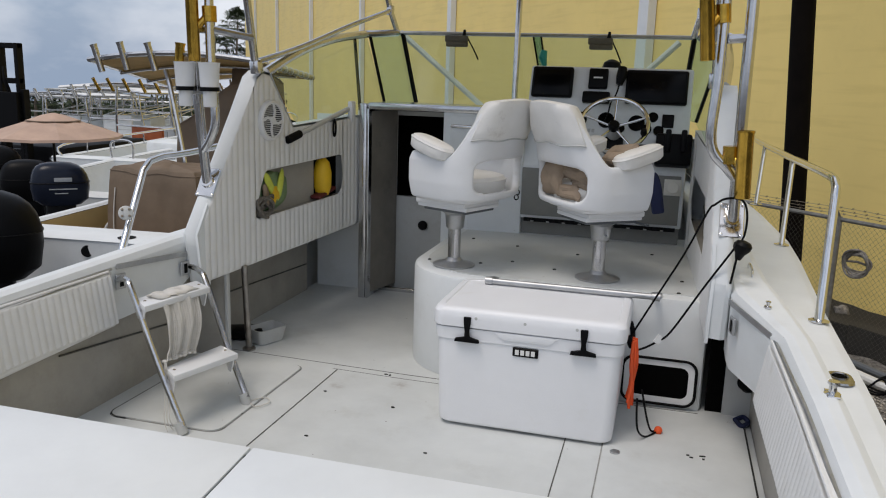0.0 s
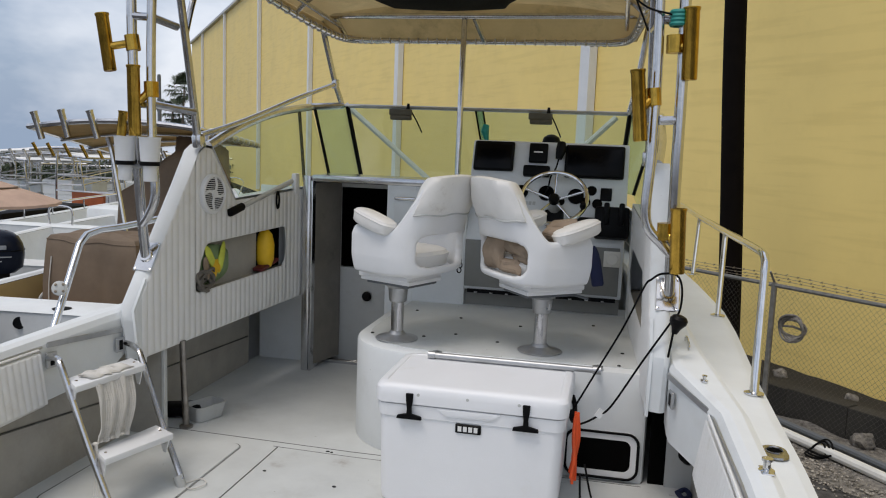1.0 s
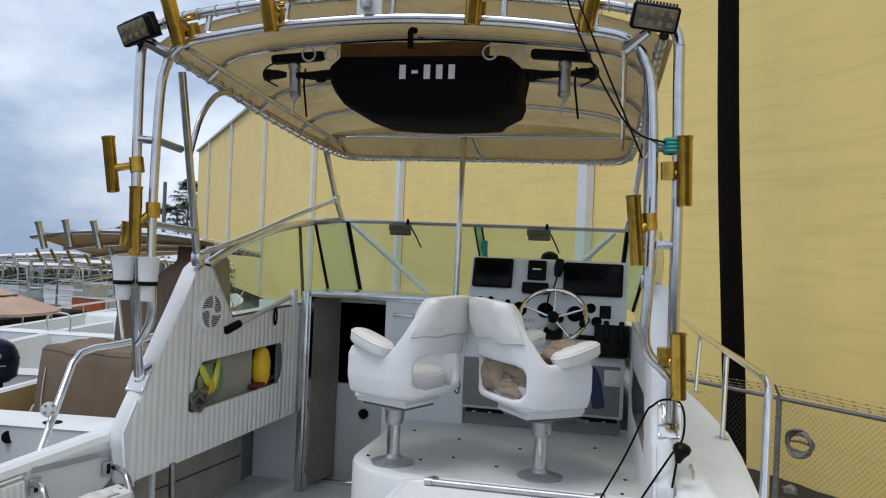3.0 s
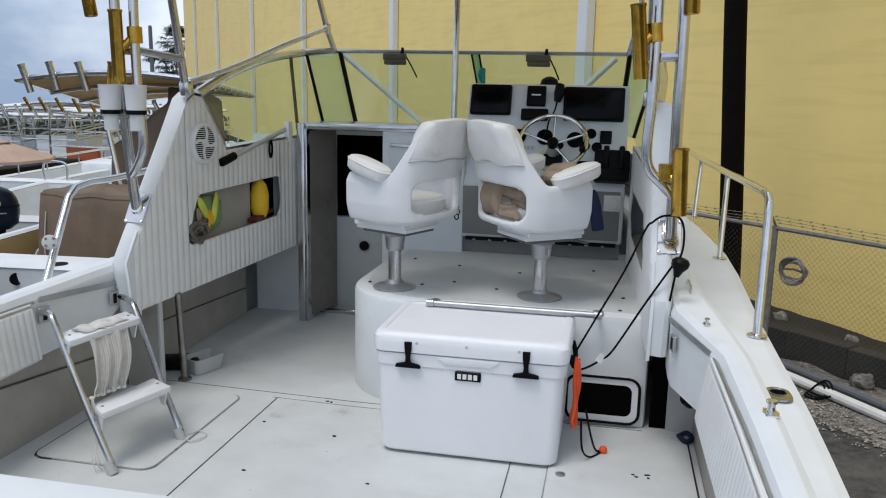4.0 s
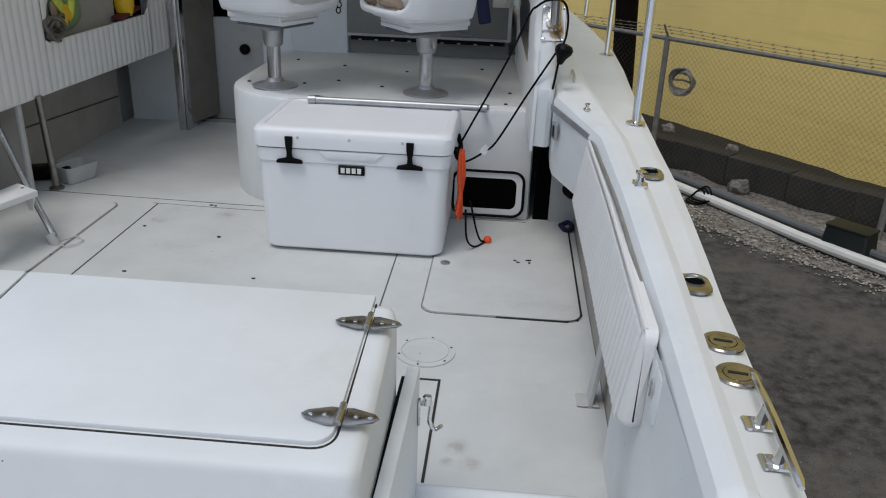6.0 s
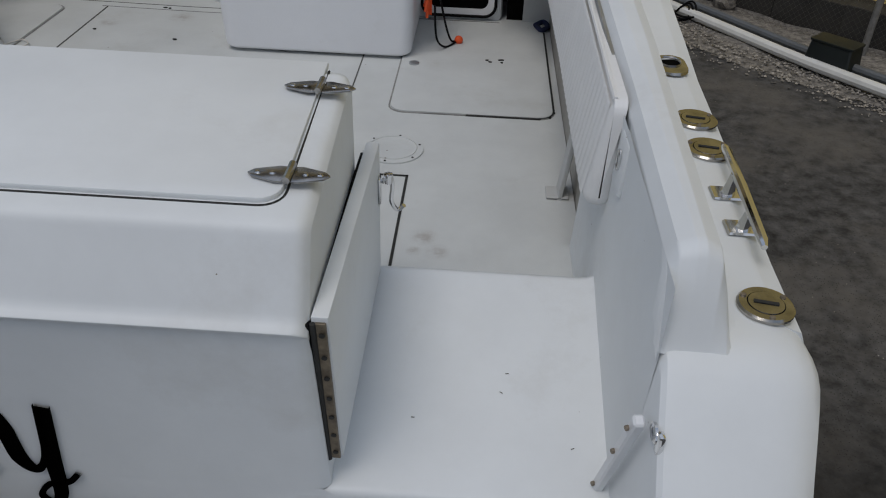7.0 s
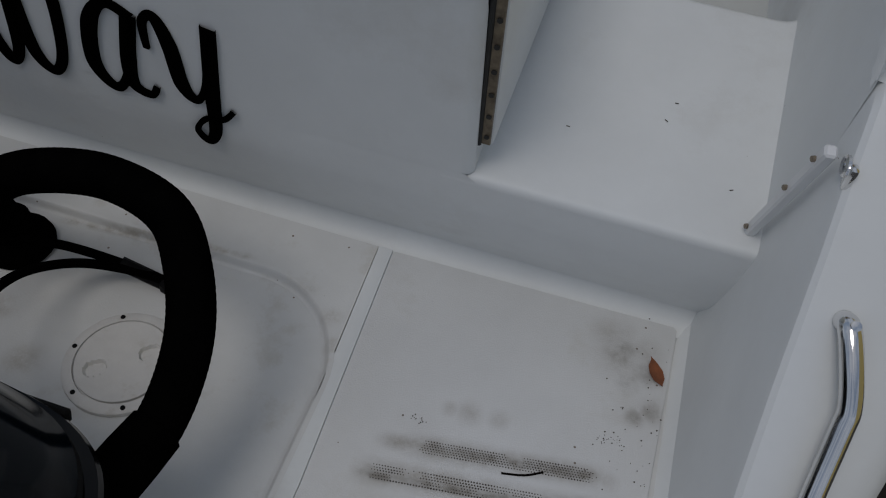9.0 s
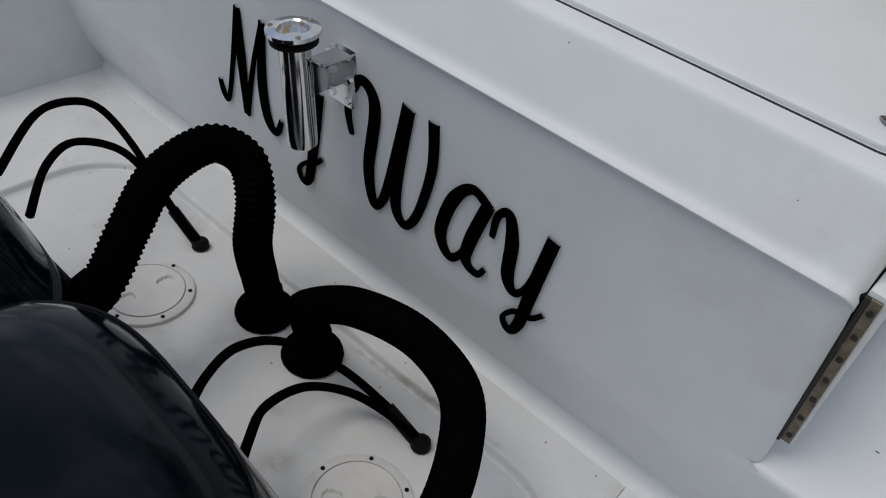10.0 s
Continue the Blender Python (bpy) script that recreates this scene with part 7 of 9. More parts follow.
# pocket contents on the port side
bm = B()
t = B()
bmesh.ops.create_icosphere(t, subdivisions=3, radius=0.5)
for v in t.verts:
    v.co = Vector((v.co.x * 0.05, v.co.y * 0.36, v.co.z * 0.20)) * (1 + 0.12 * noise.noise(v.co * 4))
merge(bm, t, pose(-1.815, 3.29, 0.735))
solid("green_bag", bm, GREEN, "translucent green bag stuffed in the side pocket", "bag")
for k, (y, z, r, L, m) in enumerate(((3.215, 0.78, 40, 0.17, LIME), (3.33, 0.765, -18, 0.17, LIME), (3.27, 0.73, 60, 0.12, YEL), (3.26, 0.71, -30, 0.12, YEL), (3.18, 0.73, 20, 0.12, KHAKI))):
    bm = B()
    t = B()
    bmesh.ops.create_icosphere(t, subdivisions=2, radius=0.5)
    for v in t.verts:
        v.co = Vector((v.co.x * 0.022, v.co.y * 0.055, v.co.z * L)) * (1 + 0.15 * noise.noise(v.co * 4 + Vector((k, 0, 0))))
    merge(bm, t, pose(-1.785, y, z, r, 0, 0))
    solid("bright_cloth", bm, m, "bright yellow-green cloth in the pocket bag", "cloth", group="pocket cloths")
bm = B()
lathe(bm, [(0, -0.11), (0.035, -0.105), (0.05, -0.06), (0.052, 0.02), (0.04, 0.075), (0.018, 0.10), (0, 0.104)], pose(-1.745, 3.755, 0.765, 0, 0, 0), 20)
solid("yellow_float", bm, YEL, "yellow plastic float standing in the side pocket", "float")
bm = B()
obox(bm, (-1.74, 3.76, 0.672), (0.06, 0.22, 0.02), (8, 0, 0), 0.005, 1)
solid("red_packet", bm, mat("dark_red_packet", (0.14, 0.02, 0.02), 0.6, vary=0.2), "small dark red packet in the pocket", "packet")
bm = B()
for k in range(7):
    tilt = 0.5 * math.sin(k * 1.7)
    tube(bm, [(-1.795 + 0.010 * math.sin(2 * a + k) + 0.004 * k, 3.150 + 0.012 * (k % 3) + (0.040 + 0.006 * k) * math.cos(a), 0.672 + 0.008 * (k % 2) + (0.022 + 0.005 * k) * math.sin(a + tilt)) for a in np.linspace(0, 2 * math.pi, 20, endpoint=False)], 0.008, 6, closed=True)
solid("coiled_rope", bm, ROPE, "grey coiled rope in the side pocket", "rope")

# round vent on the port lining
for s in (-1,):
    vt = thing("air_vent", "white round air vent with a cross-shaped grille", "vent", (-1.77, 3.195, 1.09))
    base = Matrix.Translation((wing_x(3.195) + 0.008, 3.195, 1.092)) @ Matrix.Rotation(radians(90), 4, "Y") @ Matrix.Rotation(radians(7), 4, "X")
    bm = B()
    lathe(bm, [(0.079, 0.010), (0.079, 0.018), (0.084, 0.021), (0.092, 0.018), (0.096, 0.012), (0.096, -0.002)], base, 36)
    for a in (10, 100, 190, 280):
        t = B()
        prism(t, [(0.004, 0.014), (0.020, 0.016), (0.030, 0.040), (0.024, 0.081), (0.012, 0.081), (0.016, 0.042)], lambda u, v, k: (u, v, 0.015 + 0.004 * k))
        merge(bm, t, base @ pose(0, 0, 0, 0, 0, a))
    lathe(bm, [(0.020, 0.013), (0.020, 0.0195), (0, 0.0205)], base, 16)
    part("ring", bm, SHELL, vt)
    bm = B()
    lathe(bm, [(0.0, 0.012), (0.078, 0.012), (0.078, 0.013), (0, 0.013)], base, 24)
    part("mesh", bm, DARK, vt)
    bm = B()
    for k in range(-8, 9):
        half = math.sqrt(0.078 ** 2 - (k * 0.0092) ** 2)
        merge(bm, box(B(), k * 0.0092 - 0.0016, k * 0.0092 + 0.0016, -half, half, 0.0125, 0.0150), base)
    part("slats", bm, SHELL, vt)

# gaff pole along the port side
gf = thing("gaff", "grey gaff pole with a black grip resting on hooks", "gaff", (-1.74, 3.4, 1.0))
bm = B()
tube(bm, [(-1.735, 3.44, 1.012), (-1.69, 4.02, 1.13)], 0.0145, 12)
part("shaft", bm, GREY, gf)
bm = B()
tube(bm, [(-1.742, 3.33, 0.99), (-1.740, 3.35, 0.994), (-1.735, 3.45, 1.014)], [0.020, 0.021, 0.021], 12)
part("grip", bm, RUBBER, gf)
bm = B()
tube(bm, [(wing_x(3.78) + 0.02, 3.78 + 0.018 * math.cos(a), 1.03 + 0.045 * math.sin(a)) for a in np.linspace(0, 2 * math.pi, 16, endpoint=False)], 0.006, 6, closed=True)
part("lanyard", bm, RUBBER, gf)
bm = B()
obox(bm, (-1.68, 4.02, 1.11), (0.03, 0.06, 0.12), (0, 0, 0), 0.008, 2)
solid("gaff_bracket", bm, SHELL, "white bracket for the gaff beside the door post", "bracket")

# round fittings: lock on the door, vents
for p, rr, m, lab in (((-1.336, 4.352, 0.417), 0.030, BLACK, "round black latch in the lower door"), ((0.472, 2.953, 0.15), 0.030, BLACK, "round black fitting under the side deck")):
    bm = B()
    ang = 90 if p[0] < 0 else 0
    rot = pose(0, 0, 0, 90, 0, 0) 
    lathe(bm, [(0, 0), (rr, 0), (rr, 0.012), (rr * 0.7, 0.02), (0, 0.02)], Matrix.Translation(p) @ rot, 18)
    solid("round_latch", bm, m, lab, "latch")

# small locker door in the platform's face
lk = thing("access_hatch", "dark access hatch with a rounded pale frame in the platform face", "hatch", (0.13, 2.945, 0.1))
bm = B()
o, i_ = rrect(0.30, 0.20, 0.045, 5), rrect(0.235, 0.135, 0.03, 5)
loft(bm, [[(0.135 + u, y, 0.115 + v) for u, v in p] for p, y in ((o, 2.949), (o, 2.938), (i_, 2.938), (i_, 2.949))], closed=True)
part("frame", bm, SHELL, lk)
bm = B()
tube(bm, [(0.135 + u * 1.0, 2.936, 0.115 + v * 1.0) for u, v in rrect(0.295, 0.195, 0.045, 5)], 0.006, 6, closed=True)
part("gasket", bm, RUBBER, lk)
bm = B()
prism(bm, i_, lambda u, v, k: (0.135 + u, 2.945 - 0.004 * k, 0.115 + v))
part("pane", bm, DARK, lk, "black panel")

# marks and small litter on the floor
bm = B()
lathe(bm, [(0.018, 0.0), (0.018, 0.006), (0.014, 0.007), (0, 0.007)], Matrix.Translation((0.0, 2.44, 0.004)), 18)
solid("deck_plug", bm, DULL, "grey round plug set in the floor", "plug")
rnd = random.Random(4)
bm = B()
for x, y, n in ((0.285, 2.50, 5), (-0.87, 2.565, 2), (-1.42, 2.28, 2), (-1.62, 2.46, 3), (-1.22, 2.62, 1), (-1.05, 2.90, 2), (-1.10, 2.2, 1), (-0.65, 2.2, 1)):
    for k in range(n):
        c = Vector((x + rnd.uniform(-0.03, 0.03), y + rnd.uniform(-0.015, 0.015), 0.003 if x < -0.1 or y < 2 else 0.008))
        pts = [(c.x + rnd.uniform(0.002, 0.007) * math.cos(a) * 1.5, c.y + rnd.uniform(0.002, 0.005) * math.sin(a)) for a in np.linspace(0, 2 * math.pi, 7, endpoint=False)]
        prism(bm, pts, lambda u, v, q: (u, v, c.z - 0.003 + 0.004 * q))
tagged(solid("floor_debris", bm, SEAM, "dark chips and specks on the cockpit floor", "debris"), kind="stuff")
bm = B()
tube(bm, spline([(0.440, 2.88, 0.012), (0.475, 2.90, 0.022), (0.490, 2.86, 0.016), (0.465, 2.83, 0.012), (0.448, 2.87, 0.014)], 6), 0.010, 7)
solid("blue_rag", bm, NAVY, "dark blue rag in the corner of the floor", "rag")
bm = lathe(B(), [(0, 0.030), (0.016, 0.028), (0.026, 0.018), (0.030, 0.004), (0.030, 0), (0, 0)], pose(0.484, 2.955, 0.137, 90, 0, 0), 18)
solid("round_plug", bm, BLACK, "black round plug on the panel under the side deck", "plug")
# inspection plate and small hatch by the door
ip = thing("inspection_plate", "round grey-white deck inspection plate with six screws", "plate", (0.0, 1.80, 0), group="deck plates")
bm = B()
lathe(bm, [(0.088, 0.0), (0.088, 0.005), (0.072, 0.007), (0.071, 0.004), (0.069, 0.004), (0.068, 0.007), (0, 0.007)], Matrix.Translation((-0.005, 1.80, 0.0)), 32)
part("disc", bm, SOLE, ip)
for k in range(6):
    a = radians(20 + 60 * k)
    part("screw", lathe(B(), [(0.0035, 0.005), (0.003, 0.0075), (0, 0.008)], Matrix.Translation((-0.005 + 0.080 * math.cos(a), 1.80 + 0.080 * math.sin(a), 0.0)), 8), SEAM, ip)
bm = B()
seam(bm, [(-0.05, 1.652), (0.05, 1.652), (0.05, 1.22)], 0.007, 0.004)
struct("trim_small_hatch", bm, SEAM, "dark gap round a small floor panel")
bm = B()
obox(bm, (0.475, 1.60, 0.14), (0.012, 0.06, 0.30), (0, 6, 0), 0.002, 1)
obox(bm, (0.455, 1.60, 0.006), (0.06, 0.06, 0.006), (0, 0, 0), 0.002, 1)
solid("bolster_bracket", bm, GREY, "grey bracket standing below the bolster", "bracket")

# ---- stern: lids, door, fittings ----
def topz(y):
    return interp(y, [(0.575, 0.541), (0.955, 0.580)])


for x0, x1 in ((-0.6535, -0.020), (-1.3215, -0.6585), (-1.98, -1.3265)):
    h = thing("box_lid", "smooth white lid of the stern locker", "lid", (x0, 0.62, 0.55), group="stern locker lids")
    bm = B()
    outline = [p for p in rr_path(x0, x1, 0.612, 0.952, 0.03)[:-1] if p[1] < 0.78]
    outline.sort(key=lambda p: math.atan2(p[1] - 0.78, p[0] - (x0 + x1) / 2))
    outline += [(x1, 0.990), (x0, 0.990)]
    prism(bm, outline, lambda u, v, k: (u, v, topz(v) - 0.004 + 0.012 * k), 0.003)
    part("panel", bm, GEL, h)
    bm = B()
    pts = [(x0 - 0.004 if u < (x0 + x1) / 2 else x1 + 0.004, 0.968) if v > 0.78 else (u, v) for u, v in rr_path(x0 - 0.004, x1 + 0.004, 0.607, 0.957, 0.032)]
    pts = [(a, b) for a, b in zip(pts, pts[1:]) if a != b and not (a[1] > 0.96 and b[1] > 0.96)]
    for a, b in pts:
        tube(bm, [(a[0], a[1], topz(a[1]) - 0.0002), (b[0], b[1], topz(b[1]) - 0.0002)], 0.0022, 4, cap=False)
    part("gap", bm, SEAM, h)


def strap_hinge(c, material, label):
    h = thing("strap_hinge", label, "hinge", c, group="strap hinges")
    for sg in (-1, 1):
        bm = B()
        leaf = [(0.006 * sg, 0.020), (0.016 * sg, 0.021), (0.048 * sg, 0.010), (0.056 * sg, 0.0), (0.048 * sg, -0.010), (0.016 * sg, -0.021), (0.006 * sg, -0.020)]
        prism(bm, leaf, lambda u, v, k: (c[0] + u, c[1] + v, c[2] + 0.009 + 0.003 * k), 0.001)
        lf = part("leaf", bm, material, h)
        for u in (0.022, 0.042):
            bm = B()
            lathe(bm, [(0.0042, 0.012), (0.0035, 0.0135), (0, 0.014)], Matrix.Translation((c[0] + u * sg, c[1], c[2])), 8)
            part("screw", bm, CHROME, lf)
    bm = B()
    tube(bm, [(c[0], c[1] - 0.021, c[2] + 0.013), (c[0], c[1] + 0.026, c[2] + 0.013)], 0.0055, 8)
    part("knuckle", bm, material, h)
    return h


STEEL = mat("darkened_steel", (0.42, 0.41, 0.40), 0.22, 1.0, vary=0.25, scale=25)
strap_hinge((-0.017, 0.894, topz(0.894)), STEEL, "dark stainless strap hinge on the locker lid")
strap_hinge((-0.017, 0.662, topz(0.662)), STEEL, "dark stainless strap hinge on the locker lid")

door = thing("transom_door", "white transom door standing open against the locker", "door", (0.04, 0.57, 0.1))
dm = Matrix(((1, 0.009, 0, 0.038), (-0.009, 1, -0.145, 0.579), (0, 0, 1, 0.106), (0, 0, 0, 1)))  # leans with the raked transom


def door_part(name, bm, material, parent, label=""):
    bmesh.ops.transform(bm, matrix=dm, verts=bm.verts)
    return part(name, bm, material, parent, label)


door_part("panel", prism(B(), [(0.0, 0.0), (0.455, 0.038), (0.500, 0.317), (0.0, 0.320)], lambda u, v, k: (-0.010 + 0.024 * k, u, v), 0.003), GEL, door)
HINGE = mat("brown_stained_hinge", (0.20, 0.165, 0.12), 0.45, 0.8, vary=0.4, scale=40)
hg = door_part("piano_hinge", box(B(), -0.004, 0.0105, -0.005, 0.0, 0.002, 0.312, 0.001, 1), HINGE, door, "tarnished piano hinge with screws")
for k in range(7):
    door_part("screw", tube(B(), [(0.004, -0.007, 0.020 + 0.045 * k), (0.004, -0.004, 0.020 + 0.045 * k)], 0.0042, 8), SEAM, hg)
# Near-black knuckle and added strip paint the shade in the door's gap.
door_part("knuckle", tube(B(), [(-0.007, -0.005, 0.0), (-0.007, -0.005, 0.312)], 0.0042, 8), SEAM, hg)
bm = box(B(), -0.019, -0.0105, -0.009, 0.004, 0.0, 0.312, 0.002, 1)
prism(bm, [(0.0, 0.0), (0.45, 0.038), (0.485, 0.30), (0.0, 0.305)], lambda u, v, k: (-0.019 + 0.0085 * k, u, v))
door_part("seal", bm, RUBBER, door, "black rubber seal behind the door")
bm = box(B(), 0.014, 0.019, 0.455, 0.475, 0.20, 0.26, 0.002, 1)
tube(bm, spline([(0.02, 0.47, 0.245), (0.030, 0.49, 0.25), (0.036, 0.495, 0.225), (0.034, 0.49, 0.19), (0.044, 0.495, 0.165), (0.058, 0.49, 0.18)], 4), 0.0045, 6)
lathe(bm, [(0.008, 0), (0.009, 0.02), (0, 0.022)], Matrix.Translation((0.030, 0.485, 0.235)), 8)
door_part("hook", bm, CHROME, door, "polished hook latch")

bm = B()
obox(bm, (0.489, 1.0, 0.425), (0.014, 0.075, 0.10), (0, 4, 0), 0.006, 2)
sk = tagged(new("door_keeper"), "white block with a steel ring on the coaming", "keeper")
sk.location = (0.489, 1.0, 0.425)
part("block", bm, GEL, sk)
bm = B()
tube(bm, [(0.480, 1.0 + 0.010 * math.cos(a), 0.432 + 0.018 * math.sin(a)) for a in np.linspace(0, 2 * math.pi, 14, endpoint=False)], 0.003, 6, closed=True)
part("ring", bm, CHROME, sk)
bm = B()
a, b = Vector((0.466, 0.500, 0.312)), Vector((0.457, 0.598, 0.055))
d = (b - a).normalized()
t = B()
box(t, -0.008, 0.008, -0.009, 0.009, 0, (b - a).length, 0.003, 1)
merge(bm, t, between(a, b))
st = thing("door_stop_bar", "white bar with a steel eye on the doorway side", "bar", a)
part("bar", bm, SHELL, st)
for k in (0.1, 0.42, 0.95):
    bm = B()
    q = a.lerp(b, k)
    tube(bm, [q + Vector((-0.0125, -0.002, 0)), q + Vector((-0.008, 0, 0))], 0.004, 8)
    part("screw", bm, RUST, st)
bm = B()
tube(bm, [(0.484, 0.483 + 0.013 * math.cos(k), 0.308 + 0.009 * math.sin(k)) for k in np.linspace(0, 2 * math.pi, 14, endpoint=False)], 0.004, 6, closed=True)
obox(bm, (0.489, 0.468, 0.305), (0.010, 0.016, 0.034), (0, 0, 0), 0.004, 2)
part("eye", bm, CHROME, st)

bm = B()
tube(bm, spline([(x, y - 0.018, z - 0.018) for x, y, z in [(0.530, 0.372, 0.208), (0.533, 0.352, 0.220), (0.545, 0.315, 0.198), (0.556, 0.282, 0.168), (0.5555, 0.262, 0.146), (0.549, 0.20, 0.080), (0.539, 0.10, -0.02), (0.531, 0.02, -0.10), (0.529, -0.01, -0.15)]], 6), [0.010, 0.012, 0.0135] + [0.0135] * 44 + [0.012, 0.011], 14)
hd = thing("grab_rail", "polished steel grab rail on the sloping stern quarter", "rail", (0.58, 0.34, 0.19))
part("tube", bm, CHROME, hd)
bm = B()
lathe(bm, [(0.007, 0), (0.006, 0.004), (0, 0.005)], pose(0.535, 0.330, 0.213, 40, 0, 0), 10)
part("screw", bm, CHROME, hd)


def deck_plate(x, y, z, r, kind):
    if kind == "fill":
        h = thing("deck_filler", "tarnished brass-toned deck filler cap with a slot", "filler cap", (x, y, z), group="deck fillers")
        bm = B()
        lathe(bm, [(r, 0), (r, 0.004), (r * 0.93, 0.007), (r * 0.66, 0.007), (r * 0.64, 0.004), (r * 0.62, 0.008), (0, 0.008)], Matrix.Translation((x, y, z)), 28)
        part("plate", bm, BRASS, h)
        bm = B()
        obox(bm, (x, y, z + 0.0085), (r * 0.85, 0.006, 0.002), (0, 0, -10))
        part("slot", bm, SEAM, h)
        for a in (30, 150, 270):
            bm = B()
            lathe(bm, [(0.005, 0.006), (0.004, 0.009), (0, 0.0095)], Matrix.Translation((x + r * 0.8 * math.cos(radians(a)), y + r * 0.8 * math.sin(radians(a)), z)), 8)
            part("screw", bm, RUST, h)
    else:
        h = thing("flush_rod_holder", "flush stainless rod holder let into the side deck", "rod holder", (x, y, z), group="flush rod holders")
        bm = B()
        t = B()
        o, i1 = [(u, v) for u, v in rrect(0.075, 0.115, 0.036, 6)], [(u, v + 0.012) for u, v in rrect(0.052, 0.060, 0.0255, 6)]
        rows = [[(u, v, 0.0) for u, v in o], [(u * 0.97, v * 0.97, 0.006) for u, v in o], [(u, v, 0.006) for u, v in i1], [(u * 0.96, v, 0.009) for u, v in i1], [(u * 0.88, v * 0.9, 0.006) for u, v in i1]]
        loft(t, rows, closed=True)
        merge(bm, t, Matrix.Translation((x, y, z)))
        part("flange", bm, STEEL, h)
        bm = B()
        t = B()
        prism(t, i1, lambda u, v, k: (u * 0.9, v * 0.9, 0.0015 + 0.002 * k))
        merge(bm, t, Matrix.Translation((x, y, z)))
        part("socket", bm, DARK, h)


deck_plate(0.655, 0.664, 0.387, 0.041, "fill")
deck_plate(0.672, 1.262, 0.3915, 0.045, "fill")
deck_plate(0.672, 1.135, 0.3905, 0.045, "fill")
deck_plate(0.668, 1.535, 0.3985, 0.04, "rod")
deck_plate(0.648, 2.175, 0.4735, 0.04, "rod")
bm = tube(B(), spline([(0.436, 2.800, 0.624), (0.436, 2.806, 0.642), (0.435, 2.830, 0.650), (0.434, 2.895, 0.652), (0.433, 2.922, 0.646), (0.433, 2.928, 0.630)], 5), 0.0045, 8)
solid("pad_eye", bm, CHROME, "slim steel pad eye on the coaming", "pad eye")
deck_plate(flip(0.640), 2.150, 0.472, 0.04, "rod")
cl = thing("mooring_cleat", "polished steel mooring cleat with a long bar", "cleat", (0.667, 0.92, 0.39))
bm = B()
tube(bm, [(0.684, 1.09, 0.424), (0.683, 1.07, 0.427), (0.677, 0.93, 0.430), (0.671, 0.775, 0.427), (0.670, 0.760, 0.425)], [0.005, 0.008, 0.009, 0.008, 0.005], 10)
part("bar", bm, CHROME, cl)
for y in (0.975, 0.865):
    bm = B()
    tube(bm, [(0.672, y, 0.390), (0.674, y, 0.41), (0.677, y, 0.43)], [0.014, 0.009, 0.008], 10)
    obox(bm, (0.670, y, 0.391), (0.055, 0.045, 0.006), (0, 0, 0), 0.003, 1)
    part("foot", bm, CHROME, cl)
for p, k in (((0.545, 1.76, 0.570), 0.8), ((0.459, 2.448, 0.601), 0.5)):
    bm = B()
    lathe(bm, [(0.026 * k, 0.0), (0.026 * k, 0.005), (0.012 * k, 0.008), (0.012 * k, 0.034 * k), (0.018 * k, 0.038 * k), (0.018 * k, 0.046 * k), (0, 0.048 * k)], Matrix.Translation(p), 12)
    tube(bm, [(p[0], p[1] - 0.02 * k, p[2] + 0.036 * k), (p[0], p[1] + 0.02 * k, p[2] + 0.036 * k)], 0.007 * k, 8)
    obox(bm, (p[0], p[1], p[2] + 0.003), (0.04 * k, 0.075 * k, 0.005), (0, 0, 0), 0.002, 1)
    solid("deck_post", bm, CHROME, "small steel deck post with a cross pin", "cleat", group="deck posts")

# ---- platform details ----
bm = B()
prism(bm, [(-0.0842, -0.55), (-0.0842, 0.12), (-0.1042, 0.588), (-0.100, 0.594), (0.426, 0.605), (0.432, 0.598), (0.425, 0.30), (0.422, -0.55)], lambda u, v, k: (u, v, PZ - 0.002 + 0.0145 * k), 0.0012)
struct("floor_platform_tread", bm, TREAD, "raised white tread panel of the platform")
bm = B()
prism(bm, [(-0.112, -0.6), (-0.112, 0.10), (-0.1315, 0.585), (-0.133, 0.5935), (-0.1045, 0.5925), (-0.0845, 0.12), (-0.0845, -0.6)], lambda u, v, k: (u, v, PZ - 0.002 + 0.0190 * k), 0.0015)
struct("trim_platform_strip", bm, GEL, "narrow white strip between the tread and the well")
# floor round the engine well, a little higher than the well itself
rim = [(-1.58, -0.6), (-1.58, -0.1)] + [(-1.58 + 0.19 - 0.19 * math.cos(a), 0.28 + 0.195 * math.sin(a)) for a in np.linspace(0, math.pi / 2, 14)] + [(-0.118 - 0.19 + 0.19 * math.sin(a), 0.28 + 0.195 * math.cos(a)) for a in np.linspace(0, math.pi / 2, 14)] + [(-0.119, -0.1), (-0.119, -0.6)]
bm = B()
prism(bm, [(-1.99, -0.6), (-1.99, 0.597), (-0.1325, 0.591), (-0.1125, 0.10), (-0.1125, -0.6)] + rim[::-1], lambda u, v, k: (u, v, PZ - 0.002 + 0.0190 * k))
struct("floor_platform_panel", bm, PLAT, "white platform floor round the engine well")
bm = B()
rows = []
for x, y in rim:
    d = (Vector((min(max(x, -1.39), -0.308), min(y, 0.28), 0)) - Vector((x, y, 0))).normalized() if y > 0.29 else Vector((1 if x < -1 else -1, 0, 0))
    q = Vector((x, y, PZ))
    rows.append([q + d * o + Vector((0, 0, z)) for o, z in ((-0.008, 0.0173), (0.0, 0.0174), (0.002, 0.0160), (0.005, 0.0105), (0.007, 0.0050), (0.010, 0.0016), (0.016, 0.0004))])
loft(bm, rows)
struct("trim_well_rim", bm, PLAT, "soft moulded rim round the engine well", 60)

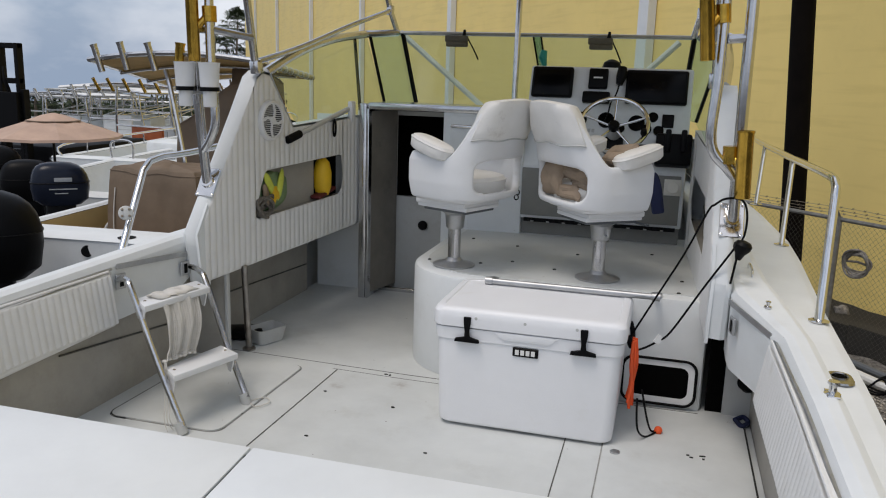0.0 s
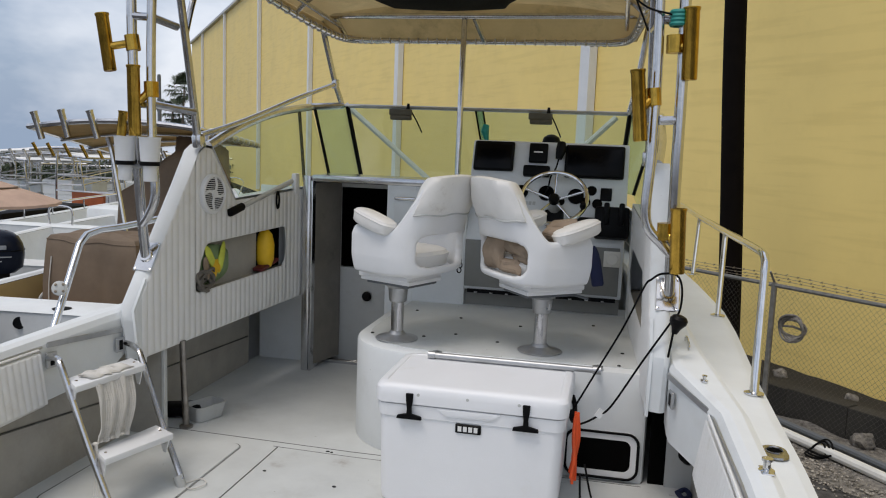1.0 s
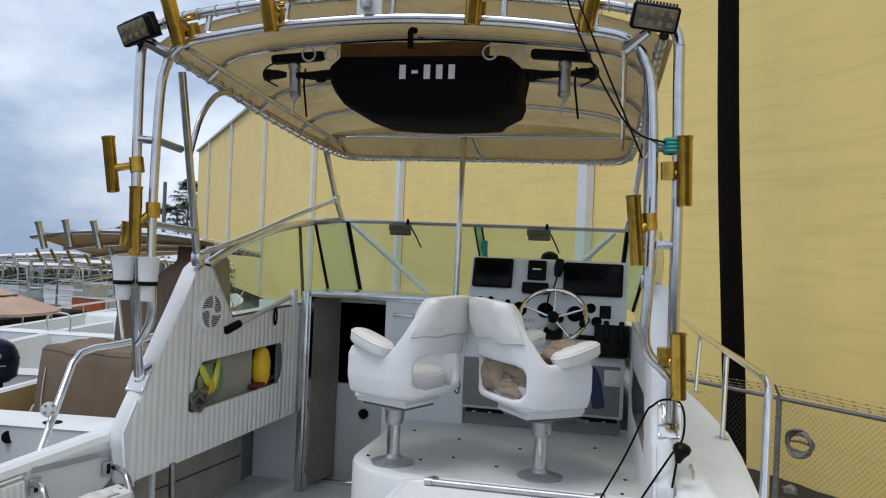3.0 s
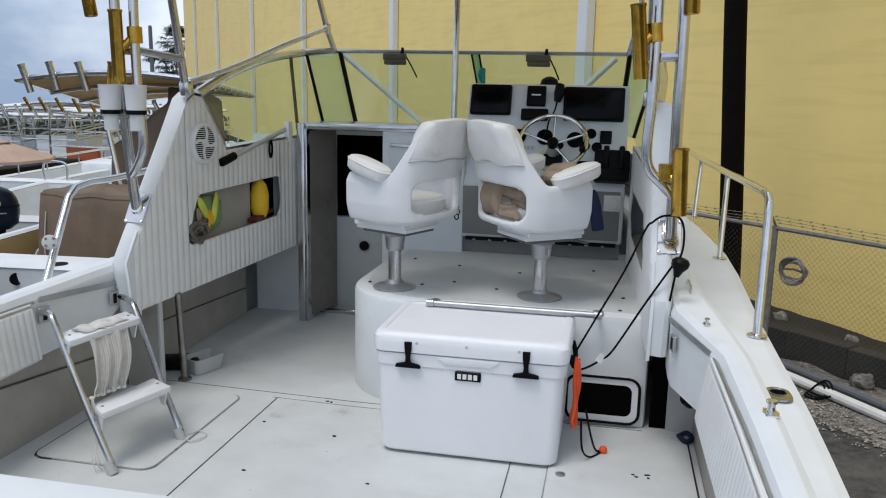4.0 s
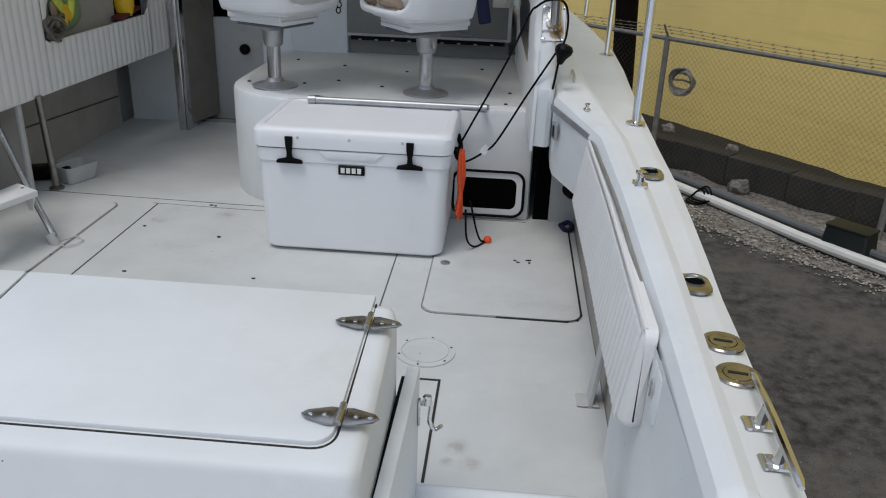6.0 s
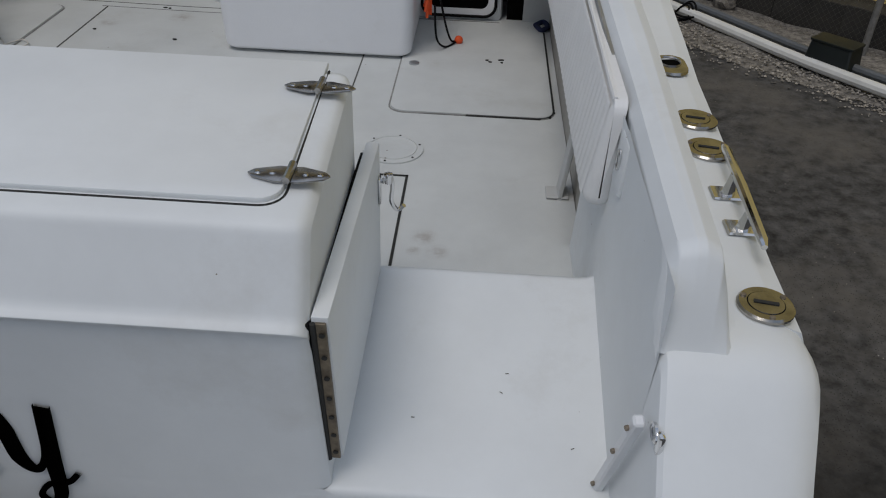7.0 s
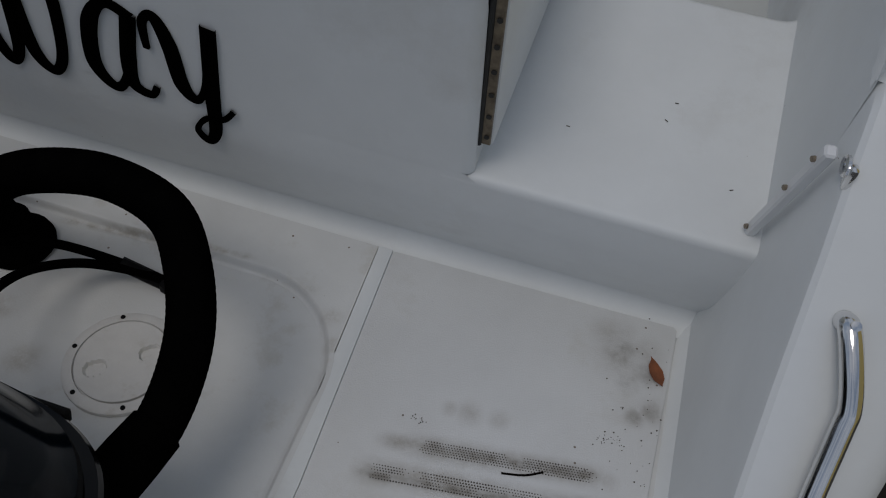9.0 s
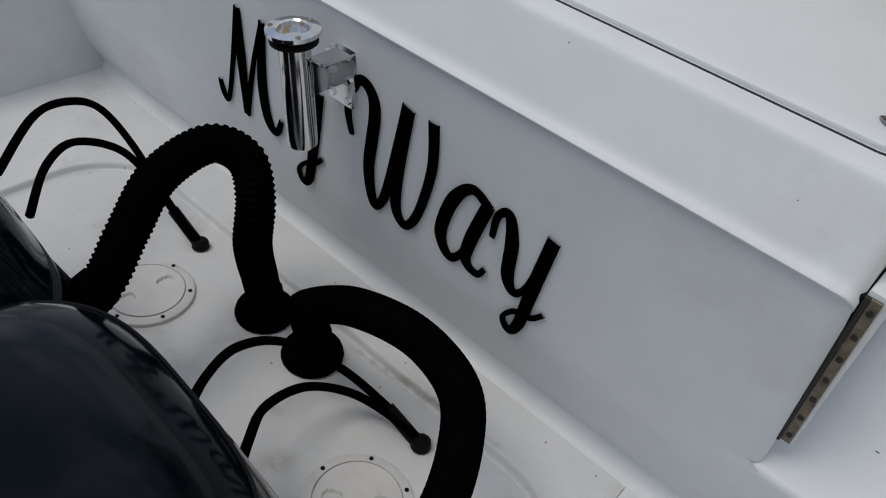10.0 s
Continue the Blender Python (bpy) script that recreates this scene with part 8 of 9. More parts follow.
GRIME = mat("brown_grime", (0.33, 0.28, 0.21), 0.8, vary=0.35, scale=60, dirt=(0.55, 0.53, 0.49), dscale=40)
PLATE = mat("aged_white_plastic", (0.66, 0.655, 0.64), 0.42, vary=0.05, scale=20, dirt=(0.46, 0.43, 0.37), dscale=16, dlow=0.55, dhigh=0.8)
for x, y, turn in ((-1.102, 0.230, 87), (-0.442, 0.219, 39)):
    p = thing("inspection_plate", "round white screw-in inspection plate with two moulded finger holds", "plate", (x, y, PZ), group="deck plates")
    bm = B()
    lathe(bm, [(0.098, 0.001), (0.097, 0.008), (0.092, 0.0105), (0.080, 0.0115), (0.0785, 0.006), (0, 0.006)], Matrix.Translation((x, y, PZ)), 40)
    part("collar", bm, PLATE, p)

    def dished(r, a):
        u, v = r * math.cos(a), r * math.sin(a)
        k = min(((abs(u - c) / 0.0165) ** 3 + (abs(v) / 0.0125) ** 3) for c in (-0.044, 0.044))
        return Vector((u, v, 0.0125 - 0.0075 * max(0.0, min(1.0, (1.20 - k) / 0.25))))

    rows = [[(0.0765 * math.cos(a), 0.0765 * math.sin(a), 0.004) for a in np.linspace(0, 2 * math.pi, 96, endpoint=False)]]
    rows += [[dished(r, a) for a in np.linspace(0, 2 * math.pi, 96, endpoint=False)] for r in (0.0765, 0.074, *np.linspace(0.068, 0.001, 28))]
    bm = loft(B(), [r + r[:1] for r in rows])
    bmesh.ops.remove_doubles(bm, verts=bm.verts, dist=1e-5)
    bmesh.ops.transform(bm, matrix=pose(x, y, PZ, 0, 0, turn), verts=bm.verts)
    bmesh.ops.recalc_face_normals(bm, faces=bm.faces)
    part("disc", bm, PLATE, p)
    for c in (-0.044, 0.044):
        dirt = prism(B(), [(c + u, v) for u, v in rrect(0.026, 0.019, 0.008, 4)], lambda u, v, k: (u, v, 0.0046 + 0.0009 * k))
        bmesh.ops.transform(dirt, matrix=pose(x, y, PZ, 0, 0, turn), verts=dirt.verts)
        part("finger_hold", dirt, GRIME, p, "dirty finger hold")
    for k in range(6):
        a = radians(turn + 22 + 60 * k)
        bm = B()
        lathe(bm, [(0.0045, 0.009), (0.004, 0.0125), (0, 0.013)], Matrix.Translation((x + 0.088 * math.cos(a), y + 0.088 * math.sin(a), PZ)), 8)
        part("screw", bm, RUBBER, p)


def ribbed_hose(pts, r, rib, step):
    P = spline(pts, 24)
    L = [0.0]
    for a, b in zip(P, P[1:]):
        L.append(L[-1] + (b - a).length)
    out, rs, s, k = [], [], 0.0, 0
    while s < L[-1]:
        j = max(i for i in range(len(L)) if L[i] <= s)
        j = min(j, len(P) - 2)
        q = P[j].lerp(P[j + 1], (s - L[j]) / max(1e-6, L[j + 1] - L[j]))
        out.append(q)
        rs.append(r + (rib if (k // 2) % 2 == 0 else 0))
        s += step
        k += 1
    return out, rs


HB = mat("black_ribbed_hose", (0.0016, 0.0016, 0.0016), 0.9, vary=0.2, scale=20, spec=0.0)
for name, fl, pts, rib in (("starboard", (-0.747, 0.378), [(-0.747, 0.378, -0.20), (-0.735, 0.350, -0.10), (-0.690, 0.312, -0.02), (-0.598, 0.328, 0.045), (-0.468, 0.339, 0.075), (-0.354, 0.315, 0.072), (-0.290, 0.253, 0.045), (-0.250, 0.164, 0.0), (-0.248, 0.06, -0.05), (-0.275, -0.05, -0.06), (-0.33, -0.16, -0.05)], 0.0003),
                           ("port", (-0.900, 0.380), [(-0.900, 0.380, -0.20), (-0.880, 0.352, -0.10), (-0.865, 0.328, 0.0), (-0.880, 0.348, 0.09), (-0.930, 0.365, 0.14), (-0.986, 0.328, 0.155), (-0.986, 0.225, 0.13), (-0.941, 0.135, 0.085), (-0.908, 0.060, 0.03), (-0.912, -0.01, -0.01), (-0.95, -0.12, -0.03)], 0.0030)):
    h = thing("rigging_hose", "thick black corrugated rigging hose rising from the platform", "hose", (*fl, PZ), group="rigging hoses")
    P, rs = ribbed_hose(pts, 0.0335, rib, 0.0026)
    bm = B()
    tube(bm, P, rs, 14)
    part("hose", bm, HB, h)
    bm = B()
    lathe(bm, [(0.062, 0.004), (0.063, 0.010), (0.060, 0.022), (0.050, 0.034), (0.038, 0.042), (0.036, 0.075), (0.033, 0.08)], Matrix.Translation((fl[0], fl[1], PZ)), 24)
    part("flange", bm, HB, h)
    bm = B()
    e0, e1 = Vector(pts[-3]), Vector(pts[-2])
    tube(bm, [e0, e0.lerp(e1, 0.4), e1], [0.038, 0.040, 0.040], 14)
    part("cuff", bm, HB, h)
for fx_, arcs in (((-0.45, 0.385), ([(-0.45, 0.385, -0.232), (-0.543, 0.376, -0.20), (-0.633, 0.342, -0.15), (-0.713, 0.275, -0.10), (-0.724, 0.187, -0.06), (-0.684, 0.10, -0.03), (-0.62, 0.02, 0.0)], [(-0.46, 0.383, -0.228), (-0.52, 0.369, -0.205), (-0.587, 0.329, -0.17), (-0.626, 0.255, -0.13), (-0.612, 0.159, -0.09), (-0.559, 0.086, -0.06), (-0.49, 0.0, -0.06)])),
                  ((-1.156, 0.399), ([(-1.156, 0.399, -0.232), (-1.251, 0.388, -0.18), (-1.366, 0.386, -0.09), (-1.447, 0.362, -0.02), (-1.438, 0.294, 0.03), (-1.382, 0.193, 0.06), (-1.257, 0.06, 0.05)], [(-1.16, 0.397, -0.228), (-1.183, 0.384, -0.20), (-1.294, 0.378, -0.13), (-1.347, 0.338, -0.06), (-1.355, 0.248, -0.01), (-1.269, 0.15, 0.02), (-1.15, 0.06, 0.02)]))):
    h = thing("engine_cable", "pair of thin black engine hoses joined at a deck fitting", "cable", (*fx_, PZ), group="engine cables")
    for q in arcs:
        bm = B()
        tube(bm, spline(q, 8), 0.0085, 8)
        part("hose", bm, HB, h)
    bm = B()
    p0 = Vector((*fx_, PZ + 0.004))
    lathe(bm, [(0.020, 0), (0.018, 0.014), (0.012, 0.02), (0, 0.02)], Matrix.Translation(p0), 12)
    tube(bm, [Vector(arcs[0][0]) - Vector((0, 0, 0.01)), Vector(arcs[0][0]).lerp(Vector(arcs[0][1]), 0.9)], 0.013, 10)
    part("fitting", bm, RUBBER, h)


def outboard(c, top_z, label, front=0.27, material=COWL, group="outboard engines", size=1.0, turn=0.0, domed=False):
    h = thing("outboard_engine", label, "outboard", (c[0], c[1], top_z - 0.7), group=group)
    m = Matrix.Translation((c[0], c[1], top_z)) @ Matrix.Rotation(turn, 4, "Z") @ Matrix.Diagonal((size, size, size, 1))
    bm = B()
    rows = []
    profile = ((-0.50, 0.150, 0.20, 0.0), (-0.44, 0.185, 0.27, 0.0), (-0.30, 0.198, 0.29, 0.0), (-0.22, 0.196, 0.286, 0.0), (-0.15, 0.186, 0.272, -0.004), (-0.09, 0.168, 0.246, -0.010), (-0.045, 0.14, 0.205, -0.018), (-0.015, 0.10, 0.15, -0.026), (0.0, 0.04, 0.07, -0.03))
    for z, sx, sy, oy in profile if domed else ((-0.50, 0.150, 0.22, 0.0), (-0.44, 0.180, 0.26, 0.0), (-0.30, 0.196, 0.285, 0.0), (-0.16, 0.198, 0.290, 0.0), (-0.08, 0.188, 0.280, -0.005), (-0.035, 0.165, 0.255, -0.012), (-0.010, 0.125, 0.21, -0.02), (0.0, 0.06, 0.13, -0.03)):
        rows.append([(math.copysign(abs(math.cos(a)) ** 0.75, math.cos(a)) * sx, oy + math.copysign(abs(math.sin(a)) ** 0.75, math.sin(a)) * sy * (front / 0.27), z) for a in np.linspace(0, 2 * math.pi, 40, endpoint=False)])
    loft(bm, rows, closed=True, caps=True)
    bmesh.ops.transform(bm, matrix=m, verts=bm.verts)
    cw = part("cowling", bm, material, h)
    bm = B()
    tube(bm, [m @ Vector((math.copysign(abs(math.cos(a)) ** 0.75, math.cos(a)) * 0.1985, math.copysign(abs(math.sin(a)) ** 0.75, math.sin(a)) * 0.289 * (front / 0.27), -0.235)) for a in np.linspace(0, 2 * math.pi, 40, endpoint=False)], 0.006, 6, closed=True)
    part("seal", bm, BLACK, h)
    bm = B()
    box(bm, -0.11, 0.11, -0.16, 0.16, -0.95, -0.48, 0.03, 2)
    box(bm, -0.05, 0.05, -0.14, 0.10, -1.55, -0.9, 0.02, 1)
    bmesh.ops.transform(bm, matrix=m, verts=bm.verts)
    part("leg", bm, BLACK, h)
    return h, m


def stern_engine(cx, cy, yaw, label):
    """A big outboard's upper parts: domed cowling over a lipped lower pan."""
    h = thing("outboard_engine", label, "outboard", (cx, cy, -0.35), group="outboard engines")

    def ring(sx, sy, z, oy=0.0, e=0.55):
        loop = [(math.copysign(abs(math.cos(a)) ** e, math.cos(a)) * sx, oy + math.copysign(abs(math.sin(a)) ** e, math.sin(a)) * sy) for a in np.linspace(0, 2 * math.pi, 72, endpoint=False)]
        return [(cx + u * math.cos(yaw) - v * math.sin(yaw), cy + u * math.sin(yaw) + v * math.cos(yaw), z) for u, v in loop]

    cowl = ((0.290, 0.288, 0.105, 0.0, 0.50), (0.292, 0.290, 0.118, 0.0, 0.50), (0.288, 0.285, 0.128, 0.0, 0.50), (0.284, 0.280, 0.15, -0.002, 0.52), (0.272, 0.268, 0.20, -0.006, 0.55), (0.252, 0.250, 0.25, -0.012, 0.6), (0.222, 0.225, 0.29, -0.02, 0.65), (0.18, 0.19, 0.32, -0.03, 0.7), (0.12, 0.14, 0.338, -0.04, 0.8), (0.05, 0.06, 0.345, -0.045, 0.9))
    cw = part("cowling", loft(B(), [ring(*c) for c in cowl], closed=True, caps=True), COWL, h)
    part("crease", tube(B(), ring(0.2565, 0.2545, 0.2425, -0.011, 0.595), 0.0035, 6, closed=True), BLACK, cw)
    part("seal", tube(B(), ring(0.284, 0.282, 0.098, 0.0, 0.50), 0.010, 8, closed=True), RUBBER, h)
    pan = ((0.16, 0.18, -0.30, 0.0, 0.6), (0.235, 0.24, -0.20, 0.0, 0.55), (0.285, 0.282, 0.02, 0.0, 0.50), (0.300, 0.297, 0.060, 0.0, 0.50), (0.306, 0.303, 0.076, 0.0, 0.50), (0.303, 0.300, 0.086, 0.0, 0.50), (0.280, 0.278, 0.092, 0.0, 0.50))
    part("lower_pan", loft(B(), [ring(*c) for c in pan], closed=True, caps=True), PANM, h, "glossy black lipped lower cowling")
    for k in range(3):
        part("air_slot", merge(B(), box(B(), -0.075, 0.075, -0.006, 0.006, -0.010, 0.010, 0.004, 1), pose(cx + 0.12 - 0.10 * k, cy + 0.289, 0.06, -20, 0, 0)), BLACK, h)
    bm = box(B(), cx - 0.13, cx + 0.13, cy - 0.18, cy + 0.18, -0.75, -0.26, 0.03, 2)
    box(bm, cx - 0.06, cx + 0.06, cy - 0.16, cy + 0.12, -1.45, -0.72, 0.02, 1)
    part("leg", bm, BLACK, h)
    return h


for x, y in ((-0.495, -0.290), (-1.105, -0.280)):
    stern_engine(x, y, radians(-4), "glossy dark blue outboard engine cowling behind the platform")

# boat name on the transom, as brushed strokes


def stroke(pts, w):
    """A flat brush stroke on the raked transom; pts are (x, z), w the widths along it."""
    P = spline([(x, 0, z) for x, z in pts], 10)
    bm = B()
    n = len(P)
    L, R = [], []
    for i, p in enumerate(P):
        ww = interp(i / (n - 1), [(k / (len(w) - 1), v) for k, v in enumerate(w)]) / 2
        a, b = P[max(0, i - 1)], P[min(n - 1, i + 1)]
        d = (b - a).normalized()
        nx, nz = -d.z, d.x
        L.append((p.x + nx * ww, p.z + nz * ww))
        R.append((p.x - nx * ww, p.z - nz * ww))
    rows = [[(u, TE(v) - 0.001, v) for u, v in L], [(u, TE(v) - 0.0055, v) for u, v in L], [(u, TE(v) - 0.0055, v) for u, v in R], [(u, TE(v) - 0.001, v) for u, v in R]]
    loft(bm, rows)
    return bm


name = thing("boat_name", "black script lettering with the boat's name on the transom", "lettering", (-0.8, 0.54, 0.15))
TH, TN = 0.026, 0.010
LETTERS = {
    "letter_m": [([(-1.266, 0.085), (-1.260, 0.052), (-1.244, 0.046), (-1.209, 0.145), (-1.163, 0.296)], (TN, 0.016, TN, TN, 0.014)), ([(-1.163, 0.297), (-1.172, 0.196), (-1.180, 0.036)], (0.014, TH, 0.018)), ([(-1.180, 0.036), (-1.135, 0.176), (-1.086, 0.297)], (0.014, TN, TN)), ([(-1.086, 0.297), (-1.110, 0.150), (-1.105, 0.062), (-1.080, 0.042), (-1.058, 0.084)], (0.014, TH, TH, 0.016, TN))],
    "letter_y": [([(-1.023, 0.156), (-1.004, 0.208), (-0.992, 0.191), (-0.999, 0.099), (-0.985, 0.062), (-0.959, 0.099), (-0.930, 0.214)], (TN, 0.018, TH, TH, 0.016, TN, TN)), ([(-0.928, 0.219), (-0.954, 0.099), (-0.982, -0.019), (-1.004, -0.041), (-1.015, -0.017), (-0.991, 0.014), (-0.958, 0.031), (-0.934, 0.058)], (0.022, TH, 0.022, 0.014, TN, TN, TN, TN))],
    "letter_w": [([(-0.841, 0.172), (-0.848, 0.228), (-0.820, 0.298), (-0.790, 0.296), (-0.778, 0.250), (-0.797, 0.120), (-0.786, 0.040), (-0.763, 0.056), (-0.738, 0.132), (-0.695, 0.308)], (TN, 0.016, 0.018, 0.022, TH, TH, 0.022, 0.018, 0.022, 0.028)), ([(-0.696, 0.303), (-0.720, 0.155), (-0.724, 0.064), (-0.699, 0.037), (-0.667, 0.090), (-0.638, 0.210), (-0.638, 0.308)], (0.026, TH, 0.024, 0.018, 0.018, 0.020, 0.022))],
    "letter_a": [([(-0.505, 0.205), (-0.546, 0.224), (-0.586, 0.176), (-0.610, 0.082), (-0.584, 0.038), (-0.548, 0.086), (-0.510, 0.205)], (0.018, 0.018, TH, TH, 0.018, 0.014, 0.018)), ([(-0.509, 0.214), (-0.540, 0.112), (-0.547, 0.056), (-0.519, 0.042), (-0.502, 0.068)], (0.024, TH, 0.022, 0.014, TN))],
    "letter_y.001": [([(-0.496, 0.151), (-0.488, 0.205), (-0.466, 0.220), (-0.454, 0.168), (-0.453, 0.087), (-0.434, 0.060), (-0.410, 0.099), (-0.379, 0.223)], (TN, 0.014, 0.018, TH, TH, 0.016, TN, 0.012)), ([(-0.377, 0.227), (-0.399, 0.099), (-0.415, -0.007), (-0.434, -0.039), (-0.450, -0.017), (-0.427, 0.017), (-0.393, 0.027), (-0.369, 0.055)], (0.024, TH, 0.022, 0.016, TN, TN, TN, TN))],
}
for nm, strokes in LETTERS.items():
    bm = B()
    for p, w in strokes:
        merge(bm, stroke(p, w))
    part(nm.split(".")[0], bm, LETTER, name)

# rod holder bracket on the transom
rb = thing("bracket_rod_holder", "stainless rod holder on a bracket bolted to the transom", "rod holder", (-0.86, 0.46, 0.3))
rh = between((-0.869, 0.447, 0.168), (-0.884, 0.433, 0.394))
bm = lathe(B(), [(0.043, 0.216), (0.046, 0.219), (0.046, 0.226), (0.030, 0.2285), (0.026, 0.226), (0.023, 0.19), (0, 0.19)], rh, 32)
fl = part("flange", bm, CHROME, rb)
part("collar", lathe(B(), [(0.036, 0.200), (0.041, 0.203), (0.041, 0.211), (0.024, 0.213)], rh, 28), RUBBER, rb, "black rubber collar under the flange")
for a in (20, 140, 260):
    part("screw", lathe(B(), [(0.005, 0.226), (0.0045, 0.2285), (0, 0.2285)], rh @ Matrix.Translation((0.038 * math.cos(radians(a)), 0.038 * math.sin(radians(a)), 0)), 8), RUST, fl)
part("tube", lathe(B(), [(0.020, 0.0), (0.026, 0.006), (0.027, 0.02), (0.027, 0.20), (0.02, 0.201)], rh, 22), CHROME, rb)
bm = B()
box(bm, -0.89, -0.825, TE(0.3) - 0.006, TE(0.3) + 0.01, 0.235, 0.352, 0.003, 1)
box(bm, -0.868, -0.830, 0.452, TE(0.3), 0.338, 0.344, 0.002, 1)
box(bm, -0.866, -0.860, 0.458, TE(0.3), 0.27, 0.342, 0.002, 1)
pl = part("back_plate", bm, CHROME, rb)
for u, v in ((-0.878, 0.25), (-0.838, 0.25), (-0.878, 0.335), (-0.838, 0.335), (-0.838, 0.29)):
    bm = B()
    tube(bm, [(u, TE(v) - 0.006, v), (u, TE(v) - 0.016, v)], 0.007, 6)
    part("bolt", bm, CHROME, pl)

# stains and litter on the platform
rnd = random.Random(9)
STAIN = mat("brown_scuff", (0.085, 0.075, 0.062), 0.8, vary=0.5, scale=60)
bm = B()
for (x0, y0), (x1, y1), hw, low in (((0.060, 0.2355), (0.340, 0.277), 0.010, 0.0), ((-0.004, 0.172), (0.373, 0.2245), 0.011, 1.0)):
    nx = int((x1 - x0) / 0.0044)
    for i in range(nx):
        for j in range(6):
            t = i / nx
            dv = (j - 2.5) / 2.5
            full = 0.55 + 0.9 * noise.noise(Vector((t * 8, dv * 0.5, x0 * 50)))
            if low:
                full = 1.0 if j == 5 else full - 0.45 * (j == 3) - 0.25 * (j == 4)
            full *= min(1, 10 * t, 12 * (1 - t))
            if full < 0.15 + 0.2 * rnd.random():
                continue
            cx = lerp(x0, x1, t) + 0.0022 * (j % 2)
            cy = lerp(y0, y1, t) - dv * hw
            q = 0.0008 + 0.0009 * min(1.0, full) * rnd.uniform(0.7, 1.1)
            prism(bm, [(cx - q, cy), (cx, cy - q), (cx + q, cy), (cx, cy + q)], lambda u, v, k: (u, v, PZ + 0.0124 + 0.0006 * k))
for cx, cy, n, w in ((0.052, 0.280, 14, 0.008), (0.343, 0.345, 16, 0.008), (0.37, 0.348, 14, 0.007), (0.335, 0.277, 10, 0.006)):
    for k in range(n):
        ax, ay, q = cx + rnd.gauss(0, w), cy + rnd.gauss(0, w * 0.7), rnd.uniform(0.0004, 0.0014)
        prism(bm, [(ax - q, ay), (ax, ay - q), (ax + q, ay), (ax, ay + q)], lambda u, v, k: (u, v, PZ + 0.0124 + 0.0008 * k))
for k in range(60):
    cx, cy = rnd.gauss(0.405, 0.03), rnd.gauss(0.43, 0.09)
    q = rnd.uniform(0.0004, 0.0016)
    if cx < 0.43:
        prism(bm, [(cx - q, cy), (cx, cy - q), (cx + q, cy), (cx, cy + q)], lambda u, v, k: (u, v, PZ + 0.0124 + 0.0012 * k))
for x, y in ((0.30, 0.76), (0.31, 0.80), (0.15, 0.70), (0.42, 0.66)):
    obox(bm, (x, y, interp(y, [(0.57, 0.0495), (1.035, 0.142)]) + 0.001), (0.006, 0.0012, 0.001), (6.5, 0, rnd.uniform(-40, 40)))
tagged(solid("platform_grit", bm, STAIN, "lines of brown grit on the platform tread", "grit"), kind="stuff")
bm = B()
leaf = [(-0.028, 0.0), (-0.015, 0.010), (0.0, 0.0125), (0.015, 0.009), (0.026, 0.0), (0.032, -0.001), (0.015, -0.008), (0.0, -0.0115), (-0.015, -0.009)]
t = B()
prism(t, leaf, lambda u, v, k: (u, v, 0.004 + 6 * v * v + 1.2 * u * u + 0.0008 * k))
merge(bm, t, pose(0.407, 0.497, PZ + 0.0125, 0, 0, 118))
solid("dry_leaf", bm, LEAFM, "curled brown dry leaf on the platform", "leaf")
bm = B()
tube(bm, spline([(0.20, 0.235, PZ + 0.0125), (0.235, 0.243, PZ + 0.0135), (0.262, 0.258, PZ + 0.0125)], 5), 0.0018, 5)
solid("twig", bm, POLE, "thin dark twig on the platform tread", "twig")

# ---- the boats stored ahead on the port side ----
def grounded(x):
    """Height of the yard, which falls away to port."""
    return GZ - 0.055 * max(0.0, -x - 4.0)


def boat_frame(x, y, turn):
    """A boat's own axes: u to its starboard, v ahead, from the middle of its transom."""
    a = radians(turn)
    return lambda u, v, z: (x + u * math.cos(a) - v * math.sin(a), y + u * math.sin(a) + v * math.cos(a), z)


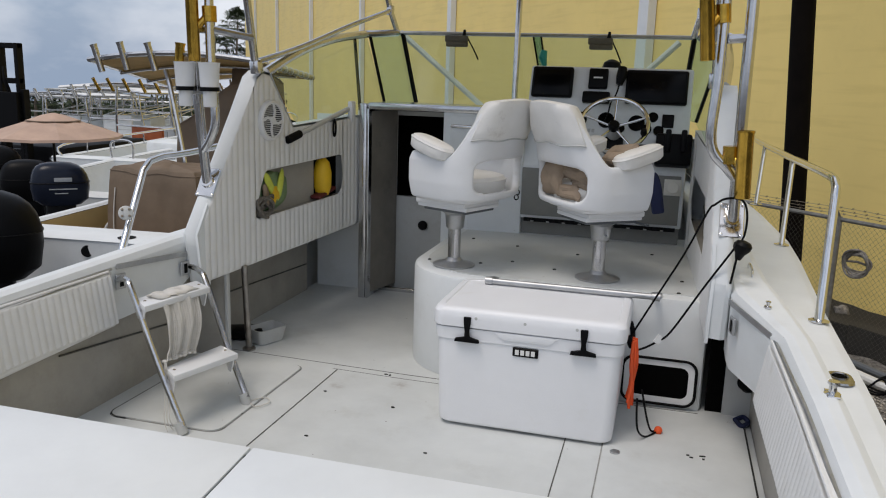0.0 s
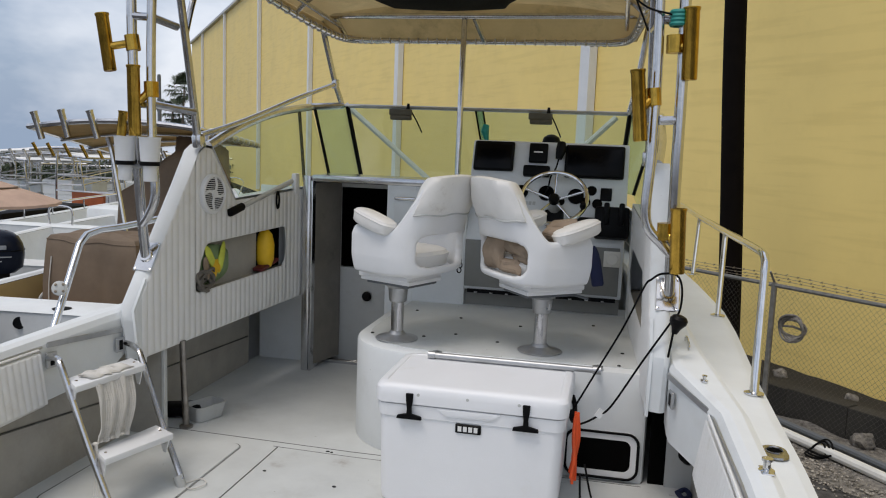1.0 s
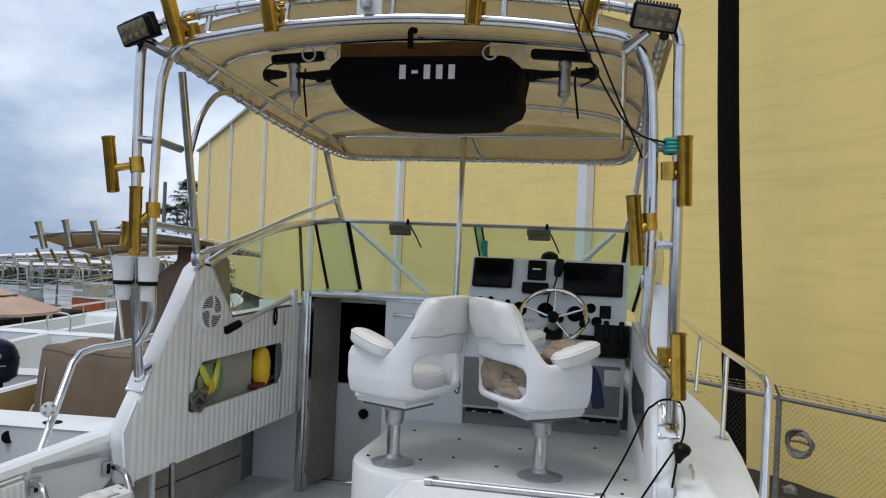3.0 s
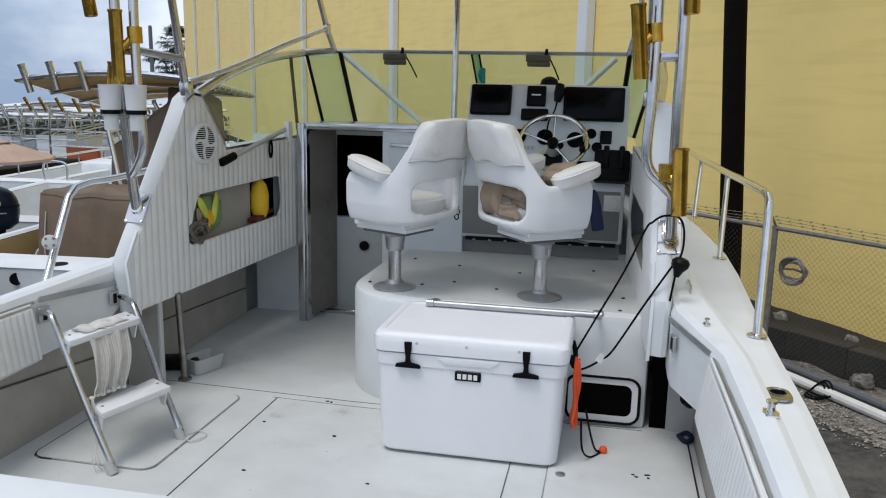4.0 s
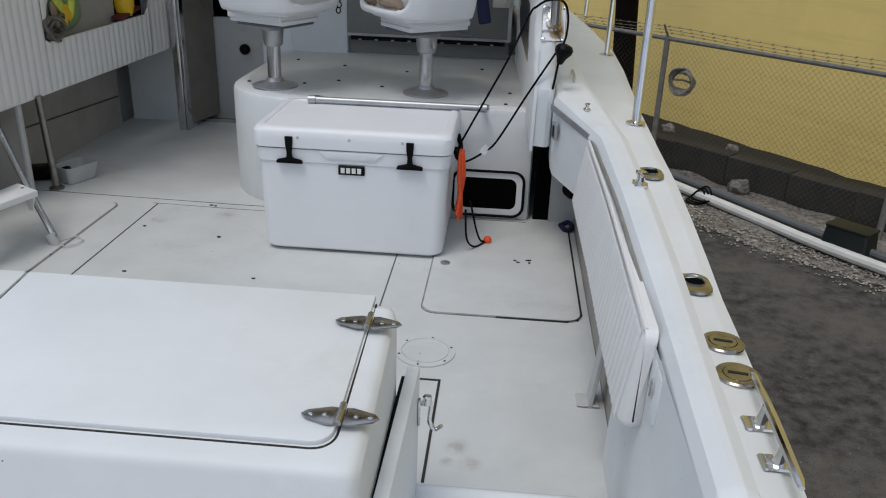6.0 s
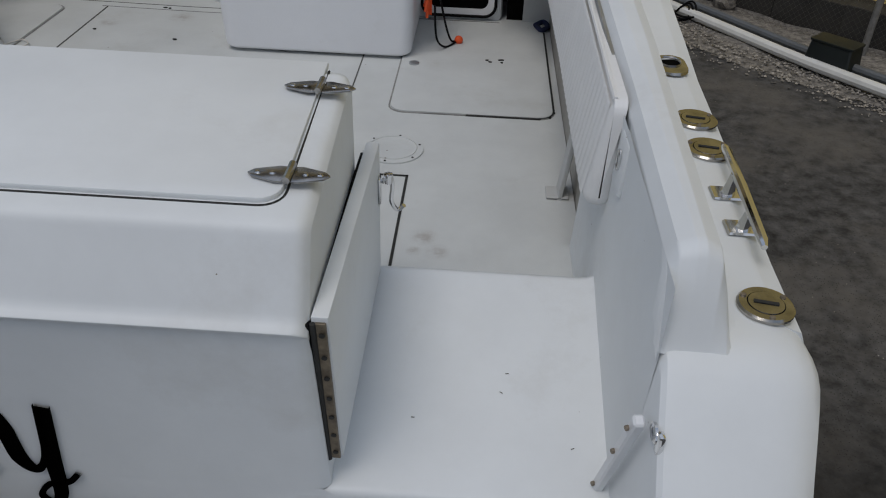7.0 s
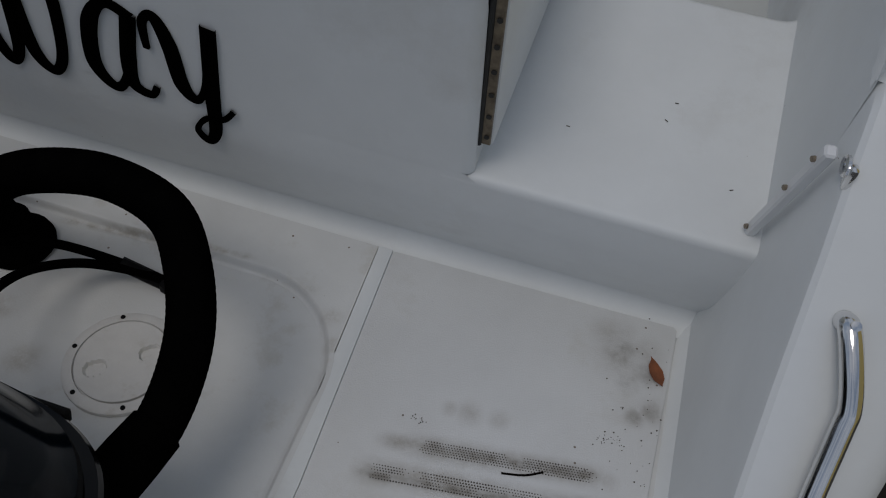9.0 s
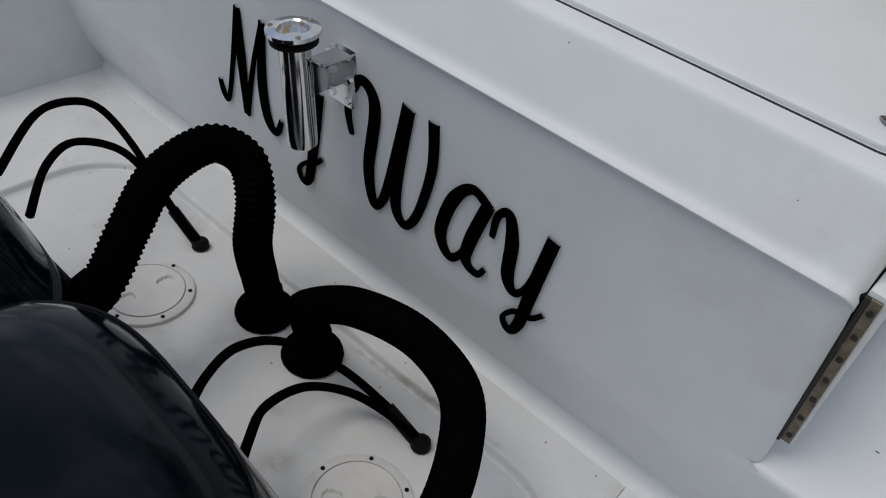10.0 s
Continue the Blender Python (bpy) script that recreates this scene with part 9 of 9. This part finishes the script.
def stored_boat(label, x, y, turn, length, beam, sheer, liner, sole, cap=0.14, aft_cap=0.3, rise=0.25, wall=None, group="stored boats"):
    """An open boat with a moulded hull, capping and inner liner."""
    at = boat_frame(x, y, turn)
    base = grounded(x)
    h = thing("stored_boat", label, "boat", (x, y, base), group=group)
    outer, capping, inner, floor = [], [], [], []
    for i in range(15):
        k = i / 14
        v = k * length
        w = beam / 2 * (1 - max(0, (k - 0.35) / 0.65) ** 2.4 * 0.97)
        zs = sheer + rise * k ** 1.8
        keel = lerp(base + 0.06, zs - 0.35, max(0, (k - 0.45) / 0.55) ** 2.2)
        chine = lerp(base + 0.45, zs - 0.2, max(0, (k - 0.3) / 0.7) ** 1.6)
        wi = max(w - cap, 0.01)
        outer.append([at(s * f * w, v, z) for s, f, z in ((-1, 1, zs), (-1, 1.0, zs - 0.06), (-1, 0.97, zs - 0.08), (-1, 0.90, chine), (-1, 0.84, chine - 0.03), (-1, 0.02, keel), (1, 0.02, keel), (1, 0.84, chine - 0.03), (1, 0.90, chine), (1, 0.97, zs - 0.08), (1, 1, zs - 0.06), (1, 1, zs))])
        vi = min(max(v, aft_cap), length - 0.5)
        inner.append([at(s * wi * f, vi, z) for s, f, z in ((-1, 1, zs), (-1, 0.97, zs - 0.12), (-1, 0.93, sole), (1, 0.93, sole), (1, 0.97, zs - 0.12), (1, 1, zs))])
        capping.append((w, wi, v, vi, zs))
    bm = loft(B(), outer)
    bm.faces.new([bm.verts.new(p) for p in outer[0]])
    part("hull", bm, GEL, h)
    bm = B()
    for s in (-1, 1):
        loft(bm, [[at(s * w, v, zs + 0.002), at(s * (w - 0.02), v, zs + 0.022), at(s * (wi + 0.03), vi, zs + 0.026), at(s * wi, vi, zs + 0.005)] for w, wi, v, vi, zs in capping])
    w, wi, v, vi, zs = capping[0]
    loft(bm, [[at(lerp(-w, w, k / 8), -0.01, zs + 0.002), at(lerp(-w, w, k / 8), 0.03, zs + 0.024), at(lerp(-wi, wi, k / 8), aft_cap - 0.03, zs + 0.026), at(lerp(-wi, wi, k / 8), aft_cap, zs)] for k in range(9)])
    part("capping", bm, GEL, h)
    bm = loft(B(), inner)
    bm.faces.new([bm.verts.new(p) for p in inner[0]])
    part("liner", bm, liner, h)
    bm = B()
    for s in (-1, 1):
        tube(bm, [at(s * (w + 0.012), v, zs - 0.03) for w, wi, v, vi, zs in capping], 0.022, 8)
    part("rub_rail", bm, RUBBER if liner is not GEL else GPIPE, h)
    return h, at


def stored_top(h, corners, legs, cloth, edge=0.03, pocket=True):
    """A pipework top: a curved cloth between four corners on legs."""
    A, Bc, C, D = [Vector(c) for c in corners]  # aft port, aft starboard, fore starboard, fore port
    def surf(u, v, dz=0.0):
        p = A.lerp(Bc, u).lerp(D.lerp(C, u), v)
        p.z += 0.07 * (1 - (2 * u - 1) ** 2) + dz
        return p
    n = 12
    bm = loft(B(), [[surf(u / n, v / n) for u in range(n + 1)] for v in range(n + 1)])
    loft(bm, [[surf(u / n, v / n, 0.03) for u in range(n + 1)] for v in range(n + 1)])
    part("canopy", bm, cloth, h)
    bm = B()
    ring = [surf(k / n, 0, 0.015) for k in range(n)] + [surf(1, k / n, 0.015) for k in range(n)] + [surf(1 - k / n, 1, 0.015) for k in range(n)] + [surf(0, 1 - k / n, 0.015) for k in range(n)]
    tube(bm, ring, edge, 8, closed=True)
    part("rim", bm, ALU, h)
    for k in (0.33, 0.66):
        part("crossbar", tube(B(), [surf(u / n, k, -0.025) for u in range(n + 1)], edge * 0.7, 8), ALU, h)
    for a, b, c in legs:
        part("top_leg", tube(B(), spline([a, b, c], 5), edge * 0.85, 8), ALU, h)
    return surf


def stub_holder(h, a, b, m, r=0.028):
    bm = lathe(B(), [(r, 0), (r, (Vector(b) - Vector(a)).length - 0.03), (r * 1.18, (Vector(b) - Vector(a)).length), (r * 0.9, (Vector(b) - Vector(a)).length), (r * 0.85, 0.1)], between(a, b), 14)
    part("rod_holder", bm, m, h)


# the open boat with the buff liner
h, at = stored_boat("open white boat with a buff liner and a cream canvas top", -4.28, 5.18, 5, 7.2, 2.42, -0.10, GOLDHULL, -0.72, cap=0.13, aft_cap=0.42, rise=0.1)
p0 = (-5.30, 6.46, -0.32)
bm = lathe(B(), [(0.10, 0), (0.10, 0.012), (0.088, 0.02), (0.08, 0.012), (0.03, 0.012), (0.028, 0.022), (0.0, 0.024)], between(p0, (p0[0] + 1, p0[1] + 0.05, p0[2])), 24)
part("speaker", bm, GREY, h, "round grey speaker")
part("speaker_cone", lathe(B(), [(0.03, 0.022), (0.028, 0.03), (0, 0.032)], between(p0, (p0[0] + 1, p0[1] + 0.05, p0[2])), 16), BLACK, h)
surf = stored_top(h, ((-5.90, 7.05, 1.37), (-3.95, 7.05, 1.40), (-4.36, 9.3, 1.24), (-6.45, 9.3, 1.07)), (((-5.15, 7.3, 1.30), (-5.05, 7.28, 0.95), (-4.70, 7.2, -0.70)), ((-5.0, 7.55, 1.30), (-4.92, 7.5, 0.9), (-4.62, 7.45, -0.70)), ((-3.95, 7.2, 1.36), (-3.95, 7.2, 0.9), (-3.8, 7.2, -0.70)), ((-5.3, 8.6, 1.15), (-5.2, 8.6, 0.8), (-5.0, 8.5, -0.70))), CANVAS)
for a, b in (((-5.73, 7.03, 1.26), (-5.80, 7.0, 1.54)), ((-5.42, 7.03, 1.29), (-5.48, 7.0, 1.57)), ((-5.08, 7.03, 1.29), (-5.15, 7.0, 1.57))):
    stub_holder(h, a, b, ALU, 0.033)
stub_holder(h, (-4.81, 7.03, 1.33), (-4.778, 7.03, 1.575), GOLD, 0.047)
for k in range(9):
    p = surf(1, 0.15 + k * 0.1, 0.015)
    part("lacing", tube(B(), [p + Vector((0.04 * math.cos(a), 0, 0.04 * math.sin(a))) for a in np.linspace(0, 6.283, 8, endpoint=False)], 0.006, 4, closed=True), NET, h)
bm = lathe(B(), [(0.046, -0.01), (0.050, 0.006), (0.040, 0.009), (0.036, 0.004), (0, 0.003)], between((-4.497, 5.155, -0.19), (-4.497 + 0.7, 5.155 - 0.65, -0.19 + 0.2)), 20)
part("drain_socket", bm, BLACK, h)
bm = lathe(B(), [(0.07, 0), (0.075, 0.006), (0, 0.008)], Matrix.Translation((-4.2, 5.28, -0.077)), 20)
part("deck_socket", bm, BLACK, h)


def draped(name, label, x0, x1, y0, y1, z0, z1, r, m, seed, slope=0.0):
    """Cloth over a block, sagging between soft corners, with folds on its sides."""
    bm = B()
    n = 96
    rows = []
    for z, f in ((z0, 1.06), (lerp(z0, z1, 0.3), 1.03), (lerp(z0, z1, 0.6), 1.0), (lerp(z0, z1, 0.85), 0.985), (z1 - 0.05, 0.96), (z1 - 0.012, 0.90), (z1, 0.80), (z1 + 0.015, 0.4), (z1 + 0.012, 0.02)):
        row = []
        for k in range(n):
            a = 2 * math.pi * k / n
            ca, sa = math.cos(a), math.sin(a)
            q = 1 / max(abs(ca), abs(sa)) ** 0.82
            fold = 1 + (0.03 + 0.03 * (z1 - z) / (z1 - z0)) * noise.noise(Vector((ca * 4, sa * 4, z * 1.2 + seed))) + 0.02 * noise.noise(Vector((ca * 9 + z, sa * 9, z * 3 + seed)))
            row.append(((x0 + x1) / 2 + ca * q * f * fold * (x1 - x0) / 2 , (y0 + y1) / 2 + sa * q * f * fold * (y1 - y0) / 2, z + slope * (z - z0) / (z1 - z0) * ca + 0.03 * noise.noise(Vector((ca * 2, sa * 2, seed + f)))))
        rows.append(row)
    loft(bm, rows, closed=True, caps=True)
    h = thing(name, label, "canvas cover", ((x0 + x1) / 2, (y0 + y1) / 2, z0), group="canvas covers")
    part("cloth", bm, m, h)
    part("hem", tube(B(), rows[0], 0.012, 6, closed=True), m, h)
    part("seam", tube(B(), rows[4], 0.006, 5, closed=True), m, h)
    return h


draped("seat_cover", "brown canvas cover drawn over a boat seat", -5.14, -4.10, 6.2, 6.95, -0.72, 0.38, 0.1, TAN, 1.0)
draped("console_cover", "tall brown canvas cover over a boat console", -5.17, -4.25, 7.4, 8.4, -0.72, 1.0, 0.1, TAN, 5.0, 0.34)
bm = tube(B(), spline([(-5.02, 6.22, 0.18), (-5.04, 6.2, -0.1), (-5.03, 6.18, -0.4), (-5.03, 6.17, -0.66)], 4), 0.006, 6)
solid("tie_cord", bm, NET, "white tie cord hanging down the seat cover", "cord")

# the boat beyond it, with its engines tilted towards the camera
h, at = stored_boat("white boat with three outboards beyond the open boat", -7.25, 8.05, 8, 6.4, 2.6, -0.30, GEL, -0.85, aft_cap=0.35)
for x, y, tz, lab, m in ((-6.82, 7.55, 0.20, "dark navy outboard with pale markings on a stored boat", NAVYC), (-7.55, 7.85, 0.16, "black outboard on a stored white boat", BLACKC), (-8.15, 7.95, 0.30, "tall black outboard on a stored white boat", BLACKC)):
    ho, mo = outboard((x, y), tz, lab, front=0.30, material=m, group="outboards of the stored boats", size=1.0, turn=radians(-49), domed=True)
    if m is NAVYC:
        for zz, u0, u1, hh in ((-0.19, -0.06, 0.13, 0.045), (-0.30, -0.12, 0.18, 0.012), (-0.35, -0.06, 0.08, 0.01)):
            bm = B()
            box(bm, 0.190, 0.203, u0, u1, zz - hh / 2, zz + hh / 2, 0.001, 1)
            bmesh.ops.transform(bm, matrix=mo, verts=bm.verts)
            part("marking", bm, DULL, ho)
ho, mo = outboard((-4.98, 4.55), 0.37, "large black outboard of the open boat", front=0.30, material=BLACKC, group="outboards of the stored boats", size=1.4, turn=radians(-49), domed=True)

um = thing("umbrella", "open peach fabric umbrella with a thin pole", "umbrella", (-8.15, 9.0, -0.85))
bm = B()
rows = []
for r, z in ((0.02, 0.665), (0.14, 0.64), (0.32, 0.575), (0.34, 0.555), (0.6, 0.47), (0.89, 0.365), (0.90, 0.33), (0.885, 0.33), (0.6, 0.45), (0.02, 0.62)):
    rows.append([(-8.13 + r * math.cos(a) * (1 - 0.05 * (k % 2)), 9.0 + r * math.sin(a) * (1 - 0.05 * (k % 2)), z - (0.012 * (k % 2)) * r) for k, a in enumerate(np.linspace(0, 2 * math.pi, 16, endpoint=False))])
loft(bm, rows, closed=True, caps=True)
link("canopy", bm, PEACH, um, angle=12)
part("pole", tube(B(), [(-8.15, 9.0, -0.85), (-8.15, 9.0, 0.60)], 0.018, 8), BLACK, um)
part("vent", lathe(B(), [(0.345, 0.57), (0.355, 0.562), (0.34, 0.555)], Matrix.Translation((-8.13, 9.0, 0)), 16), TAN, um)

# a second row
h, at = stored_boat("white boat with low side rails", -8.75, 11.1, 4, 6.8, 2.5, -0.22, GEL, -0.8)
for s in (-1, 1):
    part("side_rail", tube(B(), spline([at(s * 1.12, 0.1, -0.2), at(s * 1.12, 0.15, -0.02), at(s * 1.12, 2.0, 0.03), at(s * 1.05, 4.2, 0.06), at(s * 1.05, 4.4, -0.12)], 4), 0.02, 8), CHROME, h)
    for v in (0.8, 1.6, 2.6, 3.5):
        part("rail_post", tube(B(), [at(s * 1.12, v, -0.19), at(s * 1.12, v, 0.01)], 0.015, 6), CHROME, h)
bm = box(B(), -9.3, -8.3, 12.6, 13.4, -0.8, -0.02, 0.08, 2)
part("console", bm, GEL, h)
part("aft_rail", tube(B(), spline([at(-0.2, 0.15, -0.2), at(-0.18, 0.15, 0.08), at(0.18, 0.15, 0.08), at(0.2, 0.15, -0.2)], 5), 0.018, 8), CHROME, h)
outboard((-7.75, 12.2), 0.10, "black outboard on a stored white boat", material=BLACKC, group="outboards of the stored boats", turn=radians(70))


def far_boat(x, y, turn, sheer, top, label, seat=None, gold=True, length=7.5):
    h, at = stored_boat(label, x, y, turn, length, 2.6, sheer, GEL, sheer - 0.6)
    dz = top - sheer
    legs = [(at(s * 0.75, v, top), at(s * 0.8, v, sheer + dz * 0.5), at(s * 0.95, v + 0.15, sheer - 0.55)) for s in (-1, 1) for v in (1.6, 3.6)]
    surf = stored_top(h, (at(-1.15, 1.2, top), at(1.15, 1.2, top), at(1.05, 4.0, top - 0.08), at(-1.05, 4.0, top - 0.08)), legs, PRINT, 0.03)
    for u in (-0.85, -0.45, 0.0, 0.45, 0.85):
        a, b = Vector(at(u, 1.15, top - 0.1)), Vector(at(u - 0.04, 1.0, top + 0.18))
        stub_holder(h, a, b, GOLD if gold else ALU, 0.035)
    for zz in (0.35, 0.6):
        part("brace", tube(B(), [at(-0.8, 1.6, sheer + dz * zz), at(0.8, 1.6, sheer + dz * zz)], 0.022, 6), ALU, h)
        part("brace", tube(B(), [at(0.82, 1.6, sheer + dz * zz), at(0.82, 3.6, sheer + dz * (zz + 0.15))], 0.022, 6), ALU, h)
    bm = B()
    box(bm, -0.5, 0.5, 2.5, 3.3, sheer - 0.6, sheer + 0.42, 0.06, 2)
    bmesh.ops.transform(bm, matrix=Matrix.Translation((x, y, 0)) @ Matrix.Rotation(radians(turn), 4, "Z"), verts=bm.verts)
    part("console", bm, GEL, h)
    bm = B()
    box(bm, -0.45, 0.45, 1.7, 2.1, sheer - 0.05, sheer + 0.12, 0.05, 2)
    box(bm, -0.45, 0.45, 1.66, 1.76, sheer + 0.1, sheer + 0.5, 0.04, 2)
    bmesh.ops.transform(bm, matrix=Matrix.Translation((x, y, 0)) @ Matrix.Rotation(radians(turn), 4, "Z"), verts=bm.verts)
    part("helm_seat", bm, seat or VINYL, h)
    bm = tube(B(), spline([at(s * w, v, sheer + zz) for s, w, v, zz in ((-1, 1.15, 4.2, 0.1), (-1, 1.1, 4.8, 0.42), (-1, 0.7, 6.3, 0.62), (1, 0.02, 7.2, 0.7), (1, 0.7, 6.3, 0.62), (1, 1.1, 4.8, 0.42), (1, 1.15, 4.2, 0.1))], 5), 0.02, 6)
    part("bow_rail", bm, CHROME, h)
    return h


# a boat with a pale hard top
h, at = stored_boat("white boat under a pale rounded hard top", -17.0, 20.4, 6, 7.0, 2.5, -0.75, GEL, -1.3)
rows = []
for k in range(13):
    u = -1 + 2 * k / 12
    rows.append([at(u * 1.42, v, 0.62 + 0.13 * (1 - u * u) * (0.4 + 0.6 * math.sin(math.pi * min(1, (v - 0.9) / 3.2 + 0.12))) + dz) for v, dz in ((0.8, 0.0), (0.9, 0.05), (2.2, 0.07), (3.6, 0.05), (4.1, -0.02), (3.6, -0.02), (0.9, -0.03))])
part("hard_top", loft(B(), rows, closed=True, caps=True), PRINT, h)
for s in (-1, 1):
    for v in (1.1, 2.4, 3.7):
        part("top_leg", tube(B(), [at(s * 1.0, v, 0.64), at(s * 1.05, v + 0.15, -0.75)], 0.028, 8), ALU, h)
for v in (1.2, 2.4):
    part("brace", tube(B(), [at(-1.0, v, 0.35), at(1.0, v, 0.35)], 0.02, 8), ALU, h)
part("console", box(B(), -17.8, -16.8, 23.0, 23.9, -1.3, -0.3, 0.06, 2), GEL, h)

ORSEAT = mat("orange_vinyl", (0.42, 0.10, 0.03), 0.5, vary=0.1, scale=6)
for x, y, turn, sheer, top, lab, seat, gold in (
        (-12.0, 14.6, -4, -0.55, 0.86, "white boat with a pipework top and an orange helm seat", ORSEAT, True),
        (-14.6, 17.2, 3, -0.50, 0.62, "white boat with a low pipework top in the second row", None, False),
        (-16.9, 17.8, -2, -0.62, 0.45, "white boat with a bare pipework frame in the second row", None, False),
        (-19.8, 19.6, 4, -0.85, 0.30, "white boat with a hard top in the second row", None, False),
        (-13.4, 21.5, 8, -0.95, 0.62, "white boat with a hard top in the second row", None, True),
        (-20.5, 23.0, 3, -1.3, 0.12, "white boat with a hard top in the second row", None, False),
        (-24.0, 33.0, 10, -2.0, -0.40, "white boat with a hard top in the far row", None, False),
        (-20.0, 32.5, 5, -1.8, -0.15, "white boat with a hard top in the far row", None, False)):
    far_boat(x, y, turn, sheer, top, lab, seat, gold)

# a black yard fork lift
h = thing("forklift", "tall black mast of a yard forklift", "forklift", (-11.6, 12.4, grounded(-11.6)))
for dx, zt in ((-0.30, 1.68), (0.09, 1.68), (-0.37, 0.85), (0.17, 0.85)):
    bm = B()
    box(bm, -11.6 + dx - 0.04, -11.6 + dx + 0.04, 12.0, 12.16, grounded(-11.6) + 0.1, zt, 0.01, 1)
    part("mast_channel", bm, BLACK, h)
for z in (1.63, 1.0, 0.55, -0.3):
    part("crosspiece", box(B(), -11.94, -11.47, 12.02, 12.12, z - 0.05, z + 0.05, 0.01, 1), BLACK, h)
part("carriage", box(B(), -11.92, -11.46, 11.9, 12.0, 0.1, 0.80, 0.01, 1), BLACK, h)
part("body", box(B(), -12.6, -10.9, 12.4, 15.0, grounded(-11.6) + 0.5, -0.2, 0.1, 2), BLACK, h)
for z in (1.25, 1.15):
    part("hydraulic_hose", tube(B(), spline([(-11.75, 11.95, z), (-11.68, 11.9, z - 0.2), (-11.62, 11.95, z - 0.5), (-11.6, 11.95, 0.3)], 4), 0.02, 6), RUBBER, h)
for dx in (-0.75, 0.75):
    for y in (12.9, 14.6):
        bm = lathe(B(), [(0.2, -0.12), (0.42, -0.12), (0.45, -0.08), (0.45, 0.08), (0.42, 0.12), (0.2, 0.12)], Matrix.Translation((-11.75 + dx, y, grounded(-11.6) + 0.45)) @ Matrix.Rotation(radians(90), 4, "Y"), 20)
        part("wheel", bm, RUBBER, h)


def palm(x, y, top, lean_x, size, seed):
    rng = random.Random(seed)
    base = grounded(x)
    h = thing("palm_tree", "tall palm with a ragged dark green crown", "palm", (x, y, base), group="palms behind the yard")
    trunk = spline([(x - lean_x, y, base), (x - lean_x * 0.5, y, lerp(base, top, 0.4)), (x, y, top)], 10)
    bm = tube(B(), trunk, [lerp(0.17, 0.10, i / (len(trunk) - 1)) + 0.012 * (i % 2) for i in range(len(trunk))], 9)
    part("trunk", bm, BARK, h)
    for k in range(34):
        a = rng.uniform(0, 6.283)
        up = rng.uniform(-0.75, 1.0)
        flat = math.sqrt(1 - up * up * 0.9)
        d = Vector((math.cos(a) * flat, math.sin(a) * flat, up * 0.95))
        ln = size * rng.uniform(0.45, 0.62)
        c = Vector((x, y, top))
        hub = c + d * ln - Vector((0, 0, 0.08 * size))
        bm = tube(B(), [c, c + d * ln * 0.5 + Vector((0, 0, 0.03)), hub], [0.02, 0.014, 0.008], 4)
        side = Vector((-math.sin(a), math.cos(a), 0))
        rise = d.cross(side).normalized()
        for j in range(15):
            f = radians(-100 + 200 * j / 14 + rng.uniform(-5, 5))
            r = size * rng.uniform(0.36, 0.5) * (1 - 0.25 * abs(j - 7) / 7)
            out = (d * math.cos(f) + side * math.sin(f)).normalized()
            mid = hub + out * r * 0.6 + rise * 0.03 * rng.uniform(-1, 1)
            tip = hub + out * r - Vector((0, 0, r * rng.uniform(0.15, 0.55)))
            w = out.cross(rise).normalized() * 0.028 * size
            ring = [bm.verts.new(p) for p in (hub, mid - w, tip, mid + w)]
            bm.faces.new(ring)
        part("frond", bm, PALM, h)


palm(-52.0, 90.7, 6.8, 0.9, 2.8, 3)
palm(-54.7, 92.5, 4.1, -1.2, 3.0, 5)
palm(-52.0, 94.5, 3.7, 0.6, 2.1, 9)
palm(-64.0, 93.5, 1.0, 0.6, 2.5, 12)
bm = tube(B(), [(-15.92, 26.0, grounded(-15.5)), (-15.95, 26.0, 3.35), (-15.95, 26.0, 3.42)], [0.09, 0.065, 0.05], 10)
solid("timber_post", bm, GPIPE, "weathered grey timber post behind the boats", "post")
palm(-42.3, 50.0, -0.9, 0.3, 0.9, 7)
palm(-44.5, 50.0, -1.4, 0.2, 0.9, 8)
palm(-47.5, 52.0, -1.3, 0.2, 0.9, 15)

# low woods along the horizon
rng = random.Random(11)
verts, faces = [], []
for i in range(30000):
    x = rng.uniform(-125, -22)
    y = 62 + rng.uniform(0, 9) + 8 * math.sin(x * 0.05)
    hump = 2.3 + 0.7 * noise.noise(Vector((x * 0.11, 0, 2))) + 0.9 * noise.noise(Vector((x * 0.5, y * 0.3, 5)))
    z = grounded(x) + hump * rng.random() ** 0.7
    s = rng.uniform(0.10, 0.26)
    a, b = Vector((rng.gauss(0, 1), rng.gauss(0, 1), rng.gauss(0, 1))).normalized(), Vector((rng.gauss(0, 1), rng.gauss(0, 1), rng.gauss(0, 1))).normalized()
    n = len(verts)
    p = Vector((x, y, z))
    verts += [p - a * s, p + b * s * 0.6, p + a * s, p - b * s * 0.6]
    faces.append((n, n + 1, n + 2, n + 3))
me = bpy.data.meshes.new("woods")
me.from_pydata([tuple(v) for v in verts], [], faces)
me.materials.append(PALM)
tagged(new("woods", me), "low dark green trees along the horizon", "trees", kind="stuff")
h = thing("far_building", "low pale building beyond the trees", "building", (-66, 70, grounded(-66)))
part("wall", box(B(), -64.0, -61.8, 72, 80, grounded(-66), -1.35, 0.02, 1), WHITEM, h)
part("roof", box(B(), -64.2, -61.6, 71.7, 80.3, -1.35, -1.2, 0.02, 1), GREY, h)
for x in (-63.6, -62.7):
    part("window", box(B(), x, x + 0.5, 71.95, 72.0, -2.6, -1.8), SCREEN, h)
